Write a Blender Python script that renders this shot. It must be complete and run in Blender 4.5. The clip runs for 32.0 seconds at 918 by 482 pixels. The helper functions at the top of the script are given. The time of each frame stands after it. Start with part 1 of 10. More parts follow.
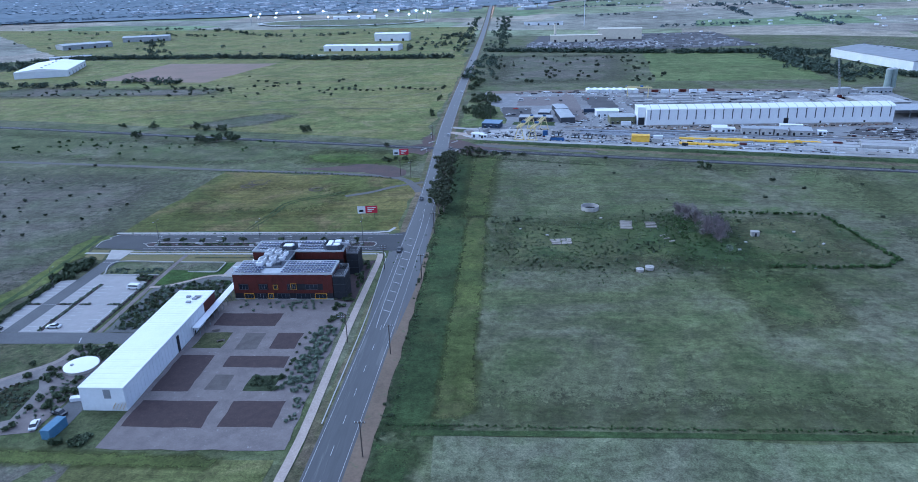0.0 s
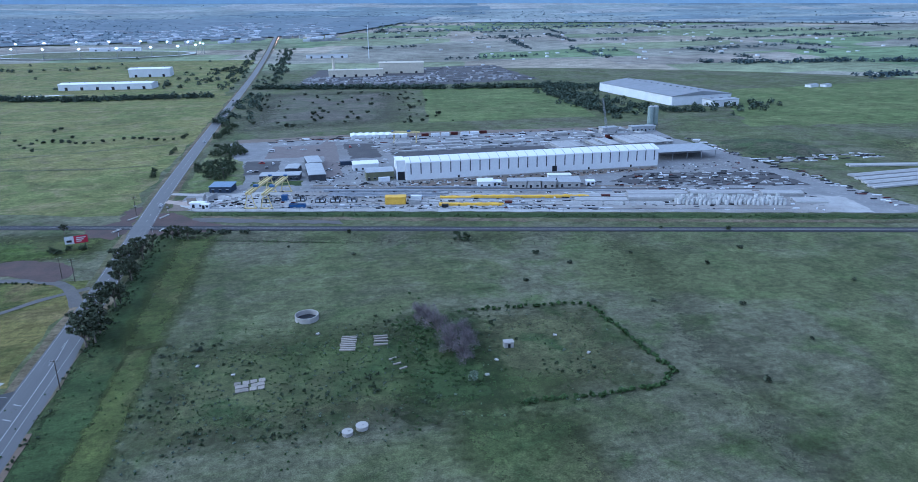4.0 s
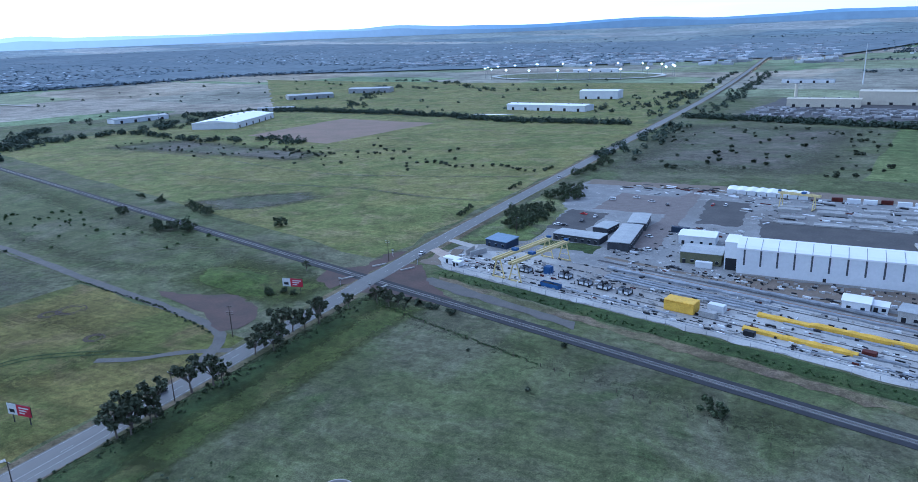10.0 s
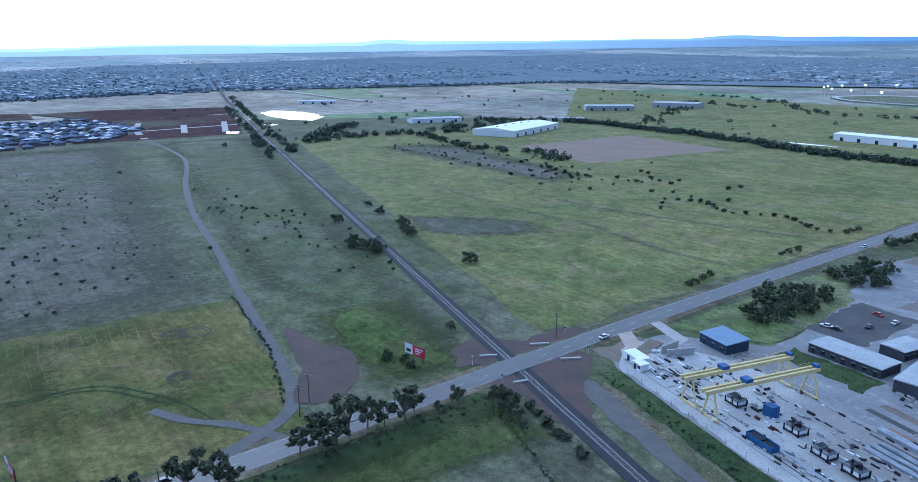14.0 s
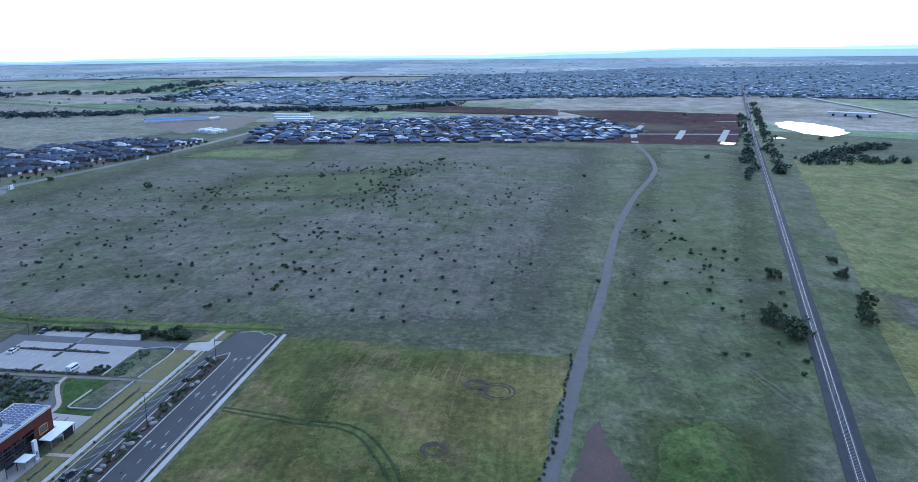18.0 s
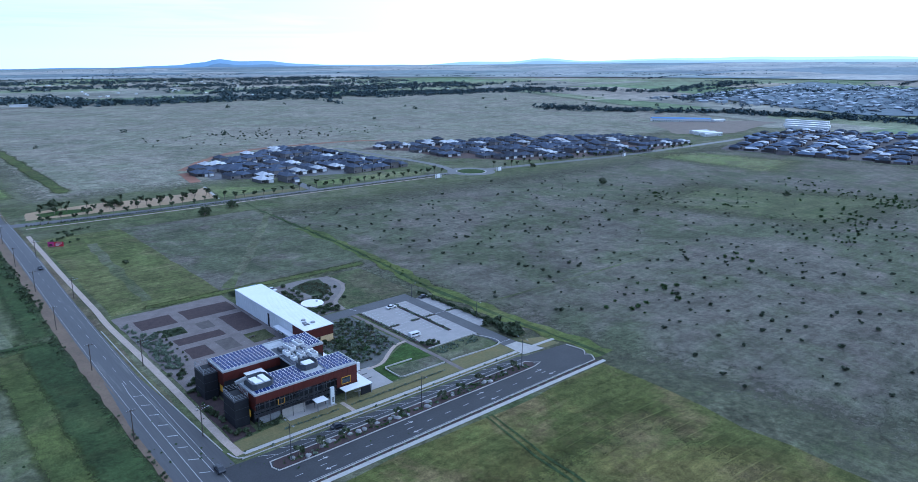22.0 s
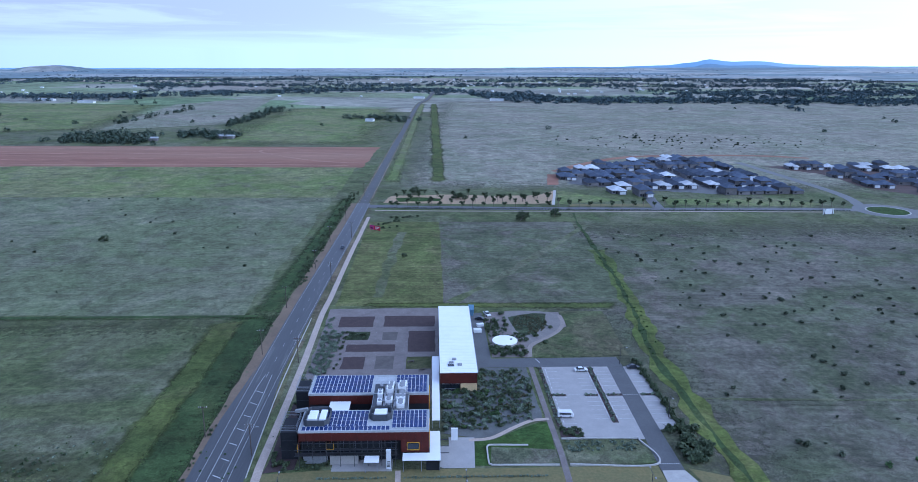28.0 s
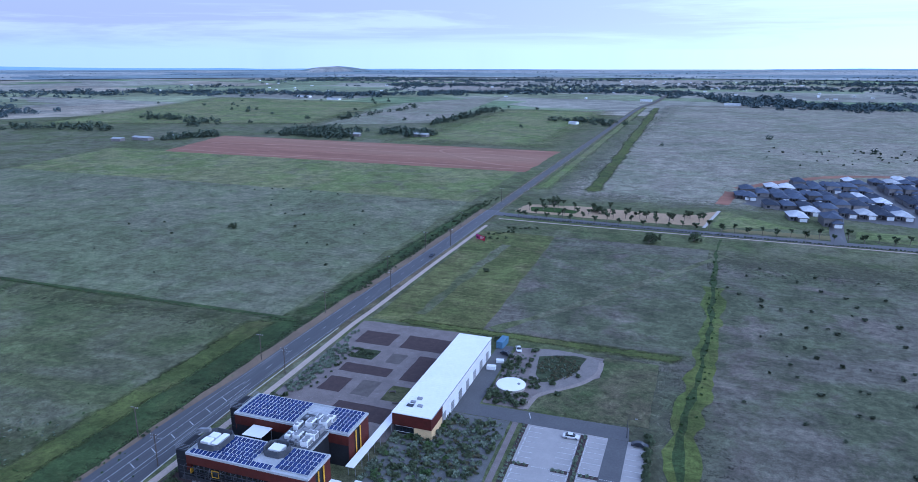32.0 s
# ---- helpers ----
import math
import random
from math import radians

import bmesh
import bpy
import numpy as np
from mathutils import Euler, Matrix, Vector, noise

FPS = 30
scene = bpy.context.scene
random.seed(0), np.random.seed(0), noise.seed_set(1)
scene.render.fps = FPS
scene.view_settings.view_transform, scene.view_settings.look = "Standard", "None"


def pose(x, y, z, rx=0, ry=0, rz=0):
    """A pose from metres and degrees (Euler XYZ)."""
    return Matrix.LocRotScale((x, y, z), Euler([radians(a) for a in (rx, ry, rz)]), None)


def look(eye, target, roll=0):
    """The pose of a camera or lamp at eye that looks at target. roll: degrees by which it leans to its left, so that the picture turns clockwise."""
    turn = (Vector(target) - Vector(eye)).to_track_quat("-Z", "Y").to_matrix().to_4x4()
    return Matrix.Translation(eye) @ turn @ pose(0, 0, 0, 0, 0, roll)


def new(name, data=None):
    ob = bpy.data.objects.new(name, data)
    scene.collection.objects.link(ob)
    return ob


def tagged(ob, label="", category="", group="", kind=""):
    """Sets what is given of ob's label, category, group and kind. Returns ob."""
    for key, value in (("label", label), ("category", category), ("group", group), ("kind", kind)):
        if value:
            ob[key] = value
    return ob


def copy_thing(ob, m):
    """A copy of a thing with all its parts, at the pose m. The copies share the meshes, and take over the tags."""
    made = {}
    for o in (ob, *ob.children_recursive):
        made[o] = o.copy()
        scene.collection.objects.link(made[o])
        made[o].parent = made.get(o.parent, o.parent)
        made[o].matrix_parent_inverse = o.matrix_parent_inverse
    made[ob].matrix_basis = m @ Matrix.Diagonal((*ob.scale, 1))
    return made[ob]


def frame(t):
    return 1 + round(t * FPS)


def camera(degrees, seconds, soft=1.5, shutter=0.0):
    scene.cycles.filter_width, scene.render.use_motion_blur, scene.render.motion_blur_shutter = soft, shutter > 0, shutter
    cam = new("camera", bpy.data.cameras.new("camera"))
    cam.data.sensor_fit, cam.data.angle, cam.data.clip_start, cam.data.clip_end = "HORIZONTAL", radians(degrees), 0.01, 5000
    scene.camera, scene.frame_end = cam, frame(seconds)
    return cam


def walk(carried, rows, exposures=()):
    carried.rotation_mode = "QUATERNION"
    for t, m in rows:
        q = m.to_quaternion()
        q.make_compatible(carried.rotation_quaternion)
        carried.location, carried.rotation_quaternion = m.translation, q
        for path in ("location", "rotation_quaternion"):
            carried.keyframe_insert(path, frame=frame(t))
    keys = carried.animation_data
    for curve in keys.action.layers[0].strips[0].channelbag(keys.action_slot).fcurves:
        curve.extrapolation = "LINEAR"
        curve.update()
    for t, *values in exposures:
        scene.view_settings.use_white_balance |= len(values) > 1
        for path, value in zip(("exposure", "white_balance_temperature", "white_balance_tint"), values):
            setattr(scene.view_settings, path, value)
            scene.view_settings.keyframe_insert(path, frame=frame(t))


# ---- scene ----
cam = camera(67.3, 32.0, 0.85)
PATH = [
    (0, (2.284, 7.076, 99.371), (2.152, 8.945, 98.673), -1.6),
    (0.5, (6.72, 16.885, 99.653), (6.596, 18.758, 98.964), -1.6),
    (1, (11.392, 27.368, 100.124), (11.305, 29.246, 99.443), -1.6),
    (1.5, (15.92, 38.113, 99.993), (15.91, 39.997, 99.322), -1.4),
    (2, (21.102, 48.922, 100.569), (21.189, 50.806, 99.904), -1.1),
    (2.5, (26.863, 60.688, 99.701), (27.04, 62.57, 99.047), -0.9),
    (3, (33.58, 70.747, 100.3), (33.848, 72.62, 99.653), -0.8),
    (3.5, (40.28, 79.506, 100.797), (40.627, 81.369, 100.157), -0.7),
    (4, (48.231, 88.402, 101.462), (48.624, 90.257, 100.828), -0.7),
    (4.5, (56.065, 96.312, 101.727), (56.47, 98.167, 101.099), -0.6),
    (6.5, (90.32, 130.484, 102.503), (90.732, 132.346, 101.9), -0.7),
    (7, (98.509, 139.911, 102.766), (98.923, 141.772, 102.162), -0.5),
    (7.5, (107.528, 148.4, 102.437), (107.839, 150.282, 101.836), -0.8),
    (8, (115.371, 160.862, 101.4), (115.263, 162.77, 100.809), -1.4),
    (8.5, (121.113, 173.15, 99.711), (120.722, 175.025, 99.133), -1.8),
    (9, (126.773, 184.333, 99.945), (126.143, 186.145, 99.376), -2.1),
    (9.5, (129.722, 196.057, 99.586), (128.928, 197.806, 99.027), -2.2),
    (10, (131.833, 208.749, 98.316), (130.925, 210.444, 97.767), -2.1),
    (10.5, (133.094, 220.428, 98.301), (132.105, 222.08, 97.758), -1.9),
    (11, (133.478, 232.769, 98.603), (132.404, 234.368, 98.065), -1.6),
    (11.5, (133.236, 244.417, 98.809), (132.087, 245.965, 98.275), -1.4),
    (12, (132.342, 256.906, 98.28), (131.113, 258.394, 97.753), -1.1),
    (12.5, (131.515, 267.465, 98.867), (130.218, 268.895, 98.343), -0.7),
    (13, (129.954, 279.893, 99.288), (128.574, 281.245, 98.77), -0.5),
    (13.5, (127.286, 291.277, 99.583), (125.846, 292.565, 99.067), -0.3),
    (14, (121.839, 304.535, 98.678), (120.273, 305.671, 98.168), -0.3),
    (14.5, (117.127, 314.246, 98.49), (115.461, 315.23, 97.984), 0.3),
    (15, (110.002, 325.784, 98.615), (108.227, 326.558, 98.112), 0.4),
    (15.5, (102.759, 332.113, 98.425), (100.919, 332.719, 97.926), 0.4),
    (17.5, (71.075, 366.883, 99.445), (69.139, 366.834, 98.945), 0.3),
    (18, (65.389, 374.965, 100.078), (63.465, 374.757, 99.574), 0.4),
    (18.5, (60.831, 382.554, 101.119), (58.932, 382.183, 100.612), 0.5),
    (19, (55.163, 389.373, 101.069), (53.295, 388.868, 100.562), 0.5),
    (19.5, (51.185, 395.395, 102.151), (49.371, 394.726, 101.641), 0.5),
    (20, (45.431, 400.681, 102.39), (43.694, 399.834, 101.877), 0.7),
    (20.5, (39.174, 405.99, 101.645), (37.532, 404.97, 101.133), 0.8),
    (21, (31.007, 409.779, 100.644), (29.494, 408.575, 100.133), 0.7),
    (21.5, (24.218, 414.173, 101.741), (22.817, 412.842, 101.225), 0.7),
    (22, (16.872, 416.551, 102.133), (15.594, 415.102, 101.614), 0.7),
    (22.5, (9.055, 418.705, 102.433), (7.898, 417.159, 101.912), 0.7),
    (23, (0.164, 420.208, 102.718), (-0.848, 418.565, 102.194), 0.7),
    (23.5, (-7.752, 421.602, 103.557), (-8.635, 419.887, 103.028), 0.7),
    (24, (-16.716, 422.607, 104.411), (-17.479, 420.836, 103.88), 0.6),
    (24.5, (-25.517, 422.973, 104.785), (-26.158, 421.154, 104.254), 0.6),
    (25, (-34.709, 421.386, 105.415), (-35.248, 419.536, 104.878), 0.7),
    (25.5, (-43.817, 419.696, 105.107), (-44.284, 417.826, 104.573), 0.8),
    (27.5, (-81.354, 409.997, 103.858), (-81.524, 408.076, 103.328), 0.6),
    (28, (-91.172, 407.288, 104.63), (-91.247, 405.362, 104.097), 0.5),
    (28.5, (-100.546, 403.469, 105.08), (-100.537, 401.542, 104.545), 0.5),
    (29, (-110.649, 399.496, 105.42), (-110.56, 397.572, 104.883), 0.3),
    (29.5, (-119.809, 395.357, 105.478), (-119.717, 393.433, 104.939), 0.4),
    (30, (-128.973, 389.94, 105.245), (-128.854, 388.018, 104.705), 0.4),
    (30.5, (-138.337, 384.975, 105.083), (-138.142, 383.058, 104.546), 0.3),
    (31, (-148.325, 378.616, 104.938), (-147.992, 376.719, 104.401), 0.2),
    (31.5, (-157.345, 372.84, 104.515), (-156.88, 370.97, 103.98), 0.1),
    (32, (-166.595, 366.023, 103.763), (-165.972, 364.199, 103.23), 0.1),
]
walk(cam, [(t, look(eye, target, roll)) for t, eye, target, roll in PATH], ((0.0, 0.24, 4460.0, 9.5), (4.5, 0.17, 4440.0, 7.5), (8.0, 0.08, 4440.0, 8.0), (15.0, 0.11, 4390.0, 6.5), (20.0, 0.1, 4500.0, 6.5), (25.0, 0.13, 4500.0, 9.0), (32.0, 0.09, 4420.0, 16.0)))

# ---- light ----
SUN_AZ, SUN_EL = radians(-78), radians(4)      # low in the west, behind cloud
world = bpy.data.worlds.new("dusk_sky")
scene.world = world
world.use_nodes = True
wn, wl = world.node_tree.nodes, world.node_tree.links
wn.clear()


def wnode(kind, **kw):
    n = wn.new(kind)
    for k, v in kw.items():
        if k == "op":
            n.operation = v
        elif k == "blend":
            n.blend_type = v
        elif k == "dtype":
            n.data_type = v
    return n


sky = wn.new("ShaderNodeTexSky")
sky.sky_type = "NISHITA"
sky.sun_disc = False
sky.sun_elevation, sky.sun_rotation = radians(9), SUN_AZ
sky.air_density, sky.dust_density, sky.ozone_density = 1.6, 1.5, 2.5
texco = wn.new("ShaderNodeTexCoord")
sep = wn.new("ShaderNodeSeparateXYZ")
wl.new(texco.outputs["Generated"], sep.inputs[0])


def wmath(op, a, b=None, c=None, clamp=False):
    n = wn.new("ShaderNodeMath")
    n.operation, n.use_clamp = op, clamp
    for i, v in enumerate((a, b, c)):
        if v is None:
            continue
        if isinstance(v, (int, float)):
            n.inputs[i].default_value = v
        else:
            wl.new(v, n.inputs[i])
    return n.outputs[0]


def wmix(f, a, b):
    n = wn.new("ShaderNodeMix")
    n.data_type = "RGBA"
    for sock, v in ((n.inputs[0], f), (n.inputs[6], a), (n.inputs[7], b)):
        if isinstance(v, tuple):
            sock.default_value = (*v, 1)
        elif isinstance(v, (int, float)):
            sock.default_value = v
        else:
            wl.new(v, sock)
    return n.outputs[2]


# long flat cloud streaks low over the horizon
up = wmath("MAXIMUM", sep.outputs[2], 0.0)
comb = wn.new("ShaderNodeCombineXYZ")
wl.new(wmath("MULTIPLY", sep.outputs[0], 2.4), comb.inputs[0])
wl.new(wmath("MULTIPLY", sep.outputs[1], 2.4), comb.inputs[1])
wl.new(wmath("MULTIPLY", up, 34.0), comb.inputs[2])
cloud = wn.new("ShaderNodeTexNoise")
cloud.inputs["Scale"].default_value, cloud.inputs["Detail"].default_value = 1.0, 9
cloud.inputs["Roughness"].default_value, cloud.inputs["Distortion"].default_value = 0.6, 0.5
wl.new(comb.outputs[0], cloud.inputs["Vector"])
glow = wmath("ADD", wmath("MULTIPLY", sep.outputs[0], math.sin(SUN_AZ)), wmath("MULTIPLY", sep.outputs[1], math.cos(SUN_AZ)))
glow = wmath("MULTIPLY_ADD", glow, 0.5, 0.5, clamp=True)          # 1 towards the sunset, 0 away from it
thick = wmath("MULTIPLY_ADD", cloud.outputs[0], 8.5, wmath("MULTIPLY_ADD", up, 17.0, -4.3), clamp=True)
bright = wmath("MULTIPLY_ADD", wmath("POWER", glow, 2.0), 0.95, 0.62)
low = wmath("POWER", wmath("SUBTRACT", 1.0, up, clamp=True), 42.0)
cloud_col = wmix(glow, (0.46, 0.48, 0.68), (1.12, 1.10, 1.09))
gap_col = wmix(glow, (0.76, 0.79, 1.06), (1.18, 1.22, 1.25))
deck_col = wmix(thick, gap_col, cloud_col)
lit = wn.new("ShaderNodeMix")
lit.data_type, lit.blend_type = "RGBA", "MULTIPLY"
lit.inputs[0].default_value = 1
wl.new(deck_col, lit.inputs[6])
cmb2 = wn.new("ShaderNodeCombineColor")
for i in range(3):
    wl.new(bright, cmb2.inputs[i])
wl.new(cmb2.outputs[0], lit.inputs[7])
hazy = wmix(wmath("MULTIPLY", low, 0.7), lit.outputs[2], wmix(glow, (0.5, 0.6, 0.86), (1.6, 1.65, 1.7)))
bg_cloud = wn.new("ShaderNodeBackground")
wl.new(hazy, bg_cloud.inputs[0])
bg_cloud.inputs[1].default_value = 1.08
bg_sky = wn.new("ShaderNodeBackground")
wl.new(sky.outputs[0], bg_sky.inputs[0])
bg_sky.inputs[1].default_value = 0.06
addw = wn.new("ShaderNodeAddShader")
wl.new(bg_cloud.outputs[0], addw.inputs[0])
wl.new(bg_sky.outputs[0], addw.inputs[1])
wout = wn.new("ShaderNodeOutputWorld")
wl.new(addw.outputs[0], wout.inputs[0])

sun = new("sun", bpy.data.lights.new("sun", "SUN"))
sun.data.energy, sun.data.angle, sun.data.color = 0.5, radians(25), (1.0, 0.93, 0.86)
sun.matrix_world = look((0, 0, 300), (-math.sin(SUN_AZ) * 100, -math.cos(SUN_AZ) * 100, 300 - 45))
scene.view_settings.exposure = 0.0


# ---- the lie of the land ----
def gz(x, y):
    """Height of the ground: level near the roads; rising north-west and falling south far off to fit the horizon in the
    camera's view.
    """
    dx, dy = x + 0.0, y - 300.0
    r = math.hypot(dx, dy)
    if r < 1000:
        return 0.0
    az = math.atan2(dx, dy)
    c = math.cos(az + radians(25))
    rim = 100 + 4700 * math.tan(radians(-0.22 + (0.98 if c > 0 else 1.35) * c))
    return rim * ((r - 1000) / 3700) ** 1.6


def lay(x, y, lift):
    """Height of a cover laid over the ground: thicker far off, where the land is drawn more coarsely."""
    return gz(x, y) + lift * (1 + max(0.0, math.hypot(x, y - 300) - 900) * 0.02)


# ---- materials ----
def srgb(*c):
    return tuple(((v / 255 + 0.055) / 1.055) ** 2.4 if v > 10 else v / 255 / 12.92 for v in c)


def material(name, base, other=None, scale=0.3, rough=0.85, metal=0.0, bump=0.0, fine=6.0, streak=None, spots=None, spot_at=0.62, rand=0.0, island=0.0, spec=0.18, big=None, big_at=0.5, grain=0.72):
    """A surface of two main colours mixed by coarse and fine noise, with optional stains, streaks and piece-to-piece variation."""
    m = bpy.data.materials.new(name)
    m.use_nodes = True
    nt = m.node_tree
    N, L = nt.nodes, nt.links
    b = N["Principled BSDF"]
    b.inputs["Roughness"].default_value, b.inputs["Metallic"].default_value = rough, metal
    b.inputs["Specular IOR Level"].default_value = spec
    geo = N.new("ShaderNodeNewGeometry")
    vec = geo.outputs["Position"]
    if streak:
        mp = N.new("ShaderNodeMapping")
        mp.inputs["Scale"].default_value = streak[:3]
        mp.inputs["Rotation"].default_value = (0, 0, radians(streak[3]) if len(streak) > 3 else 0)
        L.new(vec, mp.inputs[0])
        vec = mp.outputs[0]

    def noise_at(sc, det, rgh=0.6):
        t = N.new("ShaderNodeTexNoise")
        t.inputs["Scale"].default_value, t.inputs["Detail"].default_value, t.inputs["Roughness"].default_value = sc, det, rgh
        L.new(vec, t.inputs["Vector"])
        return t.outputs[0]

    def ramp(v, a, c):
        r = N.new("ShaderNodeMapRange")
        r.inputs[1].default_value, r.inputs[2].default_value = a, c
        L.new(v, r.inputs[0])
        return r.outputs[0]

    def mix(f, a, c, kind="MIX"):
        n = N.new("ShaderNodeMix")
        n.data_type, n.blend_type = "RGBA", kind
        for sock, v in ((n.inputs[0], f), (n.inputs[6], a), (n.inputs[7], c)):
            if isinstance(v, tuple):
                sock.default_value = (*v, 1)
            elif isinstance(v, (int, float)):
                sock.default_value = v
            else:
                L.new(v, sock)
        return n.outputs[2]

    other = other or tuple(v * 0.82 for v in base)
    coarse, small = noise_at(scale, 5), noise_at(scale * fine, 4, 0.7)
    col = mix(ramp(coarse, 0.36, 0.64), base, other)
    if big:
        col = mix(ramp(noise_at(scale * 0.13, 4), big_at, big_at + 0.14), col, big)
    col = mix(ramp(small, 0.3, 0.7), col, mix(1.0, col, (grain, grain, grain), "MULTIPLY"))
    if spots:
        col = mix(ramp(noise_at(scale * 2.7, 6, 0.75), spot_at, spot_at + 0.08), col, spots)
    if rand or island:
        src = N.new("ShaderNodeObjectInfo").outputs["Random"] if rand else geo.outputs["Random Per Island"]
        hsv = N.new("ShaderNodeHueSaturation")
        mr = N.new("ShaderNodeMapRange")
        k = rand or island
        mr.inputs[3].default_value, mr.inputs[4].default_value = 1 - k, 1 + k
        L.new(src, mr.inputs[0])
        L.new(mr.outputs[0], hsv.inputs["Value"])
        L.new(col, hsv.inputs["Color"])
        col = hsv.outputs[0]
    L.new(col, b.inputs["Base Color"])
    if bump:
        bp = N.new("ShaderNodeBump")
        bp.inputs["Strength"].default_value, bp.inputs["Distance"].default_value = 0.8, bump
        L.new(small, bp.inputs["Height"])
        L.new(bp.outputs[0], b.inputs["Normal"])
    return m


M = {}
def grass(name, a, b, c, soft=False, rows=0.0, heading=0.0, dark=0.6):
    """Grassland: broad patches of three tones, tussocks, fine blades and faint wind or mowing rows; a soft one frays out at its edge."""
    m = bpy.data.materials.new(name)
    m.use_nodes = True
    N, L = m.node_tree.nodes, m.node_tree.links
    bs = N["Principled BSDF"]
    bs.inputs["Roughness"].default_value, bs.inputs["Specular IOR Level"].default_value = 0.95, 0.12
    pos = N.new("ShaderNodeNewGeometry").outputs["Position"]

    def ns(sc, det, rgh=0.6, dist=0.0, vec=pos):
        t = N.new("ShaderNodeTexNoise")
        for k, v in (("Scale", sc), ("Detail", det), ("Roughness", rgh), ("Distortion", dist)):
            t.inputs[k].default_value = v
        L.new(vec, t.inputs["Vector"])
        return t.outputs[0]

    def rng_(v, lo, hi, to0=0.0, to1=1.0):
        r = N.new("ShaderNodeMapRange")
        for k, x in enumerate((lo, hi, to0, to1)):
            r.inputs[k + 1].default_value = x
        L.new(v, r.inputs[0])
        return r.outputs[0]

    def mx(f, p, q, kind="MIX"):
        n = N.new("ShaderNodeMix")
        n.data_type, n.blend_type = "RGBA", kind
        for sock, v in ((n.inputs[0], f), (n.inputs[6], p), (n.inputs[7], q)):
            if isinstance(v, tuple):
                sock.default_value = (*v, 1)
            elif isinstance(v, (int, float)):
                sock.default_value = v
            else:
                L.new(v, sock)
        return n.outputs[2]

    def times(col, fac):
        v = N.new("ShaderNodeVectorMath")
        v.operation = "SCALE"
        L.new(col, v.inputs[0])
        L.new(fac, v.inputs["Scale"])
        return v.outputs[0]

    col = mx(rng_(ns(0.011, 6, 0.66, 0.8), 0.44, 0.56), a, b)
    col = mx(rng_(ns(0.045, 6, 0.68, 0.4), 0.5, 0.66), col, c)
    tuft = ns(0.42, 6, 0.72)
    col = times(col, rng_(tuft, 0.34, 0.66, dark, 1.28))
    col = times(col, rng_(ns(2.4, 4, 0.75), 0.32, 0.68, 0.6, 1.32))
    col = times(col, rng_(ns(0.1, 5, 0.7, 0.6), 0.35, 0.65, 0.7, 1.24))
    col = times(col, rng_(ns(0.21, 4, 0.8, 0.3), 0.56, 0.66, 1.0, 0.6))
    col = times(col, rng_(ns(0.016, 5, 0.6, 1.2), 0.36, 0.64, 0.84, 1.14))
    mp = N.new("ShaderNodeMapping")
    mp.inputs["Rotation"].default_value = (0, 0, radians(heading))
    mp.inputs["Scale"].default_value = (0.02, 0.5, 0.5)
    L.new(pos, mp.inputs[0])
    col = times(col, rng_(ns(1.0, 3, 0.5, 0.0, mp.outputs[0]), 0.35, 0.65, 1 - rows, 1 + rows * 0.6))
    L.new(col, bs.inputs["Base Color"])
    bp = N.new("ShaderNodeBump")
    bp.inputs["Strength"].default_value, bp.inputs["Distance"].default_value = 0.7, 0.3
    L.new(tuft, bp.inputs["Height"])
    L.new(bp.outputs[0], bs.inputs["Normal"])
    if soft:
        at = N.new("ShaderNodeAttribute")
        at.attribute_name = "rim"
        sm = N.new("ShaderNodeMath")
        sm.operation = "MULTIPLY_ADD"
        L.new(ns(0.3, 7, 0.75), sm.inputs[0])
        sm.inputs[1].default_value = 1.5
        L.new(at.outputs["Fac"], sm.inputs[2])
        L.new(rng_(sm.outputs[0], 0.78, 1.42), bs.inputs["Alpha"])
    return m


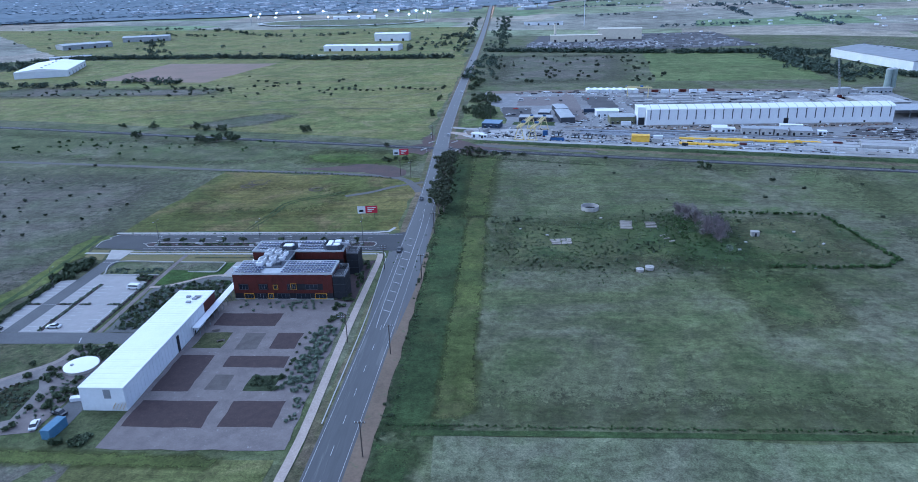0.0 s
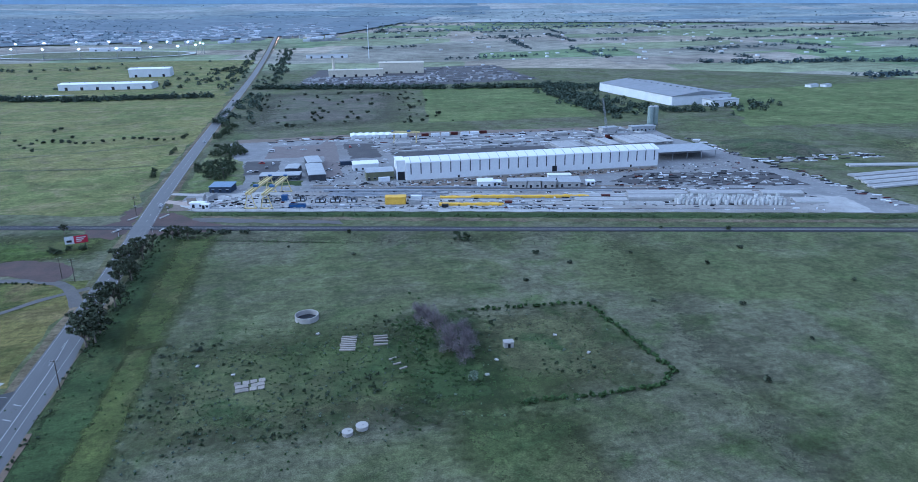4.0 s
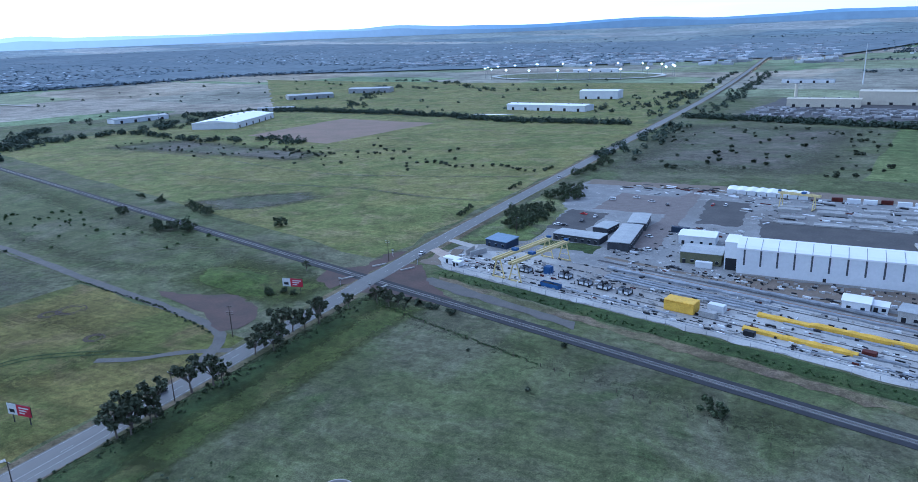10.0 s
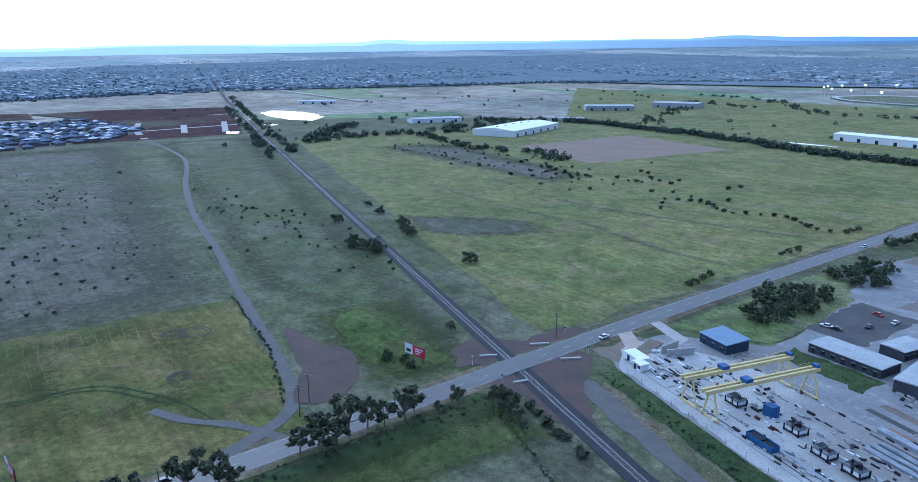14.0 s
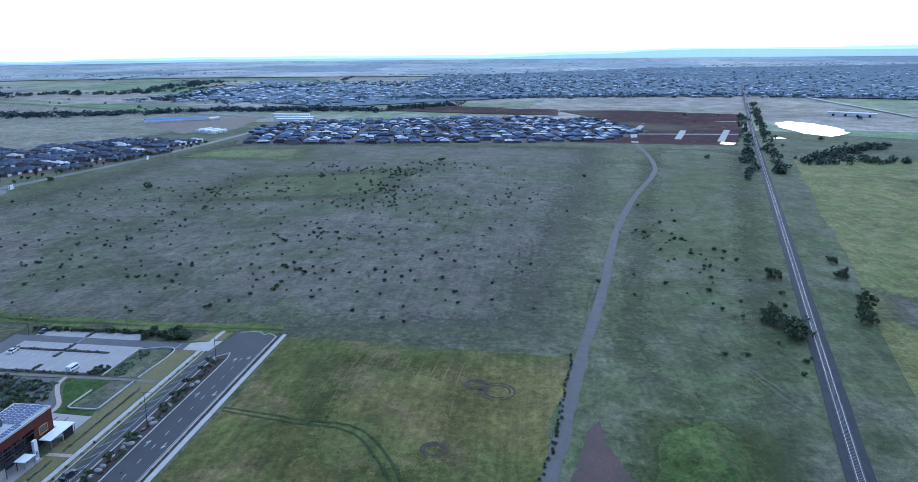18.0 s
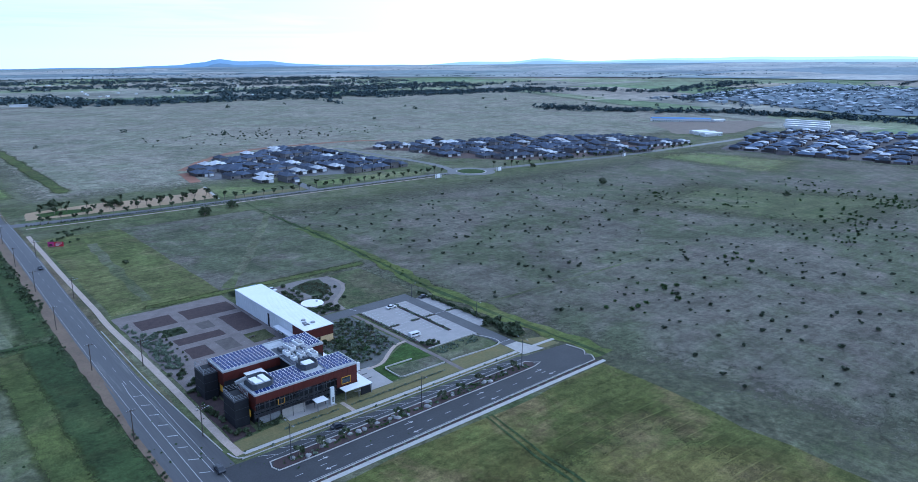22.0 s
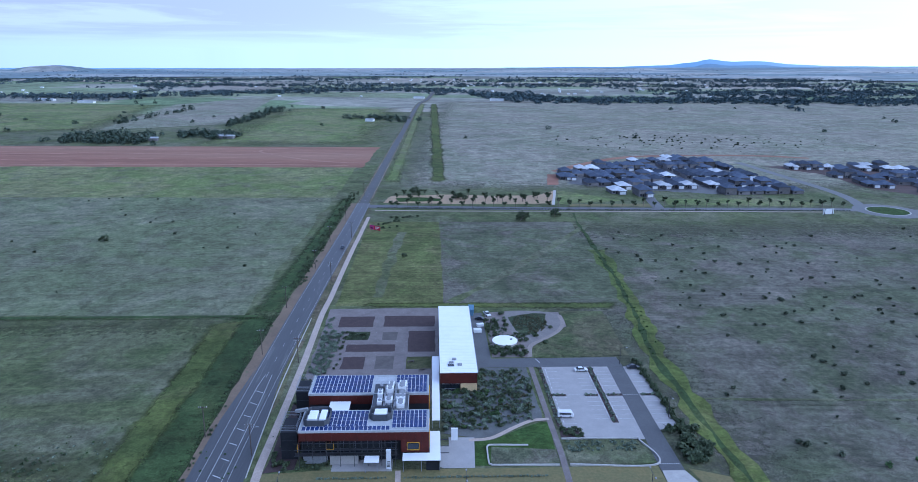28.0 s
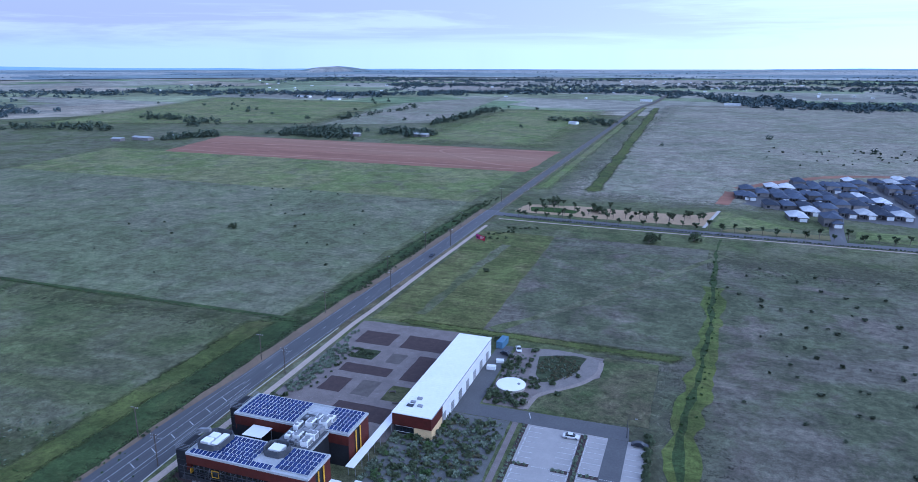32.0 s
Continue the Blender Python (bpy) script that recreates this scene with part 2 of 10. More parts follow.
for key, nm, tones, rows_, heading_ in (
    ("pasture", "rough_pasture", ((0.114, 0.13, 0.06), (0.144, 0.146, 0.092), (0.09, 0.116, 0.047)), 0.1, 75),
    ("pasture_grey", "grey_pasture", ((0.146, 0.138, 0.108), (0.104, 0.117, 0.068), (0.16, 0.142, 0.116)), 0.12, 12),
    ("pasture_pale", "pale_dry_plain", ((0.262, 0.248, 0.192), (0.216, 0.222, 0.155), (0.282, 0.256, 0.205)), 0.16, 8),
    ("pasture_green", "green_pasture", ((0.15, 0.188, 0.066), (0.195, 0.204, 0.094), (0.165, 0.166, 0.098)), 0.14, 165),
    ("pasture_gold", "yellowing_paddock", ((0.203, 0.201, 0.07), (0.156, 0.178, 0.058), (0.23, 0.204, 0.1)), 0.12, 165),
    ("pasture_straw", "mown_straw_green_paddock", ((0.162, 0.146, 0.047), (0.108, 0.12, 0.034), (0.188, 0.152, 0.068)), 0.16, 165),
    ("mown_olive", "mown_olive_green_grass", ((0.135, 0.144, 0.054), (0.106, 0.125, 0.042), (0.155, 0.148, 0.068)), 0.2, 92),
    ("pasture_olive", "olive_paddock", ((0.17, 0.16, 0.05), (0.115, 0.132, 0.038), (0.185, 0.155, 0.066)), 0.1, 165),
    ("pasture_mid", "pale_green_paddock", ((0.15, 0.168, 0.094), (0.172, 0.176, 0.116), (0.13, 0.156, 0.08)), 0.12, 80),
    ("lush", "lush_grass", ((0.056, 0.084, 0.03), (0.047, 0.071, 0.027), (0.078, 0.096, 0.036)), 0.1, 88),
    ("lush_yellow", "yellowing_grass", ((0.098, 0.118, 0.035), (0.076, 0.099, 0.031), (0.115, 0.121, 0.048)), 0.1, 88),
    ("verge", "brown_verge_grass", ((0.165, 0.138, 0.088), (0.12, 0.122, 0.062), (0.185, 0.15, 0.108)), 0.1, 100),
):
    M[key] = grass(nm, *tones, False, rows_, heading_)
    M[key + "_soft"] = grass(nm + "_frayed", *tones, True, rows_, heading_)
M["drain_green"] = grass("bright_drain_grass", (0.128, 0.152, 0.04), (0.1, 0.13, 0.036), (0.146, 0.152, 0.056), False, 0.1, 88)
M["crop"] = grass("green_crop", (0.125, 0.162, 0.058), (0.15, 0.178, 0.07), (0.105, 0.142, 0.05), False, 0.3, 80, 0.75)
M["mown"] = material("mown_dry_grass", (0.2, 0.17, 0.075), (0.16, 0.155, 0.07), 0.15, bump=0.08, fine=8)
M["lawn"] = grass("dark_lawn", (0.046, 0.084, 0.02), (0.058, 0.094, 0.024), (0.04, 0.072, 0.02), False, 0.15, 20)
M["red_soil"] = material("red_ploughed_soil", (0.29, 0.15, 0.1), (0.225, 0.112, 0.075), 0.05, bump=0.1, fine=8, streak=(0.1, 1.0, 1.0, 6), spots=(0.36, 0.215, 0.15), spot_at=0.56, big=(0.31, 0.185, 0.125))
M["brown_soil"] = material("brown_ploughed_soil", (0.27, 0.19, 0.145), (0.225, 0.17, 0.125), 0.03, bump=0.1, fine=15)
M["dirt"] = material("bare_dirt", (0.225, 0.185, 0.148), (0.178, 0.15, 0.12), 0.12, bump=0.05, fine=10, spots=(0.26, 0.24, 0.2), spot_at=0.58)
M["red_dirt"] = material("reddish_dirt", (0.118, 0.08, 0.07), (0.088, 0.067, 0.06), 0.12, bump=0.05, fine=10)
M["asphalt"] = material("asphalt", (0.072, 0.073, 0.077), (0.056, 0.057, 0.061), 0.12, 0.52, bump=0.004, fine=20, streak=(1.0, 0.06, 1), spots=(0.106, 0.104, 0.103), spot_at=0.58, spec=0.5)
M["asphalt_new"] = material("newer_asphalt", (0.047, 0.049, 0.054), (0.058, 0.06, 0.064), 0.1, 0.68, bump=0.004, fine=20, spec=0.25)
M["asphalt_far"] = material("pale_asphalt", (0.115, 0.113, 0.112), (0.09, 0.09, 0.092), 0.1, 0.7, fine=20)
M["lane_grey"] = material("worn_grey_asphalt", (0.098, 0.1, 0.106), (0.118, 0.12, 0.125), 0.1, 0.7, bump=0.004, fine=20, spec=0.25)
M["office_roof"] = material("weathered_roof_sheet", (0.5, 0.52, 0.54), (0.43, 0.45, 0.47), 0.3, 0.55)
M["garden_gravel"] = material("blue_grey_gravel", (0.15, 0.153, 0.15), (0.118, 0.122, 0.116), 0.3, bump=0.03, fine=12, spots=(0.19, 0.19, 0.18), spot_at=0.6)
M["gravel"] = material("grey_gravel", (0.225, 0.197, 0.184), (0.178, 0.155, 0.147), 0.25, bump=0.03, fine=14, spots=(0.29, 0.272, 0.256), spot_at=0.6)
M["yard"] = material("concrete_dust_yard", (0.5, 0.495, 0.475), (0.4, 0.396, 0.38), 0.09, bump=0.02, fine=12, spots=(0.27, 0.265, 0.26), spot_at=0.58, big=(0.28, 0.265, 0.245))
M["yard_brown"] = material("grey_brown_yard", (0.29, 0.292, 0.29), (0.23, 0.232, 0.232), 0.07, bump=0.02, fine=12, spots=(0.37, 0.362, 0.35), spot_at=0.57, big=(0.195, 0.19, 0.184), big_at=0.52)
M["yard_dark"] = material("dark_hardstand", (0.085, 0.083, 0.085), (0.11, 0.106, 0.105), 0.08, fine=12, spots=(0.15, 0.143, 0.135))
M["concrete"] = material("pale_concrete", (0.42, 0.4, 0.37), (0.36, 0.345, 0.32), 0.4, bump=0.004, rand=0.06, grain=0.86)
M["path"] = material("concrete_path", (0.48, 0.4, 0.335), (0.41, 0.345, 0.295), 0.3, bump=0.004)
M["kerb"] = material("kerb_concrete", (0.5, 0.48, 0.45), (0.43, 0.42, 0.4), 0.5)
M["paving"] = material("pale_grey_paving", (0.36, 0.345, 0.335), (0.32, 0.31, 0.3), 0.25, fine=12, grain=0.88)
M["mulch"] = material("brown_mulch", (0.078, 0.056, 0.054), (0.062, 0.046, 0.046), 0.5, bump=0.05, fine=9, spots=(0.13, 0.1, 0.085))
M["ballast"] = material("rail_ballast", (0.048, 0.05, 0.058), (0.038, 0.04, 0.046), 0.3, bump=0.06, fine=9)
M["steel"] = material("worn_steel", (0.5, 0.5, 0.52), (0.35, 0.33, 0.32), 1.0, 0.38, 0.9)
M["track_grey"] = material("grey_track_gravel", (0.152, 0.144, 0.136), (0.122, 0.118, 0.112), 0.2, bump=0.03, fine=9, spots=(0.12, 0.12, 0.09), spot_at=0.6)
M["sleeper"] = material("weathered_sleepers", (0.22, 0.215, 0.21), (0.165, 0.16, 0.158), 0.6)
M["leaf_belt"] = material("grey_green_leaves", (0.062, 0.088, 0.062), (0.082, 0.108, 0.078), 0.1, 0.8, island=0.3)
M["white_line"] = material("white_road_paint", (0.62, 0.62, 0.62), (0.45, 0.45, 0.45), 0.8, spots=(0.2, 0.2, 0.2), spot_at=0.56)
M["white_roof"] = material("white_metal_roof", (0.8, 0.81, 0.82), (0.76, 0.775, 0.79), 0.1, 0.45, fine=5, grain=0.95)
M["white_wall"] = material("white_sheet_wall", (0.72, 0.74, 0.76), (0.65, 0.675, 0.7), 0.12, 0.5, spots=(0.55, 0.55, 0.54), spot_at=0.64, grain=0.9)
M["rust_clad"] = material("rust_red_cladding", (0.095, 0.02, 0.015), (0.07, 0.017, 0.013), 0.5, 0.65, fine=5)
M["cream_wall"] = material("cream_block_wall", (0.7, 0.53, 0.28), (0.62, 0.48, 0.27), 0.6, 0.8)
M["dark_clad"] = material("charcoal_cladding", (0.026, 0.028, 0.034), (0.02, 0.022, 0.027), 0.4, 0.6, spec=0.2)
M["black_glass"] = material("dark_window_glass", (0.015, 0.02, 0.03), (0.02, 0.025, 0.035), 0.5, 0.08, spec=0.6)
M["yellow"] = material("yellow_paint", (0.72, 0.42, 0.03), (0.62, 0.36, 0.03), 0.6, 0.5)
M["bark"] = material("grey_brown_bark", (0.26, 0.22, 0.185), (0.17, 0.14, 0.115), 2.0, 0.9)
M["leaf"] = material("gum_leaves", (0.068, 0.08, 0.044), (0.095, 0.108, 0.062), 0.6, 0.7, island=0.35, rand=0.0)
M["leaf_dark"] = material("dark_leaves", (0.066, 0.09, 0.045), (0.09, 0.112, 0.06), 0.6, 0.7, island=0.35)
M["leaf_olive"] = material("olive_leaves", (0.125, 0.118, 0.07), (0.09, 0.09, 0.05), 0.6, 0.75, island=0.35)
M["leaf_bright"] = material("bright_leaves", (0.08, 0.128, 0.042), (0.062, 0.105, 0.038), 0.6, 0.7, island=0.3)
M["scrub"] = material("dark_scrub", (0.068, 0.086, 0.052), (0.09, 0.104, 0.066), 0.6, 0.8, island=0.35)
M["sage"] = material("grey_green_shrub", (0.2, 0.235, 0.175), (0.145, 0.185, 0.125), 0.6, 0.8, island=0.3)
M["twig"] = material("bare_grey_twigs", (0.2, 0.17, 0.178), (0.155, 0.132, 0.138), 0.8, 0.9, island=0.25)
M["solar"] = material("solar_cells", (0.012, 0.026, 0.11), (0.016, 0.034, 0.14), 0.8, 0.16, rand=0.2, spec=0.5)
M["grey_metal"] = material("grey_metal", (0.35, 0.36, 0.38), (0.28, 0.29, 0.31), 0.6, 0.5, 0.3)
M["water"] = material("bright_pond_water", (0.3, 0.33, 0.36), (0.28, 0.3, 0.33), 0.02, 0.05, spec=0.8)


# ---- builders ----
def part(name, bm, mat, parent=None, label="", smooth=False):
    me = bpy.data.meshes.new(name)
    bm.to_mesh(me)
    bm.free()
    if smooth:
        for p in me.polygons:
            p.use_smooth = True
    for one in mat if isinstance(mat, (list, tuple)) else (mat,):
        me.materials.append(M[one] if isinstance(one, str) else one)
    ob = new(name, me)
    if parent:
        ob.parent = parent
    if label:
        ob["label"] = label
    return ob


def piece(name, me, parent, m):
    """Another object on a mesh that stands already."""
    ob = new(name, me)
    ob.parent = parent
    ob.matrix_basis = m
    return ob


def thing(name, x, y, label, category, rot=0.0, z=None, group="", kind=""):
    ob = new(name)
    ob.empty_display_size = 0.5
    ob.matrix_basis = pose(x, y, gz(x, y) if z is None else z, 0, 0, rot)
    return tagged(ob, label, category, group, kind)


def box(bm, x0, x1, y0, y1, z0, z1, m=None, mat=0):
    vs = [bm.verts.new((x, y, z)) for z in (z0, z1) for x, y in ((x0, y0), (x1, y0), (x1, y1), (x0, y1))]
    if m is not None:
        for v in vs:
            v.co = m @ v.co
    for f in ((3, 2, 1, 0), (4, 5, 6, 7), (0, 1, 5, 4), (1, 2, 6, 5), (2, 3, 7, 6), (3, 0, 4, 7)):
        bm.faces.new([vs[i] for i in f]).material_index = mat
    return vs


def boxes(*rows):
    bm = bmesh.new()
    for r in rows:
        box(bm, *r)
    return bm


def bar(bm, a, b, w, h=None, mat=0):
    """A straight member of width w and depth h from a to b."""
    a, b = Vector(a), Vector(b)
    d = b - a
    q = d.to_track_quat("Z", "Y").to_matrix().to_4x4()
    h = h or w
    box(bm, -w / 2, w / 2, -h / 2, h / 2, 0, d.length, Matrix.Translation(a) @ q, mat)


def tube(bm, x, y, z0, z1, r0, r1=None, n=12, cap=True, mat=0):
    r1 = r0 if r1 is None else r1
    lo = [bm.verts.new((x + r0 * math.cos(a), y + r0 * math.sin(a), z0)) for a in (2 * math.pi * i / n for i in range(n))]
    hi = [bm.verts.new((x + r1 * math.cos(a), y + r1 * math.sin(a), z1)) for a in (2 * math.pi * i / n for i in range(n))]
    for i in range(n):
        bm.faces.new((lo[i], lo[(i + 1) % n], hi[(i + 1) % n], hi[i])).material_index = mat
    if cap:
        bm.faces.new(hi).material_index = mat
        bm.faces.new(lo[::-1]).material_index = mat


def ring_wall(bm, r, t, h, n=28):
    rows = []
    for rr, z in ((r, 0), (r, h), (r - t, h), (r - t, 0)):
        rows.append([bm.verts.new((rr * math.cos(2 * math.pi * i / n), rr * math.sin(2 * math.pi * i / n), z)) for i in range(n)])
    for k in range(4):
        for i in range(n):
            a, b = rows[k], rows[(k + 1) % 4]
            bm.faces.new((a[i], a[(i + 1) % n], b[(i + 1) % n], b[i]))


def quad_patch(name, corners, mat, lift, wobble=0.0, cell=40.0, label="", category="field", seed=0):
    """A piece of ground cover between four corners, laid over the land, with an uneven edge."""
    a, b, c, d = (Vector((*p, 0)) for p in corners)
    nu = max(2, min(60, int(max((b - a).length, (c - d).length) / cell)))
    nv = max(2, min(60, int(max((d - a).length, (c - b).length) / cell)))
    bm = bmesh.new()
    rim = bm.verts.layers.float.new("rim")
    grid = []
    for j in range(nv + 1):
        row = []
        for i in range(nu + 1):
            s, t = i / nu, j / nv
            p = (a * (1 - s) + b * s) * (1 - t) + (d * (1 - s) + c * s) * t
            if wobble and (i in (0, nu) or j in (0, nv)):
                p.x += wobble * noise.noise((p.x * 0.13, p.y * 0.13, seed + 0.5)) * 1.6
                p.y += wobble * noise.noise((p.x * 0.13, p.y * 0.13, seed + 9.5)) * 1.6
            row.append(bm.verts.new((p.x, p.y, lay(p.x, p.y, lift))))
            row[-1][rim] = min(1.0, min(i, nu - i, j, nv - j) / max(1, min(3, nu // 2, nv // 2)))
        grid.append(row)
    for j in range(nv):
        for i in range(nu):
            bm.faces.new((grid[j][i], grid[j][i + 1], grid[j + 1][i + 1], grid[j + 1][i]))
    ob = part(name, bm, mat)
    return tagged(ob, label, category, kind="structure")


def smooth_line(pts, step):
    """Catmull-Rom through the points, about every step metres."""
    out = []
    P = [Vector((*p, 0)) for p in pts]
    P = [P[0] * 2 - P[1]] + P + [P[-1] * 2 - P[-2]]
    for k in range(1, len(P) - 2):
        n = max(1, int((P[k + 1] - P[k]).length / step))
        for i in range(n):
            t = i / n
            p0, p1, p2, p3 = P[k - 1 : k + 3]
            out.append(0.5 * (2 * p1 + (p2 - p0) * t + (2 * p0 - 5 * p1 + 4 * p2 - p3) * t * t + (3 * p1 - p0 - 3 * p2 + p3) * t**3))
    out.append(P[-2])
    return out


def ribbon_mesh(pts, width, lift, step=12.0, offset=0.0, wobble=0.0, thick=0.0, seed=0):
    bm = bmesh.new()
    line = smooth_line(pts, step)
    prev = None
    for k, p in enumerate(line):
        d = (line[min(k + 1, len(line) - 1)] - line[max(k - 1, 0)]).normalized()
        nrm = Vector((d.y, -d.x, 0))
        wl_, wr_ = (wobble * noise.noise((p.x * 0.11, p.y * 0.11, seed + s)) for s in (0.3, 7.3))
        a, b = p + nrm * (offset - width / 2 + wl_), p + nrm * (offset + width / 2 + wr_)
        za, zb = lay(a.x, a.y, lift), lay(b.x, b.y, lift)
        cur = [bm.verts.new((a.x, a.y, za)), bm.verts.new((b.x, b.y, zb))]
        if thick:
            cur += [bm.verts.new((a.x, a.y, za - thick)), bm.verts.new((b.x, b.y, zb - thick))]
        if prev:
            bm.faces.new((prev[0], prev[1], cur[1], cur[0]))
            if thick:
                bm.faces.new((prev[1], prev[3], cur[3], cur[1]))
                bm.faces.new((prev[2], prev[0], cur[0], cur[2]))
        prev = cur
    return bm


def ribbon(name, pts, width, mat, lift, label, category, **kw):
    return tagged(part(name, ribbon_mesh(pts, width, lift, **kw), mat), label, category, kind="structure")


def poly_patch(name, pts, mat, lift, label="", category="ground", wobble=0.0, step=4.0, kind="structure"):
    """Flat cover inside any outline on level ground."""
    bm = bmesh.new()
    out = []
    for k, p in enumerate(pts):
        q = pts[(k + 1) % len(pts)]
        n = max(1, int(math.dist(p, q) / step)) if wobble else 1
        for i in range(n):
            x, y = p[0] + (q[0] - p[0]) * i / n, p[1] + (q[1] - p[1]) * i / n
            if wobble:
                x, y = x + wobble * 1.6 * noise.noise((x * 0.2, y * 0.2, 3.1)), y + wobble * 1.6 * noise.noise((x * 0.2, y * 0.2, 8.7))
            out.append(bm.verts.new((x, y, lay(x, y, lift))))
    f = bm.faces.new(out)
    bm.normal_update()
    if f.normal.z < 0:
        f.normal_flip()
    bmesh.ops.triangulate(bm, faces=[f])
    return tagged(part(name, bm, mat), label, category, kind=kind)


def clump(bm, rng, centre, radii, count, size, flat=0.0):
    """Many small bent leaf sprays inside an uneven ellipsoid, thicker towards its skin."""
    for _ in range(count):
        while True:
            v = Vector((rng.uniform(-1, 1), rng.uniform(-1, 1), rng.uniform(-1, 1)))
            if 0.25 < v.length < 1:
                break
        v *= 0.6 + 0.4 * rng.random()
        p = Vector(centre) + Vector((v.x * radii[0], v.y * radii[1], v.z * radii[2]))
        s = size * rng.uniform(0.55, 1.3)
        e = Euler((rng.uniform(-1.0, 1.0), rng.uniform(-1.0, 1.0), rng.uniform(0, 6.28))).to_matrix()
        q = [p + e @ Vector(c) * s for c in ((-0.5, -0.35, 0), (0.5, -0.45, 0.12), (0.42, 0.5, -0.08), (-0.45, 0.4, 0.15))]
        vs = [bm.verts.new(c) for c in q]
        bm.faces.new((vs[0], vs[1], vs[2]))
        bm.faces.new((vs[0], vs[2], vs[3]))


def limb(bm, a, b, r0, r1, n=6):
    a, b = Vector(a), Vector(b)
    q = (b - a).to_track_quat("Z", "Y").to_matrix()
    lo = [bm.verts.new(a + q @ Vector((r0 * math.cos(t), r0 * math.sin(t), 0))) for t in (6.2832 * i / n for i in range(n))]
    hi = [bm.verts.new(b + q @ Vector((r1 * math.cos(t), r1 * math.sin(t), 0))) for t in (6.2832 * i / n for i in range(n))]
    for i in range(n):
        bm.faces.new((lo[i], lo[(i + 1) % n], hi[(i + 1) % n], hi[i]))


def tree(seed, h, spread, leaf, label, lobes=6, per=70, size=0.8, bare=0.35, name="tree", lobe=(0.26, 0.42)):
    """A tree of height h at the origin: tapered trunk with limbs, and a crown of lobes of leaf sprays."""
    rng = random.Random(seed)
    ob = thing(name, 0, 0, label, "tree", z=0)
    tb, cb = bmesh.new(), bmesh.new()
    lean = Vector((rng.uniform(-0.6, 0.6), rng.uniform(-0.6, 0.6), 0)) * h * 0.06
    fork = Vector((lean.x, lean.y, h * bare))
    limb(tb, (0, 0, -0.2), fork, h * 0.032, h * 0.02)
    for k in range(lobes):
        a = 6.28 * k / lobes + rng.uniform(-0.4, 0.4)
        d = spread * rng.uniform(0.25, 0.72) * (0.25 if k == 0 else 1)
        tip = Vector((lean.x + d * math.cos(a), lean.y + d * math.sin(a), h * rng.uniform(bare + 0.12, 0.84) + (h * 0.08 if k == 0 else 0)))
        limb(tb, fork, tip, h * 0.014, h * 0.005, 5)
        r = spread * rng.uniform(*lobe)
        clump(cb, rng, tip, (r, r, r * rng.uniform(0.7, 1.05)), per, size)
    part("trunk", tb, "bark", ob)
    part("crown", cb, leaf, ob)
    return ob


def shrub_mesh(seed, leaf, r=1.0, h=1.0, count=60, size=0.45, lobes=3):
    rng = random.Random(seed)
    bm = bmesh.new()
    for k in range(lobes):
        a = rng.uniform(0, 6.28)
        d = 0 if k == 0 else r * rng.uniform(0.3, 0.6)
        rr = r * rng.uniform(0.5, 0.8)
        clump(bm, rng, (d * math.cos(a), d * math.sin(a), h * 0.45), (rr, rr, h * 0.5), count // lobes, size)
    for v in bm.verts:
        v.co.z = max(v.co.z, -0.02)
    me = bpy.data.meshes.new("shrub")
    bm.to_mesh(me)
    bm.free()
    me.materials.append(M[leaf])
    return me


def scatter(name, spots, meshes, label, category, group, rng, smin=0.7, smax=1.3, joined=False):
    """Plants on their spots: each a thing of its own, or one mesh for those that nobody would count."""
    vs, fs, mats = [], [], []
    for x, y in spots:
        me = rng.choice(meshes)
        s = rng.uniform(smin, smax)
        m = pose(x, y, gz(x, y) + 0.08, 0, 0, rng.uniform(0, 360)) @ Matrix.Diagonal((s, s, s * rng.uniform(0.8, 1.15), 1))
        if joined:
            k = len(vs)
            vs += [tuple(m @ v.co) for v in me.vertices]
            fs += [tuple(i + k for i in p.vertices) for p in me.polygons]
        else:
            ob = new(name, me)
            ob.matrix_basis = m
            tagged(ob, label, category, group)
    if joined:
        me2 = bpy.data.meshes.new(name)
        me2.from_pydata(vs, [], fs)
        me2.materials.append(meshes[0].materials[0])
        tagged(new(name, me2), label, category, kind="stuff")


def stuff_cloud(name, spots, leaf, label, rng, rmin, rmax, hk=0.8, per=14, size=0.9, category="trees"):
    """Far woods and scrub that nobody could count, as one mesh of leaf sprays."""
    vs, fs = [], []
    for x, y in spots:
        r = rng.uniform(rmin, rmax)
        z0 = gz(x, y)
        for _ in range(per):
            a, u = rng.uniform(0, 6.28), math.sqrt(rng.random())
            px, py, pz = x + r * u * math.cos(a), y + r * u * math.sin(a), z0 + r * hk * 2 * rng.uniform(0.12, 1.0) * (1.15 - 0.55 * u)
            s = size * r * rng.uniform(0.3, 0.6)
            e = Euler((rng.uniform(-0.9, 0.9), rng.uniform(-0.9, 0.9), rng.uniform(0, 6.28))).to_matrix()
            k = len(vs)
            for c in ((-1, -0.7, 0), (1, -0.8, 0.2), (0.8, 0.9, -0.2), (-0.9, 0.8, 0.2)):
                w = e @ Vector(c) * s
                vs.append((px + w.x, py + w.y, max(pz + w.z, z0)))
            fs.append((k, k + 1, k + 2, k + 3))
    me = bpy.data.meshes.new(name)
    me.from_pydata(vs, [], fs)
    me.materials.append(M[leaf])
    return tagged(new(name, me), label, category, kind="stuff")

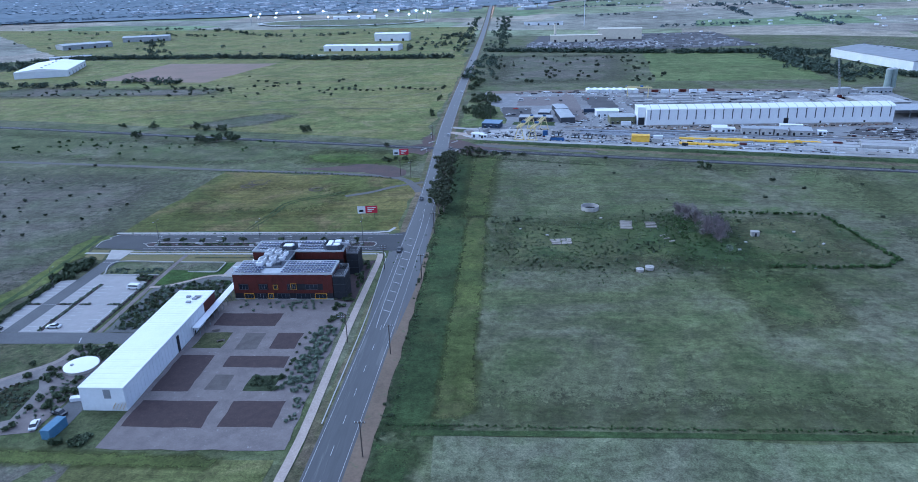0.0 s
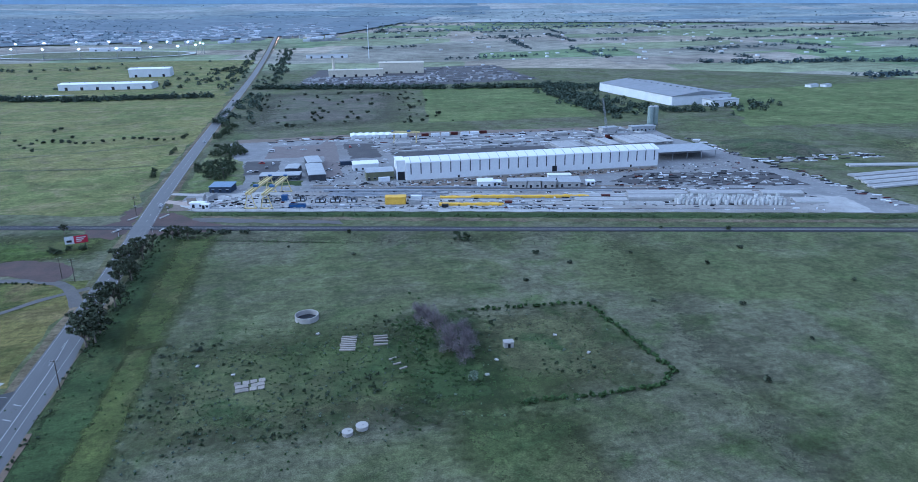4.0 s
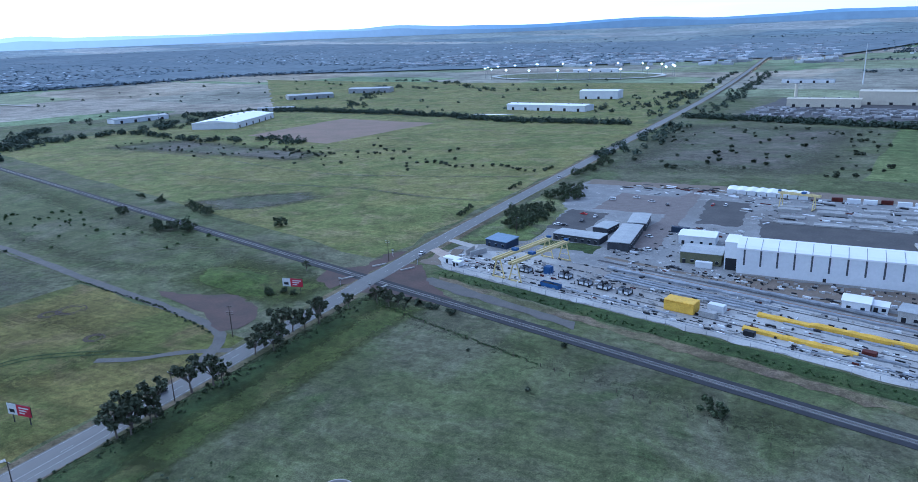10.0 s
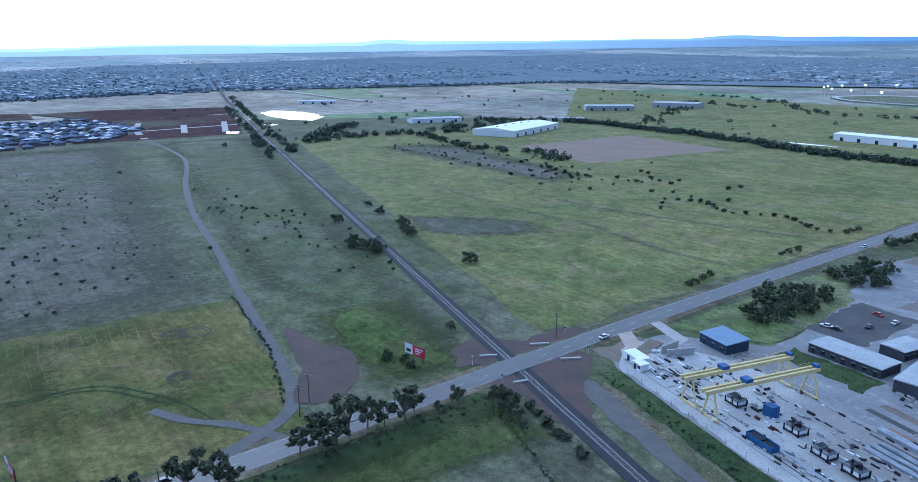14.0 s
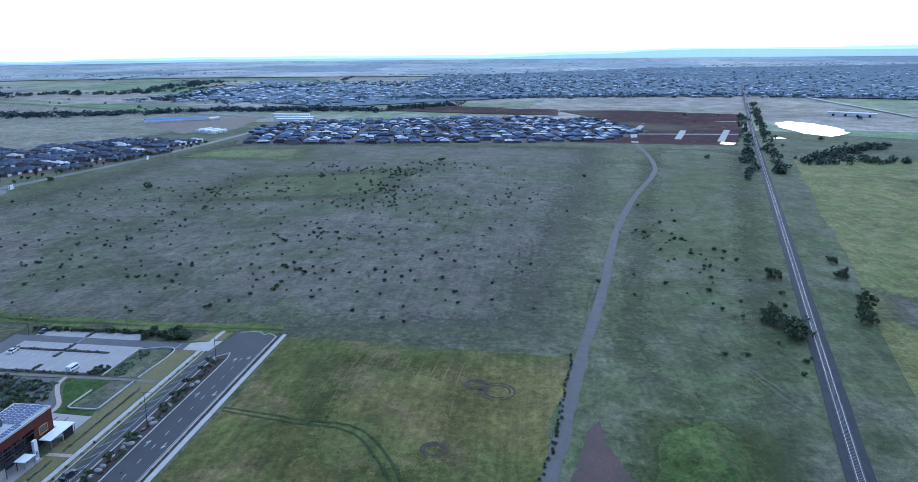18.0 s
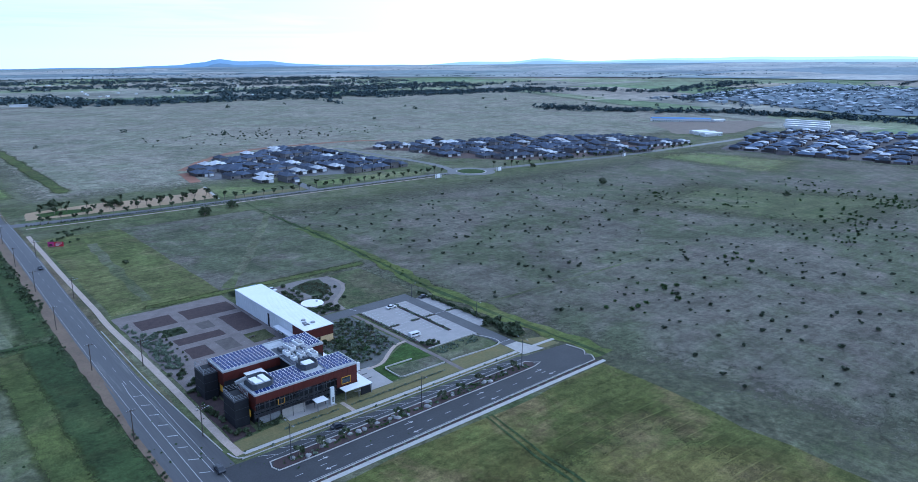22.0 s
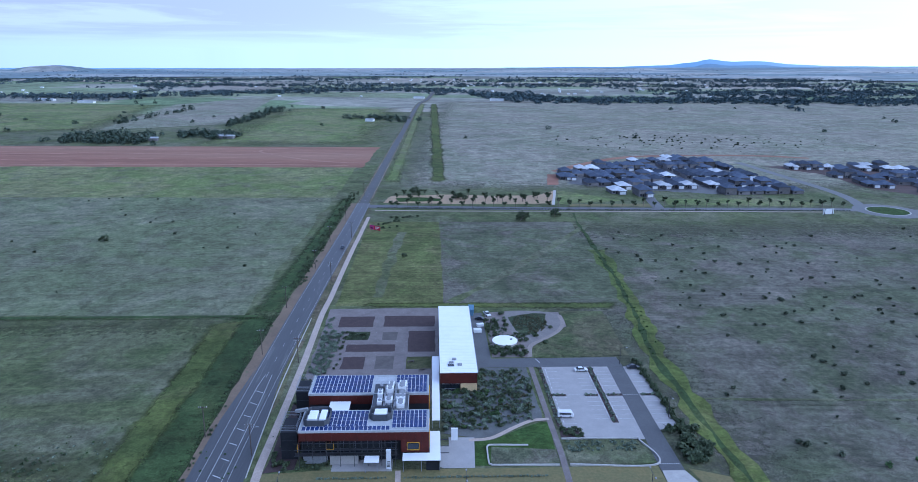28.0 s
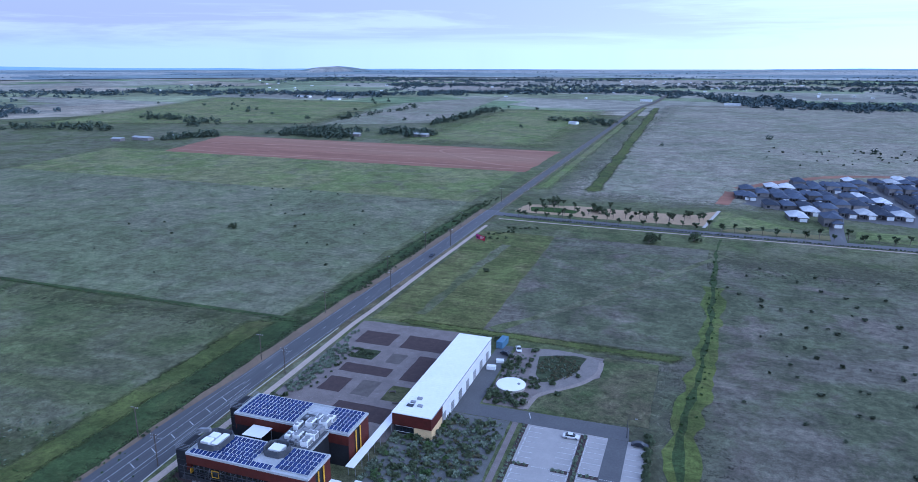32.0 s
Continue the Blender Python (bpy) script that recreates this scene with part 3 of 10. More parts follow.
# ---- ground and fields ----
def patchwork(name, cell, tones, dark):
    """Far farmland: box-shaped paddocks of several tones with darker hedged parts."""
    m = bpy.data.materials.new(name)
    m.use_nodes = True
    N, L = m.node_tree.nodes, m.node_tree.links
    bs = N["Principled BSDF"]
    bs.inputs["Roughness"].default_value, bs.inputs["Specular IOR Level"].default_value = 0.95, 0.1
    pos = N.new("ShaderNodeNewGeometry").outputs["Position"]
    mp = N.new("ShaderNodeMapping")
    mp.inputs["Rotation"].default_value = (0, 0, radians(8))
    mp.inputs["Scale"].default_value = (cell * 0.75, cell * 1.3, 0)
    L.new(pos, mp.inputs[0])
    vo = N.new("ShaderNodeTexVoronoi")
    vo.distance = "CHEBYCHEV"
    vo.inputs["Scale"].default_value, vo.inputs["Randomness"].default_value = 1.0, 0.75
    L.new(mp.outputs[0], vo.inputs["Vector"])
    sep_ = N.new("ShaderNodeSeparateColor")
    L.new(vo.outputs["Color"], sep_.inputs[0])
    rp = N.new("ShaderNodeValToRGB")
    rp.color_ramp.interpolation = "CONSTANT"
    while len(rp.color_ramp.elements) < len(tones):
        rp.color_ramp.elements.new(0.5)
    for k, tone in enumerate(tones):
        rp.color_ramp.elements[k].position = k / len(tones)
        rp.color_ramp.elements[k].color = (*tone, 1)
    L.new(sep_.outputs[0], rp.inputs[0])
    col = rp.outputs[0]
    for sc, lo, hi in ((0.004, 0.72, 1.2), (0.03, 0.72, 1.2), (0.3, 0.7, 1.2)):
        t = N.new("ShaderNodeTexNoise")
        t.inputs["Scale"].default_value, t.inputs["Detail"].default_value = sc, 6
        L.new(pos, t.inputs["Vector"])
        r = N.new("ShaderNodeMapRange")
        for k, x in enumerate((0.35, 0.65, lo, hi)):
            r.inputs[k + 1].default_value = x
        L.new(t.outputs[0], r.inputs[0])
        v = N.new("ShaderNodeVectorMath")
        v.operation = "SCALE"
        L.new(col, v.inputs[0])
        L.new(r.outputs[0], v.inputs["Scale"])
        col = v.outputs[0]
    L.new(col, bs.inputs["Base Color"])
    return m


M["patchwork"] = patchwork("far_paddocks", 0.0034, ((0.275, 0.268, 0.218), (0.207, 0.245, 0.144), (0.31, 0.285, 0.235), (0.23, 0.257, 0.155), (0.172, 0.228, 0.12), (0.32, 0.29, 0.226), (0.24, 0.24, 0.197)), 0)


def build_ground():
    bm = bmesh.new()
    rows = []
    radii = [0, 150, 400, 700, 900] + list(range(1000, 4640, 60)) + [4650]
    n = 192
    centre = bm.verts.new((0, 300, 0))
    for r in radii[1:]:
        rows.append([bm.verts.new((x, y, gz(x, y))) for x, y in ((r * math.sin(6.283185 * i / n), 300 + r * math.cos(6.283185 * i / n)) for i in range(n))])
    for i in range(n):
        bm.faces.new((centre, rows[0][(i + 1) % n], rows[0][i]))
    for k, (a, b) in enumerate(zip(rows, rows[1:])):
        for i in range(n):
            bm.faces.new((a[i], a[(i + 1) % n], b[(i + 1) % n], b[i])).material_index = 1 if k > 5 else 0
    ob = part("ground", bm, ("pasture", "patchwork"), smooth=True)
    return tagged(ob, "open dry grassland reaching to the horizon", "ground", kind="structure")


build_ground()
RAIL = lambda x: 433.5 - 0.2615 * x
ROAD = [(-105, -1650), (-80, -1150), (-62, -960), (-50, -450), (-44, -150), (-41, 0), (-37.5, 120), (-36, 200), (-35.7, 260), (-35.7, 340), (-38, 430), (-40.5, 520), (-41.5, 700), (-41, 1000), (-41, 2000), (-42, 3000)]

FIELDS = [  # corners, cover, lift, wobble, what it is
    ([(-1500, -1100), (-92, -1100), (-52, -112), (-1150, -112)], "pasture_pale", 0.012, 8, "wide grey-brown plain"),
    ([(-800, -20), (-100, -20), (-168, 394), (-800, 478)], "pasture_grey", 0.012, 4, "grey dry paddock dotted with dark scrub"),
    ([(-167, 286), (-44, 286), (-44, 372), (-160, 390)], "pasture_straw!", 0.02, 1.5, "yellow-green mown paddock beside the side street"),
    ([(-160, 304), (-72, 302), (-74, 362), (-154, 370)], "pasture_straw", 0.02, 3, "yellowed middle of the mown paddock"),
    ([(-800, 500), (-160, 400), (-60, 440), (-800, 640)], "pasture", 0.016, 3, "green-brown strip of grass beside the railway"),
    ([(-720, 655), (-52, 470), (-46, 1040), (-700, 1100)], "pasture_gold!", 0.012, 4, "broad yellow-green paddock beyond the railway"),
    ([(-490, 836), (-345, 800), (-322, 1000), (-490, 1026)], "brown_soil", 0.03, 3, "brown ploughed field beside the packing shed"),
    ([(-266, 528), (-191, 505), (-166, 580), (-196, 598)], "pasture_grey", 0.03, 6, "grey bare patch in the paddock"),
    ([(-604, 690), (-284, 690), (-283, 748), (-560, 800)], "pasture_grey", 0.03, 6, "grey scrubby patch of the paddock"),
    ([(-700, 1112), (-60, 1040), (-60, 1700), (-1300, 1750)], "pasture_gold!", 0.012, 5, "yellow-green paddocks behind the tree line"),
    ([(-30, 715), (140, 740), (190, 1040), (-28, 1050)], "pasture_grey", 0.014, 4, "grey paddock behind the precast yard"),
    ([(158, 740), (326, 735), (378, 1022), (200, 1036)], "crop", 0.03, 2, "bright green rectangular crop field"),
    ([(430, 640), (900, 560), (1400, 1000), (560, 900)], "crop", 0.02, 6, "green pasture beyond the factory"),
    ([(360, 380), (1200, 150), (1200, 480), (480, 560)], "pasture_green", 0.012, 5, "green field east of the precast yard"),
    ([(-31, 140), (160, 140), (200, 385), (-31, 438)], "pasture", 0.012, 2, "rough grey-green paddock across the road"),
    ([(-31, 140), (-8, 140), (-11, 425), (-31, 432)], "lush", 0.03, 1.2, "lush dark green grass strip along the road"),
    ([(-17, 148), (-4, 148), (-4, 306), (-16, 306)], "lush_yellow", 0.034, 1.2, "yellow-green edge of the lush strip"),
    ([(-21, 300), (-2, 300), (4, 425), (-22, 425)], "lush_yellow", 0.035, 1.5, "yellow-green grass strip beside the paddock"),
    ([(-18, -90), (420, -90), (420, 142), (-14, 142)], "pasture_mid!", 0.01, 2, "pale green paddock across the road"),
    ([(-35, -90), (-24, -90), (-15, 142), (-31, 142)], "lush", 0.03, 1.5, "lush green verge along the road"),
    ([(-20, -224), (440, -230), (420, -90), (-20, -90)], "pasture_green!", 0.014, 1.5, "green field in front of the ploughed one"),
    ([(-32, -362), (395, -362), (367, -226), (-26, -224)], "red_soil", 0.02, 1.5, "ploughed field of red soil"),
    ([(-40, -900), (190, -900), (190, -366), (-34, -366)], "pasture_green", 0.014, 2, "green paddock past the ploughed field"),
    ([(200, -600), (262, -1220), (400, -950), (347, -520)], "pasture_pale!", 0.016, 2, "grey paddock past the ploughed field"),
    ([(350, -520), (402, -950), (900, -1000), (760, -356)], "pasture_green", 0.015, 2, "green paddock behind the wind-break"),
    ([(-95, -16), (-51, -16), (-50, 132), (-96, 132)], "mown_olive!", 0.02, 0.6, "yellow-green mown grass beside the road"),
    ([(-178, -16), (-95, -16), (-96, 130), (-176, 130)], "pasture_grey!", 0.022, 1.0, "brown-grey paddock beside the training yard"),
    ([(-170, 128), (-60, 128), (-60, 134), (-170, 138)], "lush_yellow", 0.03, 1.0, "green grass edge along the fence"),
    ([(-62, -1000), (-50, -150), (-64, -150), (-78, -1000)], "pasture_green", 0.02, 3, "green strip along the country road"),
    ([(-100, -1000), (-103, -150), (-89, -150), (-86, -1000)], "lush_yellow", 0.02, 3, "green drain line across the plain"),
    ([(-520, 95), (-380, 110), (-420, 270), (-620, 290)], "pasture", 0.02, 8, "greener scrubby part of the paddock"),
    ([(-612, -22), (-700, -8), (-748, 124), (-606, 152)], "pasture_green", 0.022, 5, "mown green strip beside the houses"),
]
for k, (corners, cover, lift, wob, what) in enumerate(FIELDS):
    if cover.endswith("!"):
        cover = cover[:-1]          # a field with a crisp edge
    elif cover + "_soft" in M:
        cover = cover + "_soft"
    narrow = min(math.dist(corners[0], corners[1]), math.dist(corners[1], corners[2])) < 30
    quad_patch("field", corners, cover, 0.01 + 0.003 * k, wob, 4 if narrow else 12 if max(abs(c) for p in corners for c in p) < 450 else 25, what, "field", k)

for pts in ([(-24, -250), (20, -262), (64, -296), (92, -330), (60, -352), (-18, -356)], [(-20, -300), (40, -318), (130, -300), (250, -312), (365, -300)], [(-12, -236), (120, -240), (240, -236), (362, -242)], [(30, -356), (160, -344), (300, -352), (390, -346)]):
    ribbon("soil_track", pts, 3.2, "soil_pale", 0.135, "pale wheel track over the ploughed soil", "track", wobble=1.6, step=8) if M.setdefault("soil_pale", material("pale_crumbled_soil", (0.38, 0.235, 0.165), (0.31, 0.185, 0.13), 0.2)) else None

# ---- roads ----
ROAD_S = [p for p in ROAD if p[1] < -100] + [(-42.3, -64)]
ROAD_N = [(-42.3, -70)] + [p for p in ROAD if p[1] > -100]
ribbon("road_verge", ROAD_N, 14.6, "verge", 0.115, "worn dirt and gravel verge of the highway", "verge", wobble=1.3)
ribbon("road_verge", ROAD_S, 10.0, "verge", 0.115, "worn grass verge of the country road", "verge", wobble=1.0)
ribbon("road", ROAD_S, 6.4, "asphalt_far", 0.128, "narrow country road running on to the south", "road")
ribbon("road", ROAD_N, 9.2, "asphalt", 0.13, "long straight two-lane asphalt road", "road")
M["shoulder"] = material("brown_road_shoulder", (0.215, 0.16, 0.112), (0.165, 0.126, 0.09), 0.12, bump=0.05, fine=10, spots=(0.12, 0.125, 0.07), spot_at=0.58)
ribbon("road_shoulder", [p for p in ROAD_N if p[1] < 340], 4.4, "shoulder", 0.118, "tan dirt shoulder along the road", "verge", offset=6.4, wobble=1.0, step=6)
SIDE = [(-38, 276.5), (-60, 276.5), (-110, 276.5), (-150, 276), (-168, 275)]
poly_patch("side_street", [(-40, 262), (-46, 262.3), (-146, 262.6), (-150, 264), (-168, 266), (-170, 270), (-167, 281.6), (-46, 281.8), (-40, 284)], "asphalt_new", 0.14, "newly laid side street with two lanes and parking", "road")
SOUTH = [(-43, -62), (-80, -58), (-160, -54), (-250, -52), (-340, -52), (-400, -48), (-460, -42), (-600, -28), (-760, -26), (-1000, -30)]
ribbon("estate_avenue", SOUTH, 9.0, "asphalt", 0.125, "curving estate avenue with footpath", "road")
TRACK = [(-41, 345), (-50, 366), (-63, 376), (-103, 384.5), (-151, 392), (-240, 408.5), (-355, 427), (-468, 453), (-560, 479), (-635, 495), (-740, 502), (-848, 504), (-940, 507), (-1180, 512)]
ribbon("dirt_track", TRACK, 4.4, "track_grey", 0.12, "grey unsealed track across the paddock", "track", wobble=0.7, step=6)

# ---- railway ----
ribbon("rail_ballast", [(x, RAIL(x)) for x in range(-2400, 700, 100)], 7.0, "ballast", 0.16, "dark crushed-stone rail ballast", "railway", thick=0.16, wobble=0.25)
for off in (-0.8, 0.8):
    ribbon("rail", [(x, RAIL(x)) for x in range(-2400, 700, 100)], 0.1, "steel", 0.32, "worn steel rail", "rail", offset=off, thick=0.16)


# the green drain that winds past the car park
DRAIN = [(-186, -40), (-183, -5), (-181, 48), (-179, 102), (-175, 144), (-171, 184), (-171, 215), (-172, 240), (-173, 281)]
ribbon("drain_grass", DRAIN[2:], 8.0, "drain_green", 0.122, "bright green grass along a shallow drain", "field", wobble=3.5, step=4)
ribbon("drain_grass", DRAIN, 1.8, "lush", 0.126, "lush dark grass in the bottom of the drain", "field", wobble=1.6, step=4, offset=0.8, seed=5)

# ---- street furniture and vehicles ----
def prism(bm, pts, x0, x1, mat=0):
    """A profile in the y-z plane drawn out along x."""
    a = [bm.verts.new((x0, y, z)) for y, z in pts]
    b = [bm.verts.new((x1, y, z)) for y, z in pts]
    n = len(pts)
    for i in range(n):
        bm.faces.new((a[i], a[(i + 1) % n], b[(i + 1) % n], b[i])).material_index = mat
    bm.faces.new(a[::-1]).material_index = mat
    bm.faces.new(b).material_index = mat


M["car_white"] = material("white_car_paint", (0.75, 0.76, 0.78), (0.7, 0.71, 0.73), 0.5, 0.25, spec=0.6)
M["car_dark"] = material("dark_car_paint", (0.03, 0.035, 0.045), (0.025, 0.03, 0.04), 0.5, 0.25, spec=0.6)
M["car_red"] = material("red_car_paint", (0.45, 0.03, 0.03), (0.4, 0.03, 0.03), 0.5, 0.25, spec=0.6)
M["rubber"] = material("black_rubber", (0.02, 0.02, 0.02), (0.03, 0.03, 0.03), 1.0)
M["timber"] = material("weathered_timber", (0.12, 0.1, 0.085), (0.09, 0.075, 0.065), 1.0)
M["lamp_grey"] = material("dark_galvanised_steel", (0.1, 0.1, 0.11), (0.08, 0.08, 0.09), 1.0, 0.5, 0.5)


def car(x, y, rot, paint, label, van=False, z=0.06):
    ob = thing("van" if van else "car", x, y, label, "van" if van else "car", rot, z)
    h = 1.95 if van else 1.45
    body = bmesh.new()
    if van:
        prism(body, ((-2.4, 0.35), (2.4, 0.35), (2.45, 0.95), (1.75, 1.9), (1.5, 1.98), (-2.3, 1.98), (-2.42, 1.2)), -0.9, 0.9)
    else:
        prism(body, ((-2.25, 0.32), (2.25, 0.32), (2.3, 0.7), (1.35, 0.86), (-1.75, 0.9), (-2.28, 0.85)), -0.88, 0.88)
    bmesh.ops.bevel(body, geom=body.edges[:], offset=0.07, segments=1, affect="EDGES")
    part("body", body, paint, ob)
    glass = bmesh.new()
    if van:
        box(glass, -0.915, 0.915, -1.9, 1.5, 1.2, 1.68)
        part("cabin_glass", glass, "black_glass", ob)
    else:
        prism(glass, ((1.2, 0.84), (0.45, 1.38), (-1.0, 1.38), (-1.7, 0.88)), -0.74, 0.74)
        part("cabin_glass", glass, "black_glass", ob)
        part("roof", boxes((-0.66, 0.66, -0.95, 0.42, 1.385, 1.44)), paint, ob)
    for sx in (-0.82, 0.82):
        for sy in (-1.4, 1.4):
            w = bmesh.new()
            tube(w, 0, 0, -0.11, 0.11, 0.33, n=12)
            ww = part("wheel", w, "rubber", ob)
            ww.matrix_basis = pose(sx, sy, 0.33, 0, 90, 0)
            rm = bmesh.new()
            tube(rm, 0, 0, -0.12, 0.12, 0.19, n=8)
            part("rim", rm, "grey_metal", ww)
    return ob


def power_pole(x, y, rot, h=9.0, arms=1, lamp=False):
    ob = thing("power_pole", x, y, "weathered timber power pole with a crossarm and insulators", "power pole", rot, group="power poles along the road")
    bm = bmesh.new()
    tube(bm, 0, 0, 0, h, 0.17, 0.12, 8)
    part("pole", bm, "timber", ob)
    for k in range(arms):
        z = h - 0.3 - k * 0.9
        part("crossarm", boxes((-1.25, 1.25, -0.07, 0.07, z - 0.07, z + 0.07)), "timber", ob)
        for ix in (-1.1, -0.5, 0.5, 1.1):
            b2 = bmesh.new()
            tube(b2, ix, 0, z + 0.07, z + 0.3, 0.07, 0.05, 6)
            part("insulator", b2, "white_wall", ob)
    if lamp:
        bm = bmesh.new()
        bar(bm, (0, 0, h - 1.4), (-1.8, 0, h - 0.9), 0.07)
        part("lamp_arm", bm, "grey_metal", ob)
        part("lamp_head", boxes((-2.4, -1.7, -0.13, 0.13, h - 0.98, h - 0.82)), "grey_metal", ob)
    return ob


def street_lamp(x, y, rot, h=10.5, double=False):
    ob = thing("street_lamp", x, y, "tall dark steel street lamp in the planted median", "street lamp", rot, group="street lamps of the side street")
    bm = bmesh.new()
    tube(bm, 0, 0, 0, h, 0.13, 0.07, 8)
    part("pole", bm, "lamp_grey", ob)
    part("base_plate", boxes((-0.25, 0.25, -0.25, 0.25, 0, 0.06)), "lamp_grey", ob)
    for s in (-1, 1) if double else (1,):
        bm = bmesh.new()
        bar(bm, (0, 0, h - 0.1), (0, s * 1.9, h + 0.25), 0.07)
        part("arm", bm, "lamp_grey", ob)
        part("lamp_head", boxes((-0.16, 0.16, min(s * 1.8, s * 2.5), max(s * 1.8, s * 2.5), h + 0.2, h + 0.32)), "grey_metal", ob)
    return ob


# ---- office building ----
OX, OY = -72.8, 232.0
office = thing("office_building", OX, OY, "two-storey office with rust-red cladding and solar panels on its roof", "building")
RZ = 9.5


def slab_with_parapet(x0, x1, y0, y1, z):
    bm = bmesh.new()
    box(bm, x0, x1, y0, y1, z - 0.3, z)
    for a in ((x0, x1, y0, y0 + 0.35), (x0, x1, y1 - 0.35, y1), (x0, x0 + 0.35, y0 + 0.35, y1 - 0.35), (x1 - 0.35, x1, y0 + 0.35, y1 - 0.35)):
        box(bm, *a, z, z + 0.3)
    return bm


# south block: x -17..17.3, y -15.6..-4 ; north block: y 5.4..16
for nm, (x0, x1, y0, y1) in {"roof": (-17.1, 17.3, -15.6, -4.0), "roof.n": (-17.3, 16.6, 5.4, 16.0)}.items():
    part("roof", slab_with_parapet(x0, x1, y0, y1, RZ), "office_roof", office, "white metal roof with raised edges")
part("roof", boxes((-11.5, -1.2, -4.0, 5.4, RZ - 0.6, RZ - 0.2)), "office_roof", office, "white roof of the linking wing")
# walls: inner dark core with cladding panels set proud
part("wall", boxes((-16.8, 17.0, -15.3, -4.3, 0, RZ - 0.3)), "dark_clad", office, "charcoal wall of the south block")
part("wall", boxes((-17.0, 16.3, 5.7, 14.2, 0, RZ - 0.3)), "dark_clad", office, "charcoal wall of the north block")
part("wall", boxes((-11.2, -1.5, -4.3, 5.7, 0, RZ - 0.6)), "dark_clad", office, "charcoal wall of the linking wing")
panel = bpy.data.meshes.new("cladding_panel")
bm = bmesh.new()
box(bm, 0, 1.66, -0.06, 0.06, 0, 1.0)
bm.to_mesh(panel)
bm.free()
panel.materials.append(M["rust_clad"])
M["rust_clad"].node_tree.nodes["Principled BSDF"].inputs["Specular IOR Level"].default_value = 0.25


def clad(x0, y0, x1, y1, z0, z1, skip=()):
    """Upright cladding panels along a wall line from (x0, y0) to (x1, y1), with openings left out."""
    length = math.hypot(x1 - x0, y1 - y0)
    n = max(1, round(length / 1.7))
    ang = math.degrees(math.atan2(y1 - y0, x1 - x0))
    for k in range(n):
        if k in skip:
            continue
        f = k / n
        m = pose(x0 + (x1 - x0) * f, y0 + (y1 - y0) * f, z0, 0, 0, ang) @ Matrix.Diagonal(((length / n - 0.03) / 1.66, 1, z1 - z0, 1))
        piece("cladding_panel", panel, office, m)


clad(-17.0, -15.42, 17.2, -15.42, 5.9, 9.2)
clad(-17.0, -15.42, 17.2, -15.42, 2.4, 3.6)
clad(-17.0, -15.42, 17.2, -15.42, 3.62, 5.88, (1, 2, 5, 6, 8, 11, 12, 13, 14, 17))
clad(17.2, -4.18, -16.9, -4.18, 6.4, 9.2)
clad(-16.95, -4.2, -16.95, -15.3, 0.6, 9.2, (2, 3))
clad(17.12, -15.2, 17.12, -4.2, 4.8, 9.2)
clad(-17.0, 5.58, 16.3, 5.58, 6.4, 9.2)
clad(16.3, 16.0, -17.1, 16.0, 6.9, 9.2)
clad(-17.1, 16.0, -17.1, 5.6, 0.6, 9.2, (2, 3))
clad(-9.9, 16.02, -17.1, 16.02, 3.4, 6.88)
clad(16.5, 5.6, 16.5, 16.0, 4.8, 9.2)
part("soffit", boxes((-17.0, 16.4, 14.2, 15.9, RZ - 2.7, RZ - 2.5)), "dark_clad", office)


def window(x0, x1, z0, z1, y, out, frame="yellow", bars=2):
    """A glazed opening in a wall facing south (out -1) or north (out 1)."""
    w = part("window", boxes((x0, x1, y - 0.04, y + 0.04, z0, z1)), "black_glass", office)
    fr = bmesh.new()
    t, d = 0.12, 0.16 * out
    for r in ((x0 - t, x1 + t, z0 - t, z0), (x0 - t, x1 + t, z1, z1 + t), (x0 - t, x0, z0, z1), (x1, x1 + t, z0, z1)):
        box(fr, r[0], r[1], min(y, y + d), max(y, y + d), r[2], r[3])
    part("frame", fr, frame, w)
    for k in range(1, bars + 1):
        xm = x0 + (x1 - x0) * k / (bars + 1)
        part("mullion", boxes((xm - 0.03, xm + 0.03, y - 0.06, y + 0.06, z0, z1)), "grey_metal", w)


for x0, x1, z0, z1, fr in ((-15, -12, 3.9, 5.6, "lamp_grey"), (-8, -5.5, 3.9, 5.6, "lamp_grey"), (-3.2, -1.8, 4.0, 5.4, "yellow"), (1.6, 3.2, 3.8, 5.7, "lamp_grey"), (2.9, 4.6, 3.8, 5.9, "yellow"), (8, 12, 3.9, 5.6, "lamp_grey")):
    window(x0, x1, z0, z1, -15.52, -1, fr)
for x0, x1, fr in ((-13.5, -10.4, "yellow"), (-9, -6.2, "lamp_grey"), (-5.2, -3.6, "yellow"), (-2, 2, "lamp_grey"), (4.5, 9.2, "lamp_grey"), (11.0, 14.8, "yellow")):
    window(x0, x1, 0.5, 2.2, -15.52, -1, fr)
part("base_wall", boxes((-17.0, 17.2, -15.5, -15.3, 0, 0.4)), "concrete", office)
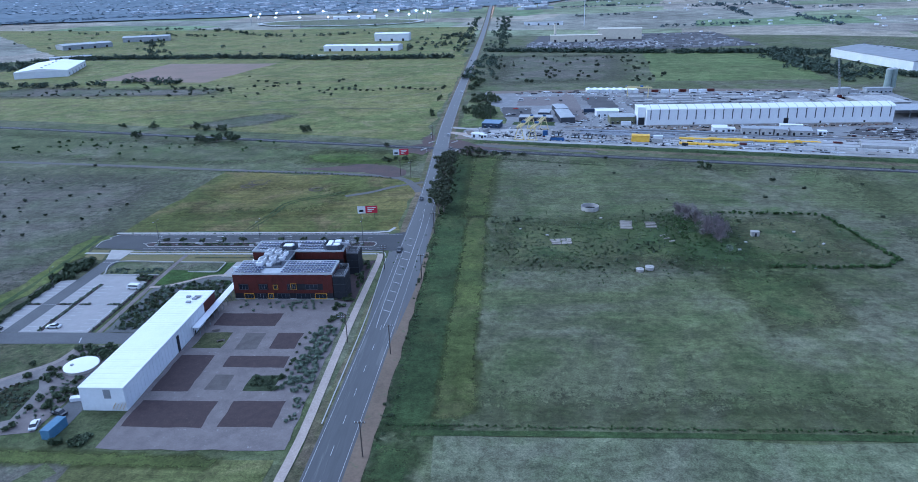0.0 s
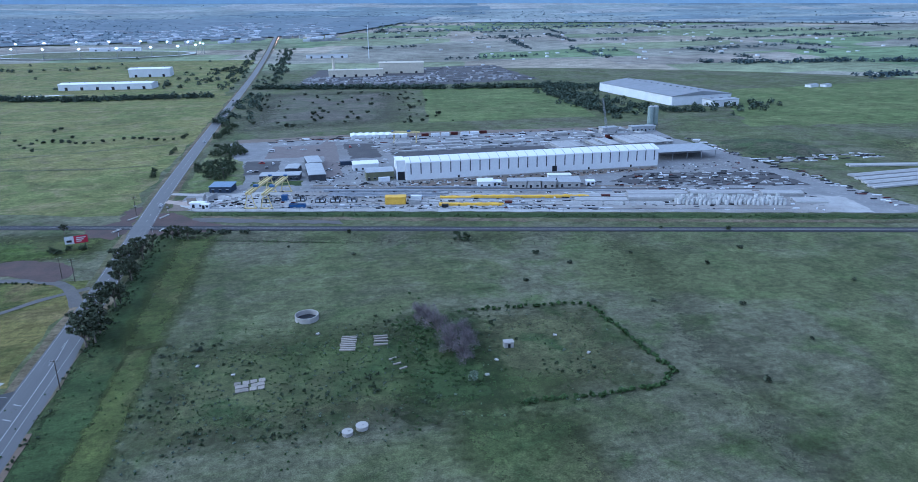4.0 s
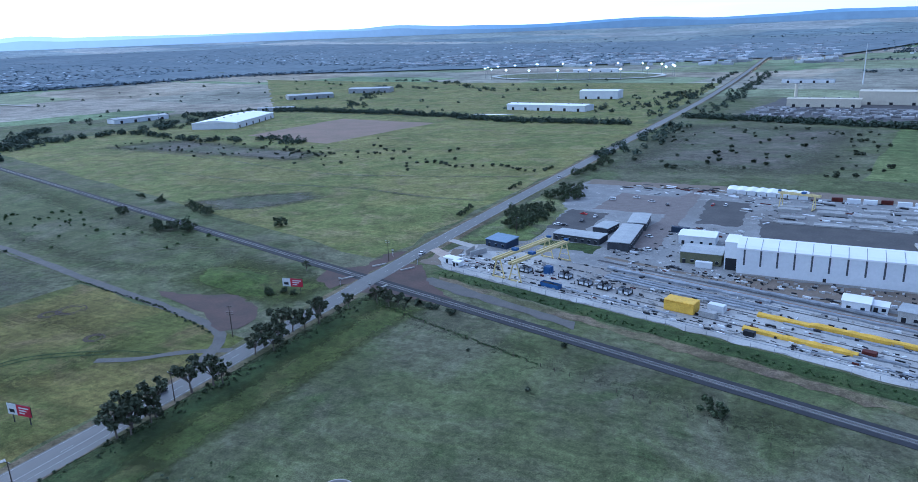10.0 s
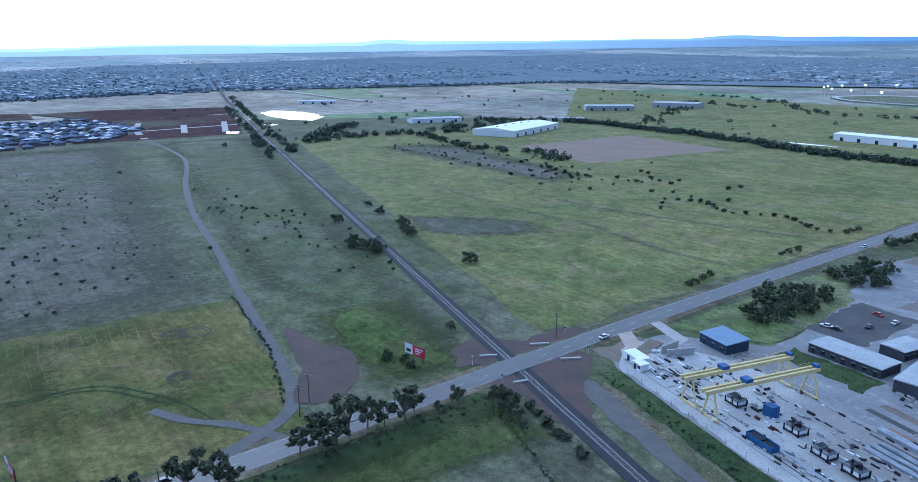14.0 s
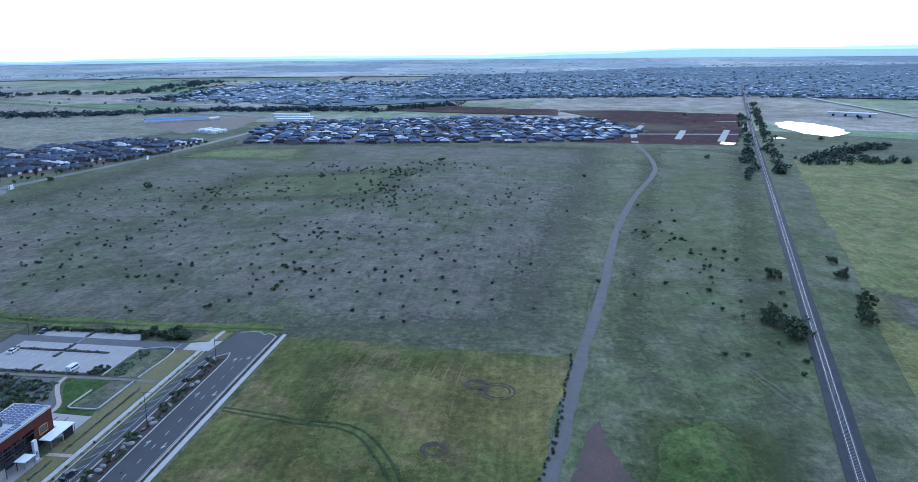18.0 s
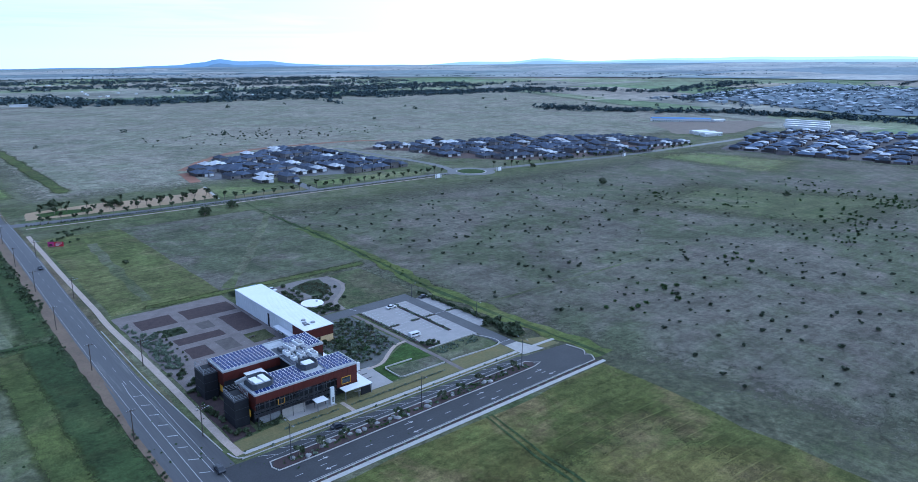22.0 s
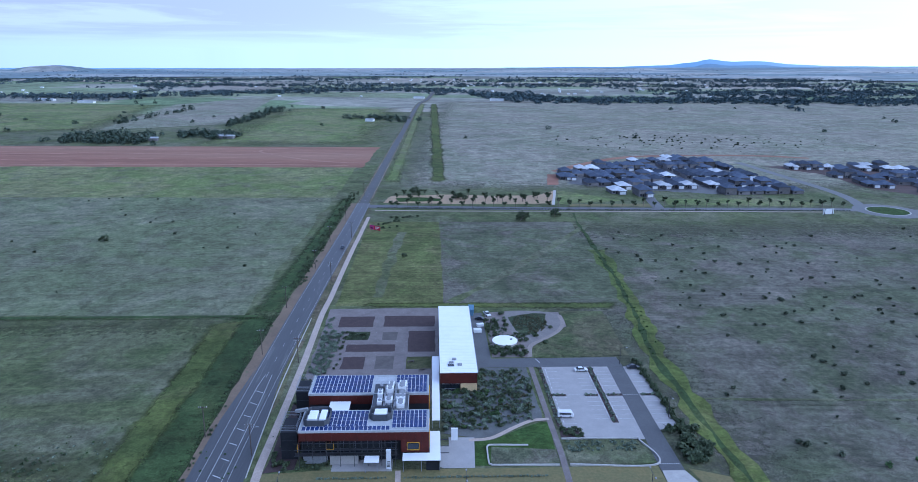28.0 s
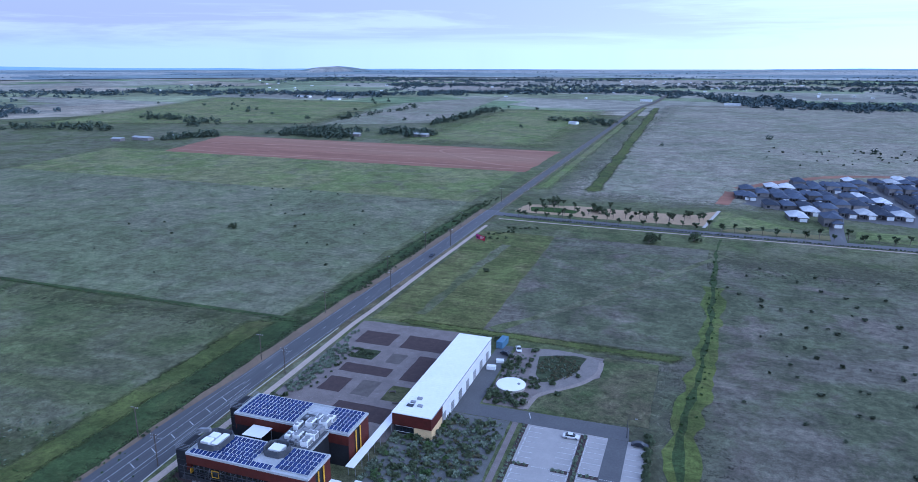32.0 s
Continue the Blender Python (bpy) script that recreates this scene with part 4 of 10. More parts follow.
# north front: glazed ground and first floor behind a steel frame
for z0, z1 in ((0.4, 3.0), (3.7, 6.5)):
    for k in range(8):
        x0 = -8.6 + k * 3.1
        window(x0, x0 + 2.7, z0, z1, 14.24, 1, "lamp_grey", 1)
window(-14.6, -11.6, 4.2, 6.2, 16.12, 1, "yellow", 0)
window(7.6, 9.4, 4.4, 6.0, 15.7, 1, "yellow", 0)
scr = bmesh.new()
for k in range(8):
    x = -8.5 + k * 3.55
    bar(scr, (x, 17.2, 0), (x, 17.2, 7.0), 0.14)
for z in (3.3, 5.0, 6.9):
    bar(scr, (-9.2, 17.2, z), (17.5, 17.2, z), 0.12)
part("sun_screen_frame", scr, "lamp_grey", office, "dark steel frame standing in front of the glazing")
for k in range(8):
    x = -8.5 + k * 3.55
    bm = bmesh.new()
    bar(bm, (x, 14.2, 6.9), (x, 17.2, 6.9), 0.1)
    part("screen_strut", bm, "lamp_grey", office)
for z in (3.3, 3.6, 3.9):
    part("louvre", boxes((-9.0, 17.3, 16.6, 17.0, z, z + 0.04)), "lamp_grey", office)
part("front_wall", boxes((1.2, 8.6, 15.9, 16.2, 0, 2.6)), "concrete", office, "pale concrete front wall")
part("front_wall", boxes((9.2, 15.5, 15.8, 16.0, 0.3, 2.4)), "grey_metal", office)
# stair towers at the road end
for y0, y1, h in ((-15.4, -8.0, 10.2), (6.2, 13.6, 10.0)):
    tw = part("stair_tower", boxes((17.35, 21.6, y0, y1, 0, h - 1.9)), "dark_clad", office, "charcoal clad stair tower")
    for a, b in (((17.4, y0), (21.5, y0)), ((21.5, y0), (21.5, y1)), ((21.5, y1), (17.4, y1)), ((17.4, y1), (17.4, y0))):
        for z in (h - 1.3, h - 0.85, h - 0.4, h):
            rail = bmesh.new()
            bar(rail, (*a, z), (*b, z), 0.06)
            part("rail", rail, "grey_metal", tw)
        rail = bmesh.new()
        bar(rail, (*a, h - 1.9), (*a, h), 0.07)
        part("rail_post", rail, "grey_metal", tw)
    for z in (2.8, 5.6):
        part("panel_joint", boxes((17.3, 21.65, y0 - 0.02, y1 + 0.02, z, z + 0.08)), "lamp_grey", tw)
# plant on the roofs
M["plant_screen"] = material("grey_plant_screen", (0.1, 0.108, 0.125), (0.085, 0.092, 0.108), 1.0, 0.6)


def plant_screen(x0, x1, y0, y1, h, cut=1.1):
    """A louvred screen with cut corners standing on the roof."""
    def ring(grow):
        a, b, c, d = x0 - grow, x1 + grow, y0 - grow, y1 + grow
        return ((a + cut, c), (b - cut, c), (b, c + cut), (b, d - cut), (b - cut, d), (a + cut, d), (a, d - cut), (a, c + cut))

    def band(grow, thick, z0, z1):
        bm = bmesh.new()
        rows = [[bm.verts.new((x, y, z)) for x, y in ring(g)] for g, z in ((grow, z0), (grow, z1), (grow - thick, z1), (grow - thick, z0))]
        for k in range(4):
            p, q = rows[k], rows[(k + 1) % 4]
            for i in range(8):
                bm.faces.new((p[i], p[(i + 1) % 8], q[(i + 1) % 8], q[i]))
        return bm

    ob = part("plant_enclosure", band(0.0, 0.1, RZ, RZ + h), "plant_screen", office, "grey louvred plant screen")
    n = int(h / 0.38)
    for k in range(n):
        z = RZ + 0.1 + k * 0.38
        part("louvre", band(0.06, 0.05, z, z + 0.24), "plant_screen", ob)
    return ob


def air_handler(parent, x0, x1, y0, y1, z, h, mat="white_roof", fans=2):
    bm = boxes((x0, x1, y0, y1, z, z + h))
    bmesh.ops.bevel(bm, geom=bm.edges[:], offset=0.05, segments=1, affect="EDGES")
    u = part("air_handler", bm, mat, parent)
    if u.parent is office:
        along_x = x1 - x0 > y1 - y0
        for k in range(fans):
            f = (k + 0.5) / fans
            cx, cy = (x0 + (x1 - x0) * f, (y0 + y1) / 2) if along_x else ((x0 + x1) / 2, y0 + (y1 - y0) * f)
            bm = bmesh.new()
            tube(bm, cx, cy, z + h, z + h + 0.18, min(x1 - x0, y1 - y0) * 0.34, n=14)
            part("fan", bm, "grey_metal", u)
        part("side_grille", boxes((x0 - 0.03, x0, y0 + 0.15, y1 - 0.15, z + 0.2, z + h - 0.25)), "grey_metal", u)
    return u


pl = plant_screen(9.0, 15.6, 6.1, 13.6, 1.9)
for x0, x1, y0, y1, h in ((9.9, 11.6, 7.4, 12.6, 1.7), (12.3, 14.6, 7.6, 9.8, 1.6), (12.3, 14.6, 10.4, 12.7, 1.9)):
    air_handler(pl, x0, x1, y0, y1, RZ, h)
bm = bmesh.new()
bar(bm, (15.2, 8.0, RZ + 2.2), (18.5, 8.0, RZ + 1.6), 0.8, 0.8)
part("duct", bm, "grey_metal", pl)
pl = plant_screen(-7.2, -1.4, 5.8, 10.8, 1.8)
air_handler(pl, -6.0, -2.6, 6.8, 9.8, RZ, 1.5)
part("walkway", boxes((-11.3, -1.4, -10.2, 5.3, RZ + 0.02, RZ + 0.16)), "plant_screen", office, "dark grating deck under the roof plant")
for k, (x, y, w, d, h, mt, fans) in enumerate(((-9.6, -8.6, 2.2, 1.9, 1.5, "white_roof", 1), (-9.4, -6.0, 2.4, 2.4, 1.9, "white_roof", 2), (-9.5, -2.8, 1.8, 2.6, 1.3, "grey_metal", 2), (-9.2, 0.2, 2.6, 2.2, 1.7, "white_roof", 2), (-9.3, 3.2, 2.2, 2.6, 1.5, "white_roof", 2), (-6.2, -8.2, 1.6, 2.6, 1.2, "white_roof", 2), (-6.0, -4.8, 2.0, 2.6, 1.8, "white_roof", 2), (-6.3, -1.4, 1.6, 1.6, 1.1, "grey_metal", 1), (-6.0, 1.4, 2.0, 2.4, 1.6, "white_roof", 2), (-6.1, 4.2, 1.6, 1.4, 1.2, "plant_screen", 1), (-3.4, -7.2, 1.5, 2.2, 1.0, "plant_screen", 1), (-3.3, -3.0, 1.4, 3.0, 1.4, "white_roof", 2), (-3.4, 1.6, 1.4, 2.4, 1.1, "white_roof", 1))):
    air_handler(office, x - w / 2, x + w / 2, y - d / 2, y + d / 2, RZ + 0.16, h, mt, fans)
for a, b, w in (((-7.7, -9.2, RZ + 0.8), (-7.7, 4.8, RZ + 0.8), 0.6), ((-4.7, -8.2, RZ + 0.6), (-4.7, 5.4, RZ + 0.6), 0.5), ((-9.4, -4.4, RZ + 1.2), (-4.7, -4.4, RZ + 1.2), 0.45), ((-9.3, 1.8, RZ + 1.1), (-3.4, 1.8, RZ + 1.1), 0.45)):
    bm = bmesh.new()
    bar(bm, a, b, w)
    part("duct", bm, "grey_metal", office)
for y in (-10.1, 5.2):
    for z in (0.5, 1.0):
        bm = bmesh.new()
        bar(bm, (-11.3, y, RZ + z), (-1.4, y, RZ + z), 0.05)
        part("handrail", bm, "grey_metal", office)
cc = part("courtyard_roof", boxes((5.2, 8.0, -3.7, 1.5, 7.4, 7.52), (8.04, 11.0, -3.7, 1.5, 7.4, 7.52)), "white_roof", office, "pale translucent canopy in the courtyard")
for x, y in ((5.5, -3.4), (10.7, -3.4), (5.5, 1.2), (10.7, 1.2)):
    part("post", boxes((x - 0.07, x + 0.07, y - 0.07, y + 0.07, 0, 7.4)), "grey_metal", cc)
# solar panels
pv = bpy.data.meshes.new("solar_panel")
bm = bmesh.new()
box(bm, -0.53, 0.53, -0.83, 0.83, 0, 0.04, None, 1)
box(bm, -0.49, 0.49, -0.79, 0.79, 0.04, 0.05, None, 0)
bm.to_mesh(pv)
bm.free()
pv.materials.append(M["solar"])
pv.materials.append(M["white_roof"])


def array(x0, x1, y0, rows, step=1.72):
    n = int((x1 - x0) / 1.14)
    for j in range(rows):
        for i in range(n):
            piece("solar_panel", pv, office, pose(x0 + 0.55 + i * 1.14, y0 + j * step, RZ + 0.32, -9, 0, 0))


array(-0.6, 16.6, -14.3, 6)
array(-16.5, -7.2, -14.3, 6)
array(-1.0, 10.6, 6.9, 5)
array(-16.6, -6.6, 6.9, 5)
array(-7.0, 16.0, 14.8, 1)
# canopies, sign pillar
cn = part("entry_awning", boxes((-4.4, -0.6, 17.2, 20.2, 3.0, 3.2)), "white_roof", office, "white flat entry awning")
for x in (-4.1, -0.9):
    part("post", boxes((x - 0.07, x + 0.07, 19.9, 20.04, 0, 3.0)), "grey_metal", cn)
cn = part("corner_awning", boxes((-20.2, -10.4, 16.6, 20.0, 3.3, 3.5), (-20.2, -17.4, 6.0, 16.6, 3.3, 3.5)), "white_roof", office, "white flat awning round the corner")
for x, y in ((-20, 19.8), (-15.3, 19.8), (-10.6, 19.8), (-20, 13), (-20, 6.2)):
    part("post", boxes((x - 0.08, x + 0.08, y - 0.08, y + 0.08, 0, 3.3)), "grey_metal", cn)
part("dark_wall", boxes((-20.0, -16.5, 19.0, 19.3, 0, 2.6)), "dark_clad", office)
for x in range(4):
    bm = bmesh.new()
    bar(bm, (-20.2, 7 + x * 3.2, 3.4), (-22.4, 7 + x * 3.2, 3.4), 0.16)
    part("pergola_beam", bm, "lamp_grey", office)
for z0, z1 in ((2, 9), ):
    for x, y in ((-17.28, 10.2), (-17.2, -9.0)):
        part("yellow_fin", boxes((x - 0.12, x + 0.05, y - 1.4, y - 1.0, z0, z1)), "yellow", office, "yellow upright fin")
        part("yellow_fin", boxes((x - 0.12, x + 0.05, y + 1.0, y + 1.4, z0, z1)), "yellow", office, "yellow upright fin")
for x, y in ((17.2, 14.6), (17.2, -4.6)):
    part("yellow_panel", boxes((x, x + 0.12, y - 2.2, y - 0.4, 2.6, 4.6)), "yellow", office)
pil = thing("sign_pillar", -79.6, 250.3, "white sign pillar with dark bars of lettering", "sign")
part("pillar", boxes((-0.6, 0.6, -0.35, 0.35, 0, 5.6)), "white_wall", pil)
for k in range(5):
    part("lettering_bar", boxes((-0.4, 0.4, 0.35, 0.37, 0.8 + k * 0.35, 1.0 + k * 0.35)), "dark_clad", pil)
pil = thing("block_wall", -97.0, 237.0, "pale rendered block wall beside the paved court", "wall")
part("wall", boxes((-0.9, 0.9, -0.4, 0.4, 0, 3.6)), "white_wall", pil)
lk = thing("covered_walkway", -91.9, 211.0, "white roofed walkway between shed and office", "walkway")
part("roof", boxes((-1.15, 1.15, -21.5, 20.8, 3.1, 3.3)), "white_roof", lk)
for k in range(12):
    for x in (-1.0, 1.0):
        part("post", boxes((x - 0.06, x + 0.06, -21 + k * 3.7, -20.88 + k * 3.7, 0.05, 3.1)), "grey_metal", lk)

# ---- training shed ----
shed = thing("training_shed", -99.2, 179.8, "long white metal shed with a rust-red and cream north end", "shed")
W2, L2, H2 = 5.85, 29.2, 6.6
part("wall", boxes((-W2, W2, -L2, L2 - 9.0, 0, H2)), "white_wall", shed, "white sheet-metal walls")
part("wall", boxes((-W2, W2, L2 - 9.0, L2, 3.0, H2)), "rust_clad", shed, "rust-red cladding of the north end")
part("wall", boxes((-W2, -0.6, L2 - 9.0, L2 - 0.1, 0, 3.0)), "cream_wall", shed, "cream blockwork below the red cladding")
part("wall", boxes((-0.6, W2 - 0.1, L2 - 9.0, L2 - 0.6, 0, 3.0)), "dark_clad", shed)
part("roof", boxes((-W2 - 0.12, W2 + 0.12, -L2 - 0.12, L2 + 0.12, H2, H2 + 0.22)), "white_roof", shed, "white low-pitched roof")
for k in range(49):
    y = -L2 + 0.6 + k * 1.2
    part("roof_rib", boxes((-W2 - 0.1, W2 + 0.1, y - 0.03, y + 0.03, H2 + 0.22, H2 + 0.26)), "white_roof", shed)
part("gutter", boxes((-W2 - 0.3, -W2 - 0.12, -L2, L2, H2 - 0.05, H2 + 0.14)), "grey_metal", shed)
for k in range(5):
    x0 = -0.2 + k * 1.1
    wn2 = part("window", boxes((x0, x0 + 0.9, L2 - 0.6, L2 - 0.54, 0.9, 2.5)), "black_glass", shed)
    part("frame", boxes((x0 - 0.05, x0 + 0.95, L2 - 0.6, L2 - 0.5, 0.8, 0.9), (x0 - 0.05, x0 + 0.95, L2 - 0.6, L2 - 0.5, 2.5, 2.6)), "white_wall", wn2)
for k in range(7):
    y = -L2 + 5 + k * 7.2
    d = part("roller_door", boxes((-W2 - 0.06, -W2 - 0.01, y - 1.5, y + 1.5, 0.05, 3.4)), ("grey_metal", "dark_clad", "white_wall")[k % 3], shed)
    for j in range(8):
        part("slat", boxes((-W2 - 0.08, -W2 - 0.06, y - 1.48, y + 1.48, 0.1 + j * 0.41, 0.44 + j * 0.41)), "grey_metal", d)
for y, w, h in ((1.0, 1.5, 5.2), (12.0, 0.5, 1.2)):
    part("side_door", boxes((W2 + 0.01, W2 + 0.06, y - w / 2, y + w / 2, 0.05, h)), "dark_clad", shed)
for k in range(26):
    y = -L2 + 1.1 + k * 1.75
    part("wall_rib", boxes((W2, W2 + 0.05, y - 0.06, y + 0.06, 0, H2)), "white_wall", shed)
bm = bmesh.new()
for k in range(4):
    bar(bm, (2.0 + k * 0.9, -L2 - 0.03, 0.4), (3.2 + k * 0.9, -L2 - 0.03, 2.4), 0.35, 0.02)
part("yellow_stripes", bm, "yellow", shed, "faded yellow stripes")
part("panel", boxes((0.4, 2.3, -L2 - 0.04, -L2 - 0.01, 3.6, 6.2)), "grey_metal", shed)
for x, y in ((1.2, 20.0), (2.2, 22.5), (-0.5, 24.0)):
    part("roof_vent", boxes((x - 0.7, x + 0.7, y - 0.5, y + 0.5, H2 + 0.22, H2 + 0.7)), "grey_metal", shed)
part("skylight", boxes((1.4, 3.4, 23.6, 25.0, H2 + 0.27, H2 + 0.4)), "black_glass", shed)

tank = thing("water_tank", -117.7, 171.2, "low round cream concrete water tank with a flat lid", "water tank")
bm = bmesh.new()
tube(bm, 0, 0, 0, 0.95, 4.6, n=40)
part("wall", bm, "concrete", tank)
bm = bmesh.new()
tube(bm, 0, 0, 0.95, 1.08, 4.7, n=40)
tube(bm, 0, 0, 1.08, 1.22, 4.55, 0.4, n=40)
part("lid", bm, "white_roof", tank)
bm = bmesh.new()
tube(bm, -2.4, -0.6, 1.05, 1.4, 0.5, n=12)
part("hatch", bm, "grey_metal", tank)

# ---- office grounds ----
poly_patch("gravel_yard", [(-48.5, 136), (-93.3, 135), (-93.3, 214), (-88, 216), (-55, 216), (-49, 214)], "gravel", 0.1, "grey gravel yard with garden beds", "yard", 0.5)
poly_patch("mulch_strip", [(-48.5, 214), (-55, 216), (-55.2, 250), (-47.8, 252)], "mulch", 0.102, "mulched planting strip beside the office", "garden bed", 0.4)
BEDS = [(-53.9, -67.6, 144.5, 155.5, "mulch"), (-71.6, -91.8, 143.8, 155.3, "mulch"), (-81.8, -91.8, 159.6, 178.6, "mulch"), (-59, -67, 160, 168, "bed_plants"), (-72, -77.6, 160.4, 168, "gravel_dark"), (-59.5, -77.3, 172, 178.4, "mulch"), (-59.5, -67.3, 182.6, 192.4, "mulch"), (-71, -77.3, 182.2, 192.2, "gravel_dark"), (-81.8, -90.6, 182.7, 192.5, "bed_olive"), (-69.8, -90, 197, 205.8, "mulch")]
M["bed_plants"] = grass("low_bed_plants", (0.052, 0.066, 0.034), (0.07, 0.07, 0.05), (0.044, 0.058, 0.03), False, 0.2, 20)
M["bed_olive"] = grass("olive_bed_grass", (0.085, 0.092, 0.04), (0.1, 0.1, 0.052), (0.07, 0.08, 0.034), False, 0.15, 20)
M["gravel_dark"] = material("dark_gravel_bed", (0.142, 0.126, 0.115), (0.11, 0.098, 0.09), 0.4, bump=0.03, fine=10)
for x0, x1, y0, y1, cover in BEDS:
    poly_patch("garden_bed", [(x1, y0), (x0, y0), (x0, y1), (x1, y1)], cover, 0.115, {"mulch": "rectangular bed of dark mulch", "bed_plants": "rectangular bed of dark green plants", "gravel_dark": "rectangular bed of grey gravel"}.get(cover, "small square of dull olive grass"), "garden bed", 0.25, 1.5)
poly_patch("service_yard", [(-105.2, 141), (-111, 141), (-111.5, 185), (-156, 184.5), (-156.5, 191.8), (-105.2, 192)], "lane_grey", 0.12, "worn grey asphalt service yard and access lane", "yard")
poly_patch("car_park", [(-128.2, 191.8), (-162, 192), (-162, 232), (-156.5, 233), (-150.5, 238), (-134, 236.8), (-131.6, 232.5), (-128.6, 231)], "paving", 0.105, "pale grey paved car park with marked bays", "car park")
poly_patch("car_park_lane", [(-151, 191.9), (-156.4, 191.9), (-156.2, 230), (-156.4, 253), (-150.2, 253), (-150.5, 238)], "lane_grey", 0.125, "grey driving lane through the car park", "road")
poly_patch("driveway", [(-150.4, 253), (-156.4, 253), (-160, 263.8), (-150, 262.7)], "concrete", 0.15, "pale concrete driveway", "driveway")
poly_patch("planting_ground", [(-93.4, 192.2), (-123, 192.2), (-123.4, 226), (-115, 230), (-107, 236), (-103, 236.4), (-94.5, 234)], "garden_gravel", 0.1, "native garden on grey gravel", "garden", 0.4)
poly_patch("office_lawn", [(-101.7, 249.6), (-102.2, 238), (-108, 237.4), (-116, 231.6), (-122.5, 228), (-125.2, 228.5), (-124.2, 242.5), (-107, 241), (-106.2, 249.6)], "lawn", 0.11, "dark green lawn beside the path", "lawn", 0.2)
poly_patch("dry_basin", [(-106.4, 241), (-124.2, 242.5), (-124.4, 249.4), (-106.4, 249.2)], "pasture_grey", 0.108, "sparse grass basin inside a white kerb", "lawn", 0.2)
poly_patch("dry_basin", [(-127, 238), (-148, 238), (-149.5, 249.8), (-127, 249.4)], "pasture", 0.108, "sparse grass basin inside a white kerb", "lawn", 0.2)
poly_patch("shrub_bed", [(-127.6, 231), (-131.6, 232.5), (-134, 236.8), (-127, 237)], "mulch", 0.109, "planted corner of the car park", "garden bed", 0.2)
poly_patch("mown_strip", [(-47.6, 252.2), (-62, 250.8), (-150, 250.8), (-150.2, 257.9), (-47.6, 257.6)], "mown", 0.105, "straw-coloured mown grass strip", "lawn", 0.15)
poly_patch("mown_strip", [(-47.6, 259.6), (-150, 260), (-150, 261), (-47.6, 261)], "mown", 0.106, "straw-coloured mown verge", "lawn", 0.1)
poly_patch("mown_strip", [(-157.6, 252), (-167, 256), (-168, 264), (-160.6, 263.6)], "mown", 0.106, "dry mown corner", "lawn", 0.2)
poly_patch("paved_court", [(-88.5, 248), (-94, 250.6), (-102, 250.6), (-102.6, 236), (-95.4, 235.8), (-95.4, 240), (-93, 240), (-93, 248)], "paving", 0.112, "paved court at the office corner", "paving")
poly_patch("paved_court", [(-64.8, 246), (-80.5, 246), (-80.5, 251.6), (-64.8, 251.4)], "paving", 0.113, "paved court before the office entrance", "paving")
ribbon("garden_path", [(-101, 237.4), (-107.4, 236.4), (-114.4, 231), (-120, 227.3), (-125.2, 226.4)], 1.4, "path", 0.128, "curving pale garden path", "path", step=1.5)
ribbon("garden_path", [(-124.6, 192), (-125.2, 226), (-125.6, 244), (-125.4, 258)], 1.7, "gravel", 0.124, "straight grey footpath beside the car park", "path", step=4)
ribbon("garden_path", [(-82, 251.4), (-82.3, 258)], 1.4, "path", 0.13, "short path to the entrance", "path", step=3)
M["shed_lawn"] = grass("rough_lawn", (0.1, 0.118, 0.052), (0.125, 0.116, 0.072), (0.078, 0.1, 0.042), False, 0.0, 0, 0.5)
poly_patch("rough_lawn", [(-126.8, 184.2), (-161, 183), (-161.6, 139.5), (-143.5, 140), (-144, 156), (-133, 168), (-127, 176)], "shed_lawn", 0.104, "patchy green and brown lawn behind the water tank", "lawn", 0.5)
poly_patch("shrub_bed", [(-112, 141), (-128, 138.5), (-143, 141), (-143.5, 155.5), (-132, 169), (-127, 176), (-125, 184), (-112, 184)], "gravel", 0.103, "planted gravel ground round the water tank", "garden", 0.4)
M["track_pale"] = material("pale_apron_gravel", (0.235, 0.215, 0.2), (0.195, 0.18, 0.17), 0.3, bump=0.02)
M["track_pink"] = material("pinkish_fine_gravel", (0.3, 0.262, 0.235), (0.25, 0.218, 0.196), 0.3, bump=0.01)
poly_patch("path_apron", [(-119.5, 144), (-121, 140.2), (-127.1, 138.6), (-135.7, 139.2), (-142.6, 143.2), (-142.8, 151.5), (-138.8, 160.8), (-132.4, 168), (-127, 173), (-123.6, 168), (-120.6, 160)], "track_pale", 0.11, "pale gravel apron round a planted bed", "path", 0.5)
ribbon("garden_path", [(-125.4, 183.7), (-126, 178.6), (-127.4, 173.4), (-132.7, 168.3), (-139.1, 161.2), (-142.8, 152.5), (-142.8, 144)], 1.7, "track_pink", 0.129, "curving pale gravel garden path", "path", step=2)
poly_patch("planted_oval", [(-121.8, 146), (-126.7, 143), (-132.7, 141.6), (-137.6, 142.6), (-135.9, 153.3), (-130.5, 162.8), (-126, 165), (-122.8, 160)], "bed_plants", 0.121, "dark planted bed inside the curving path", "garden bed", 0.5)
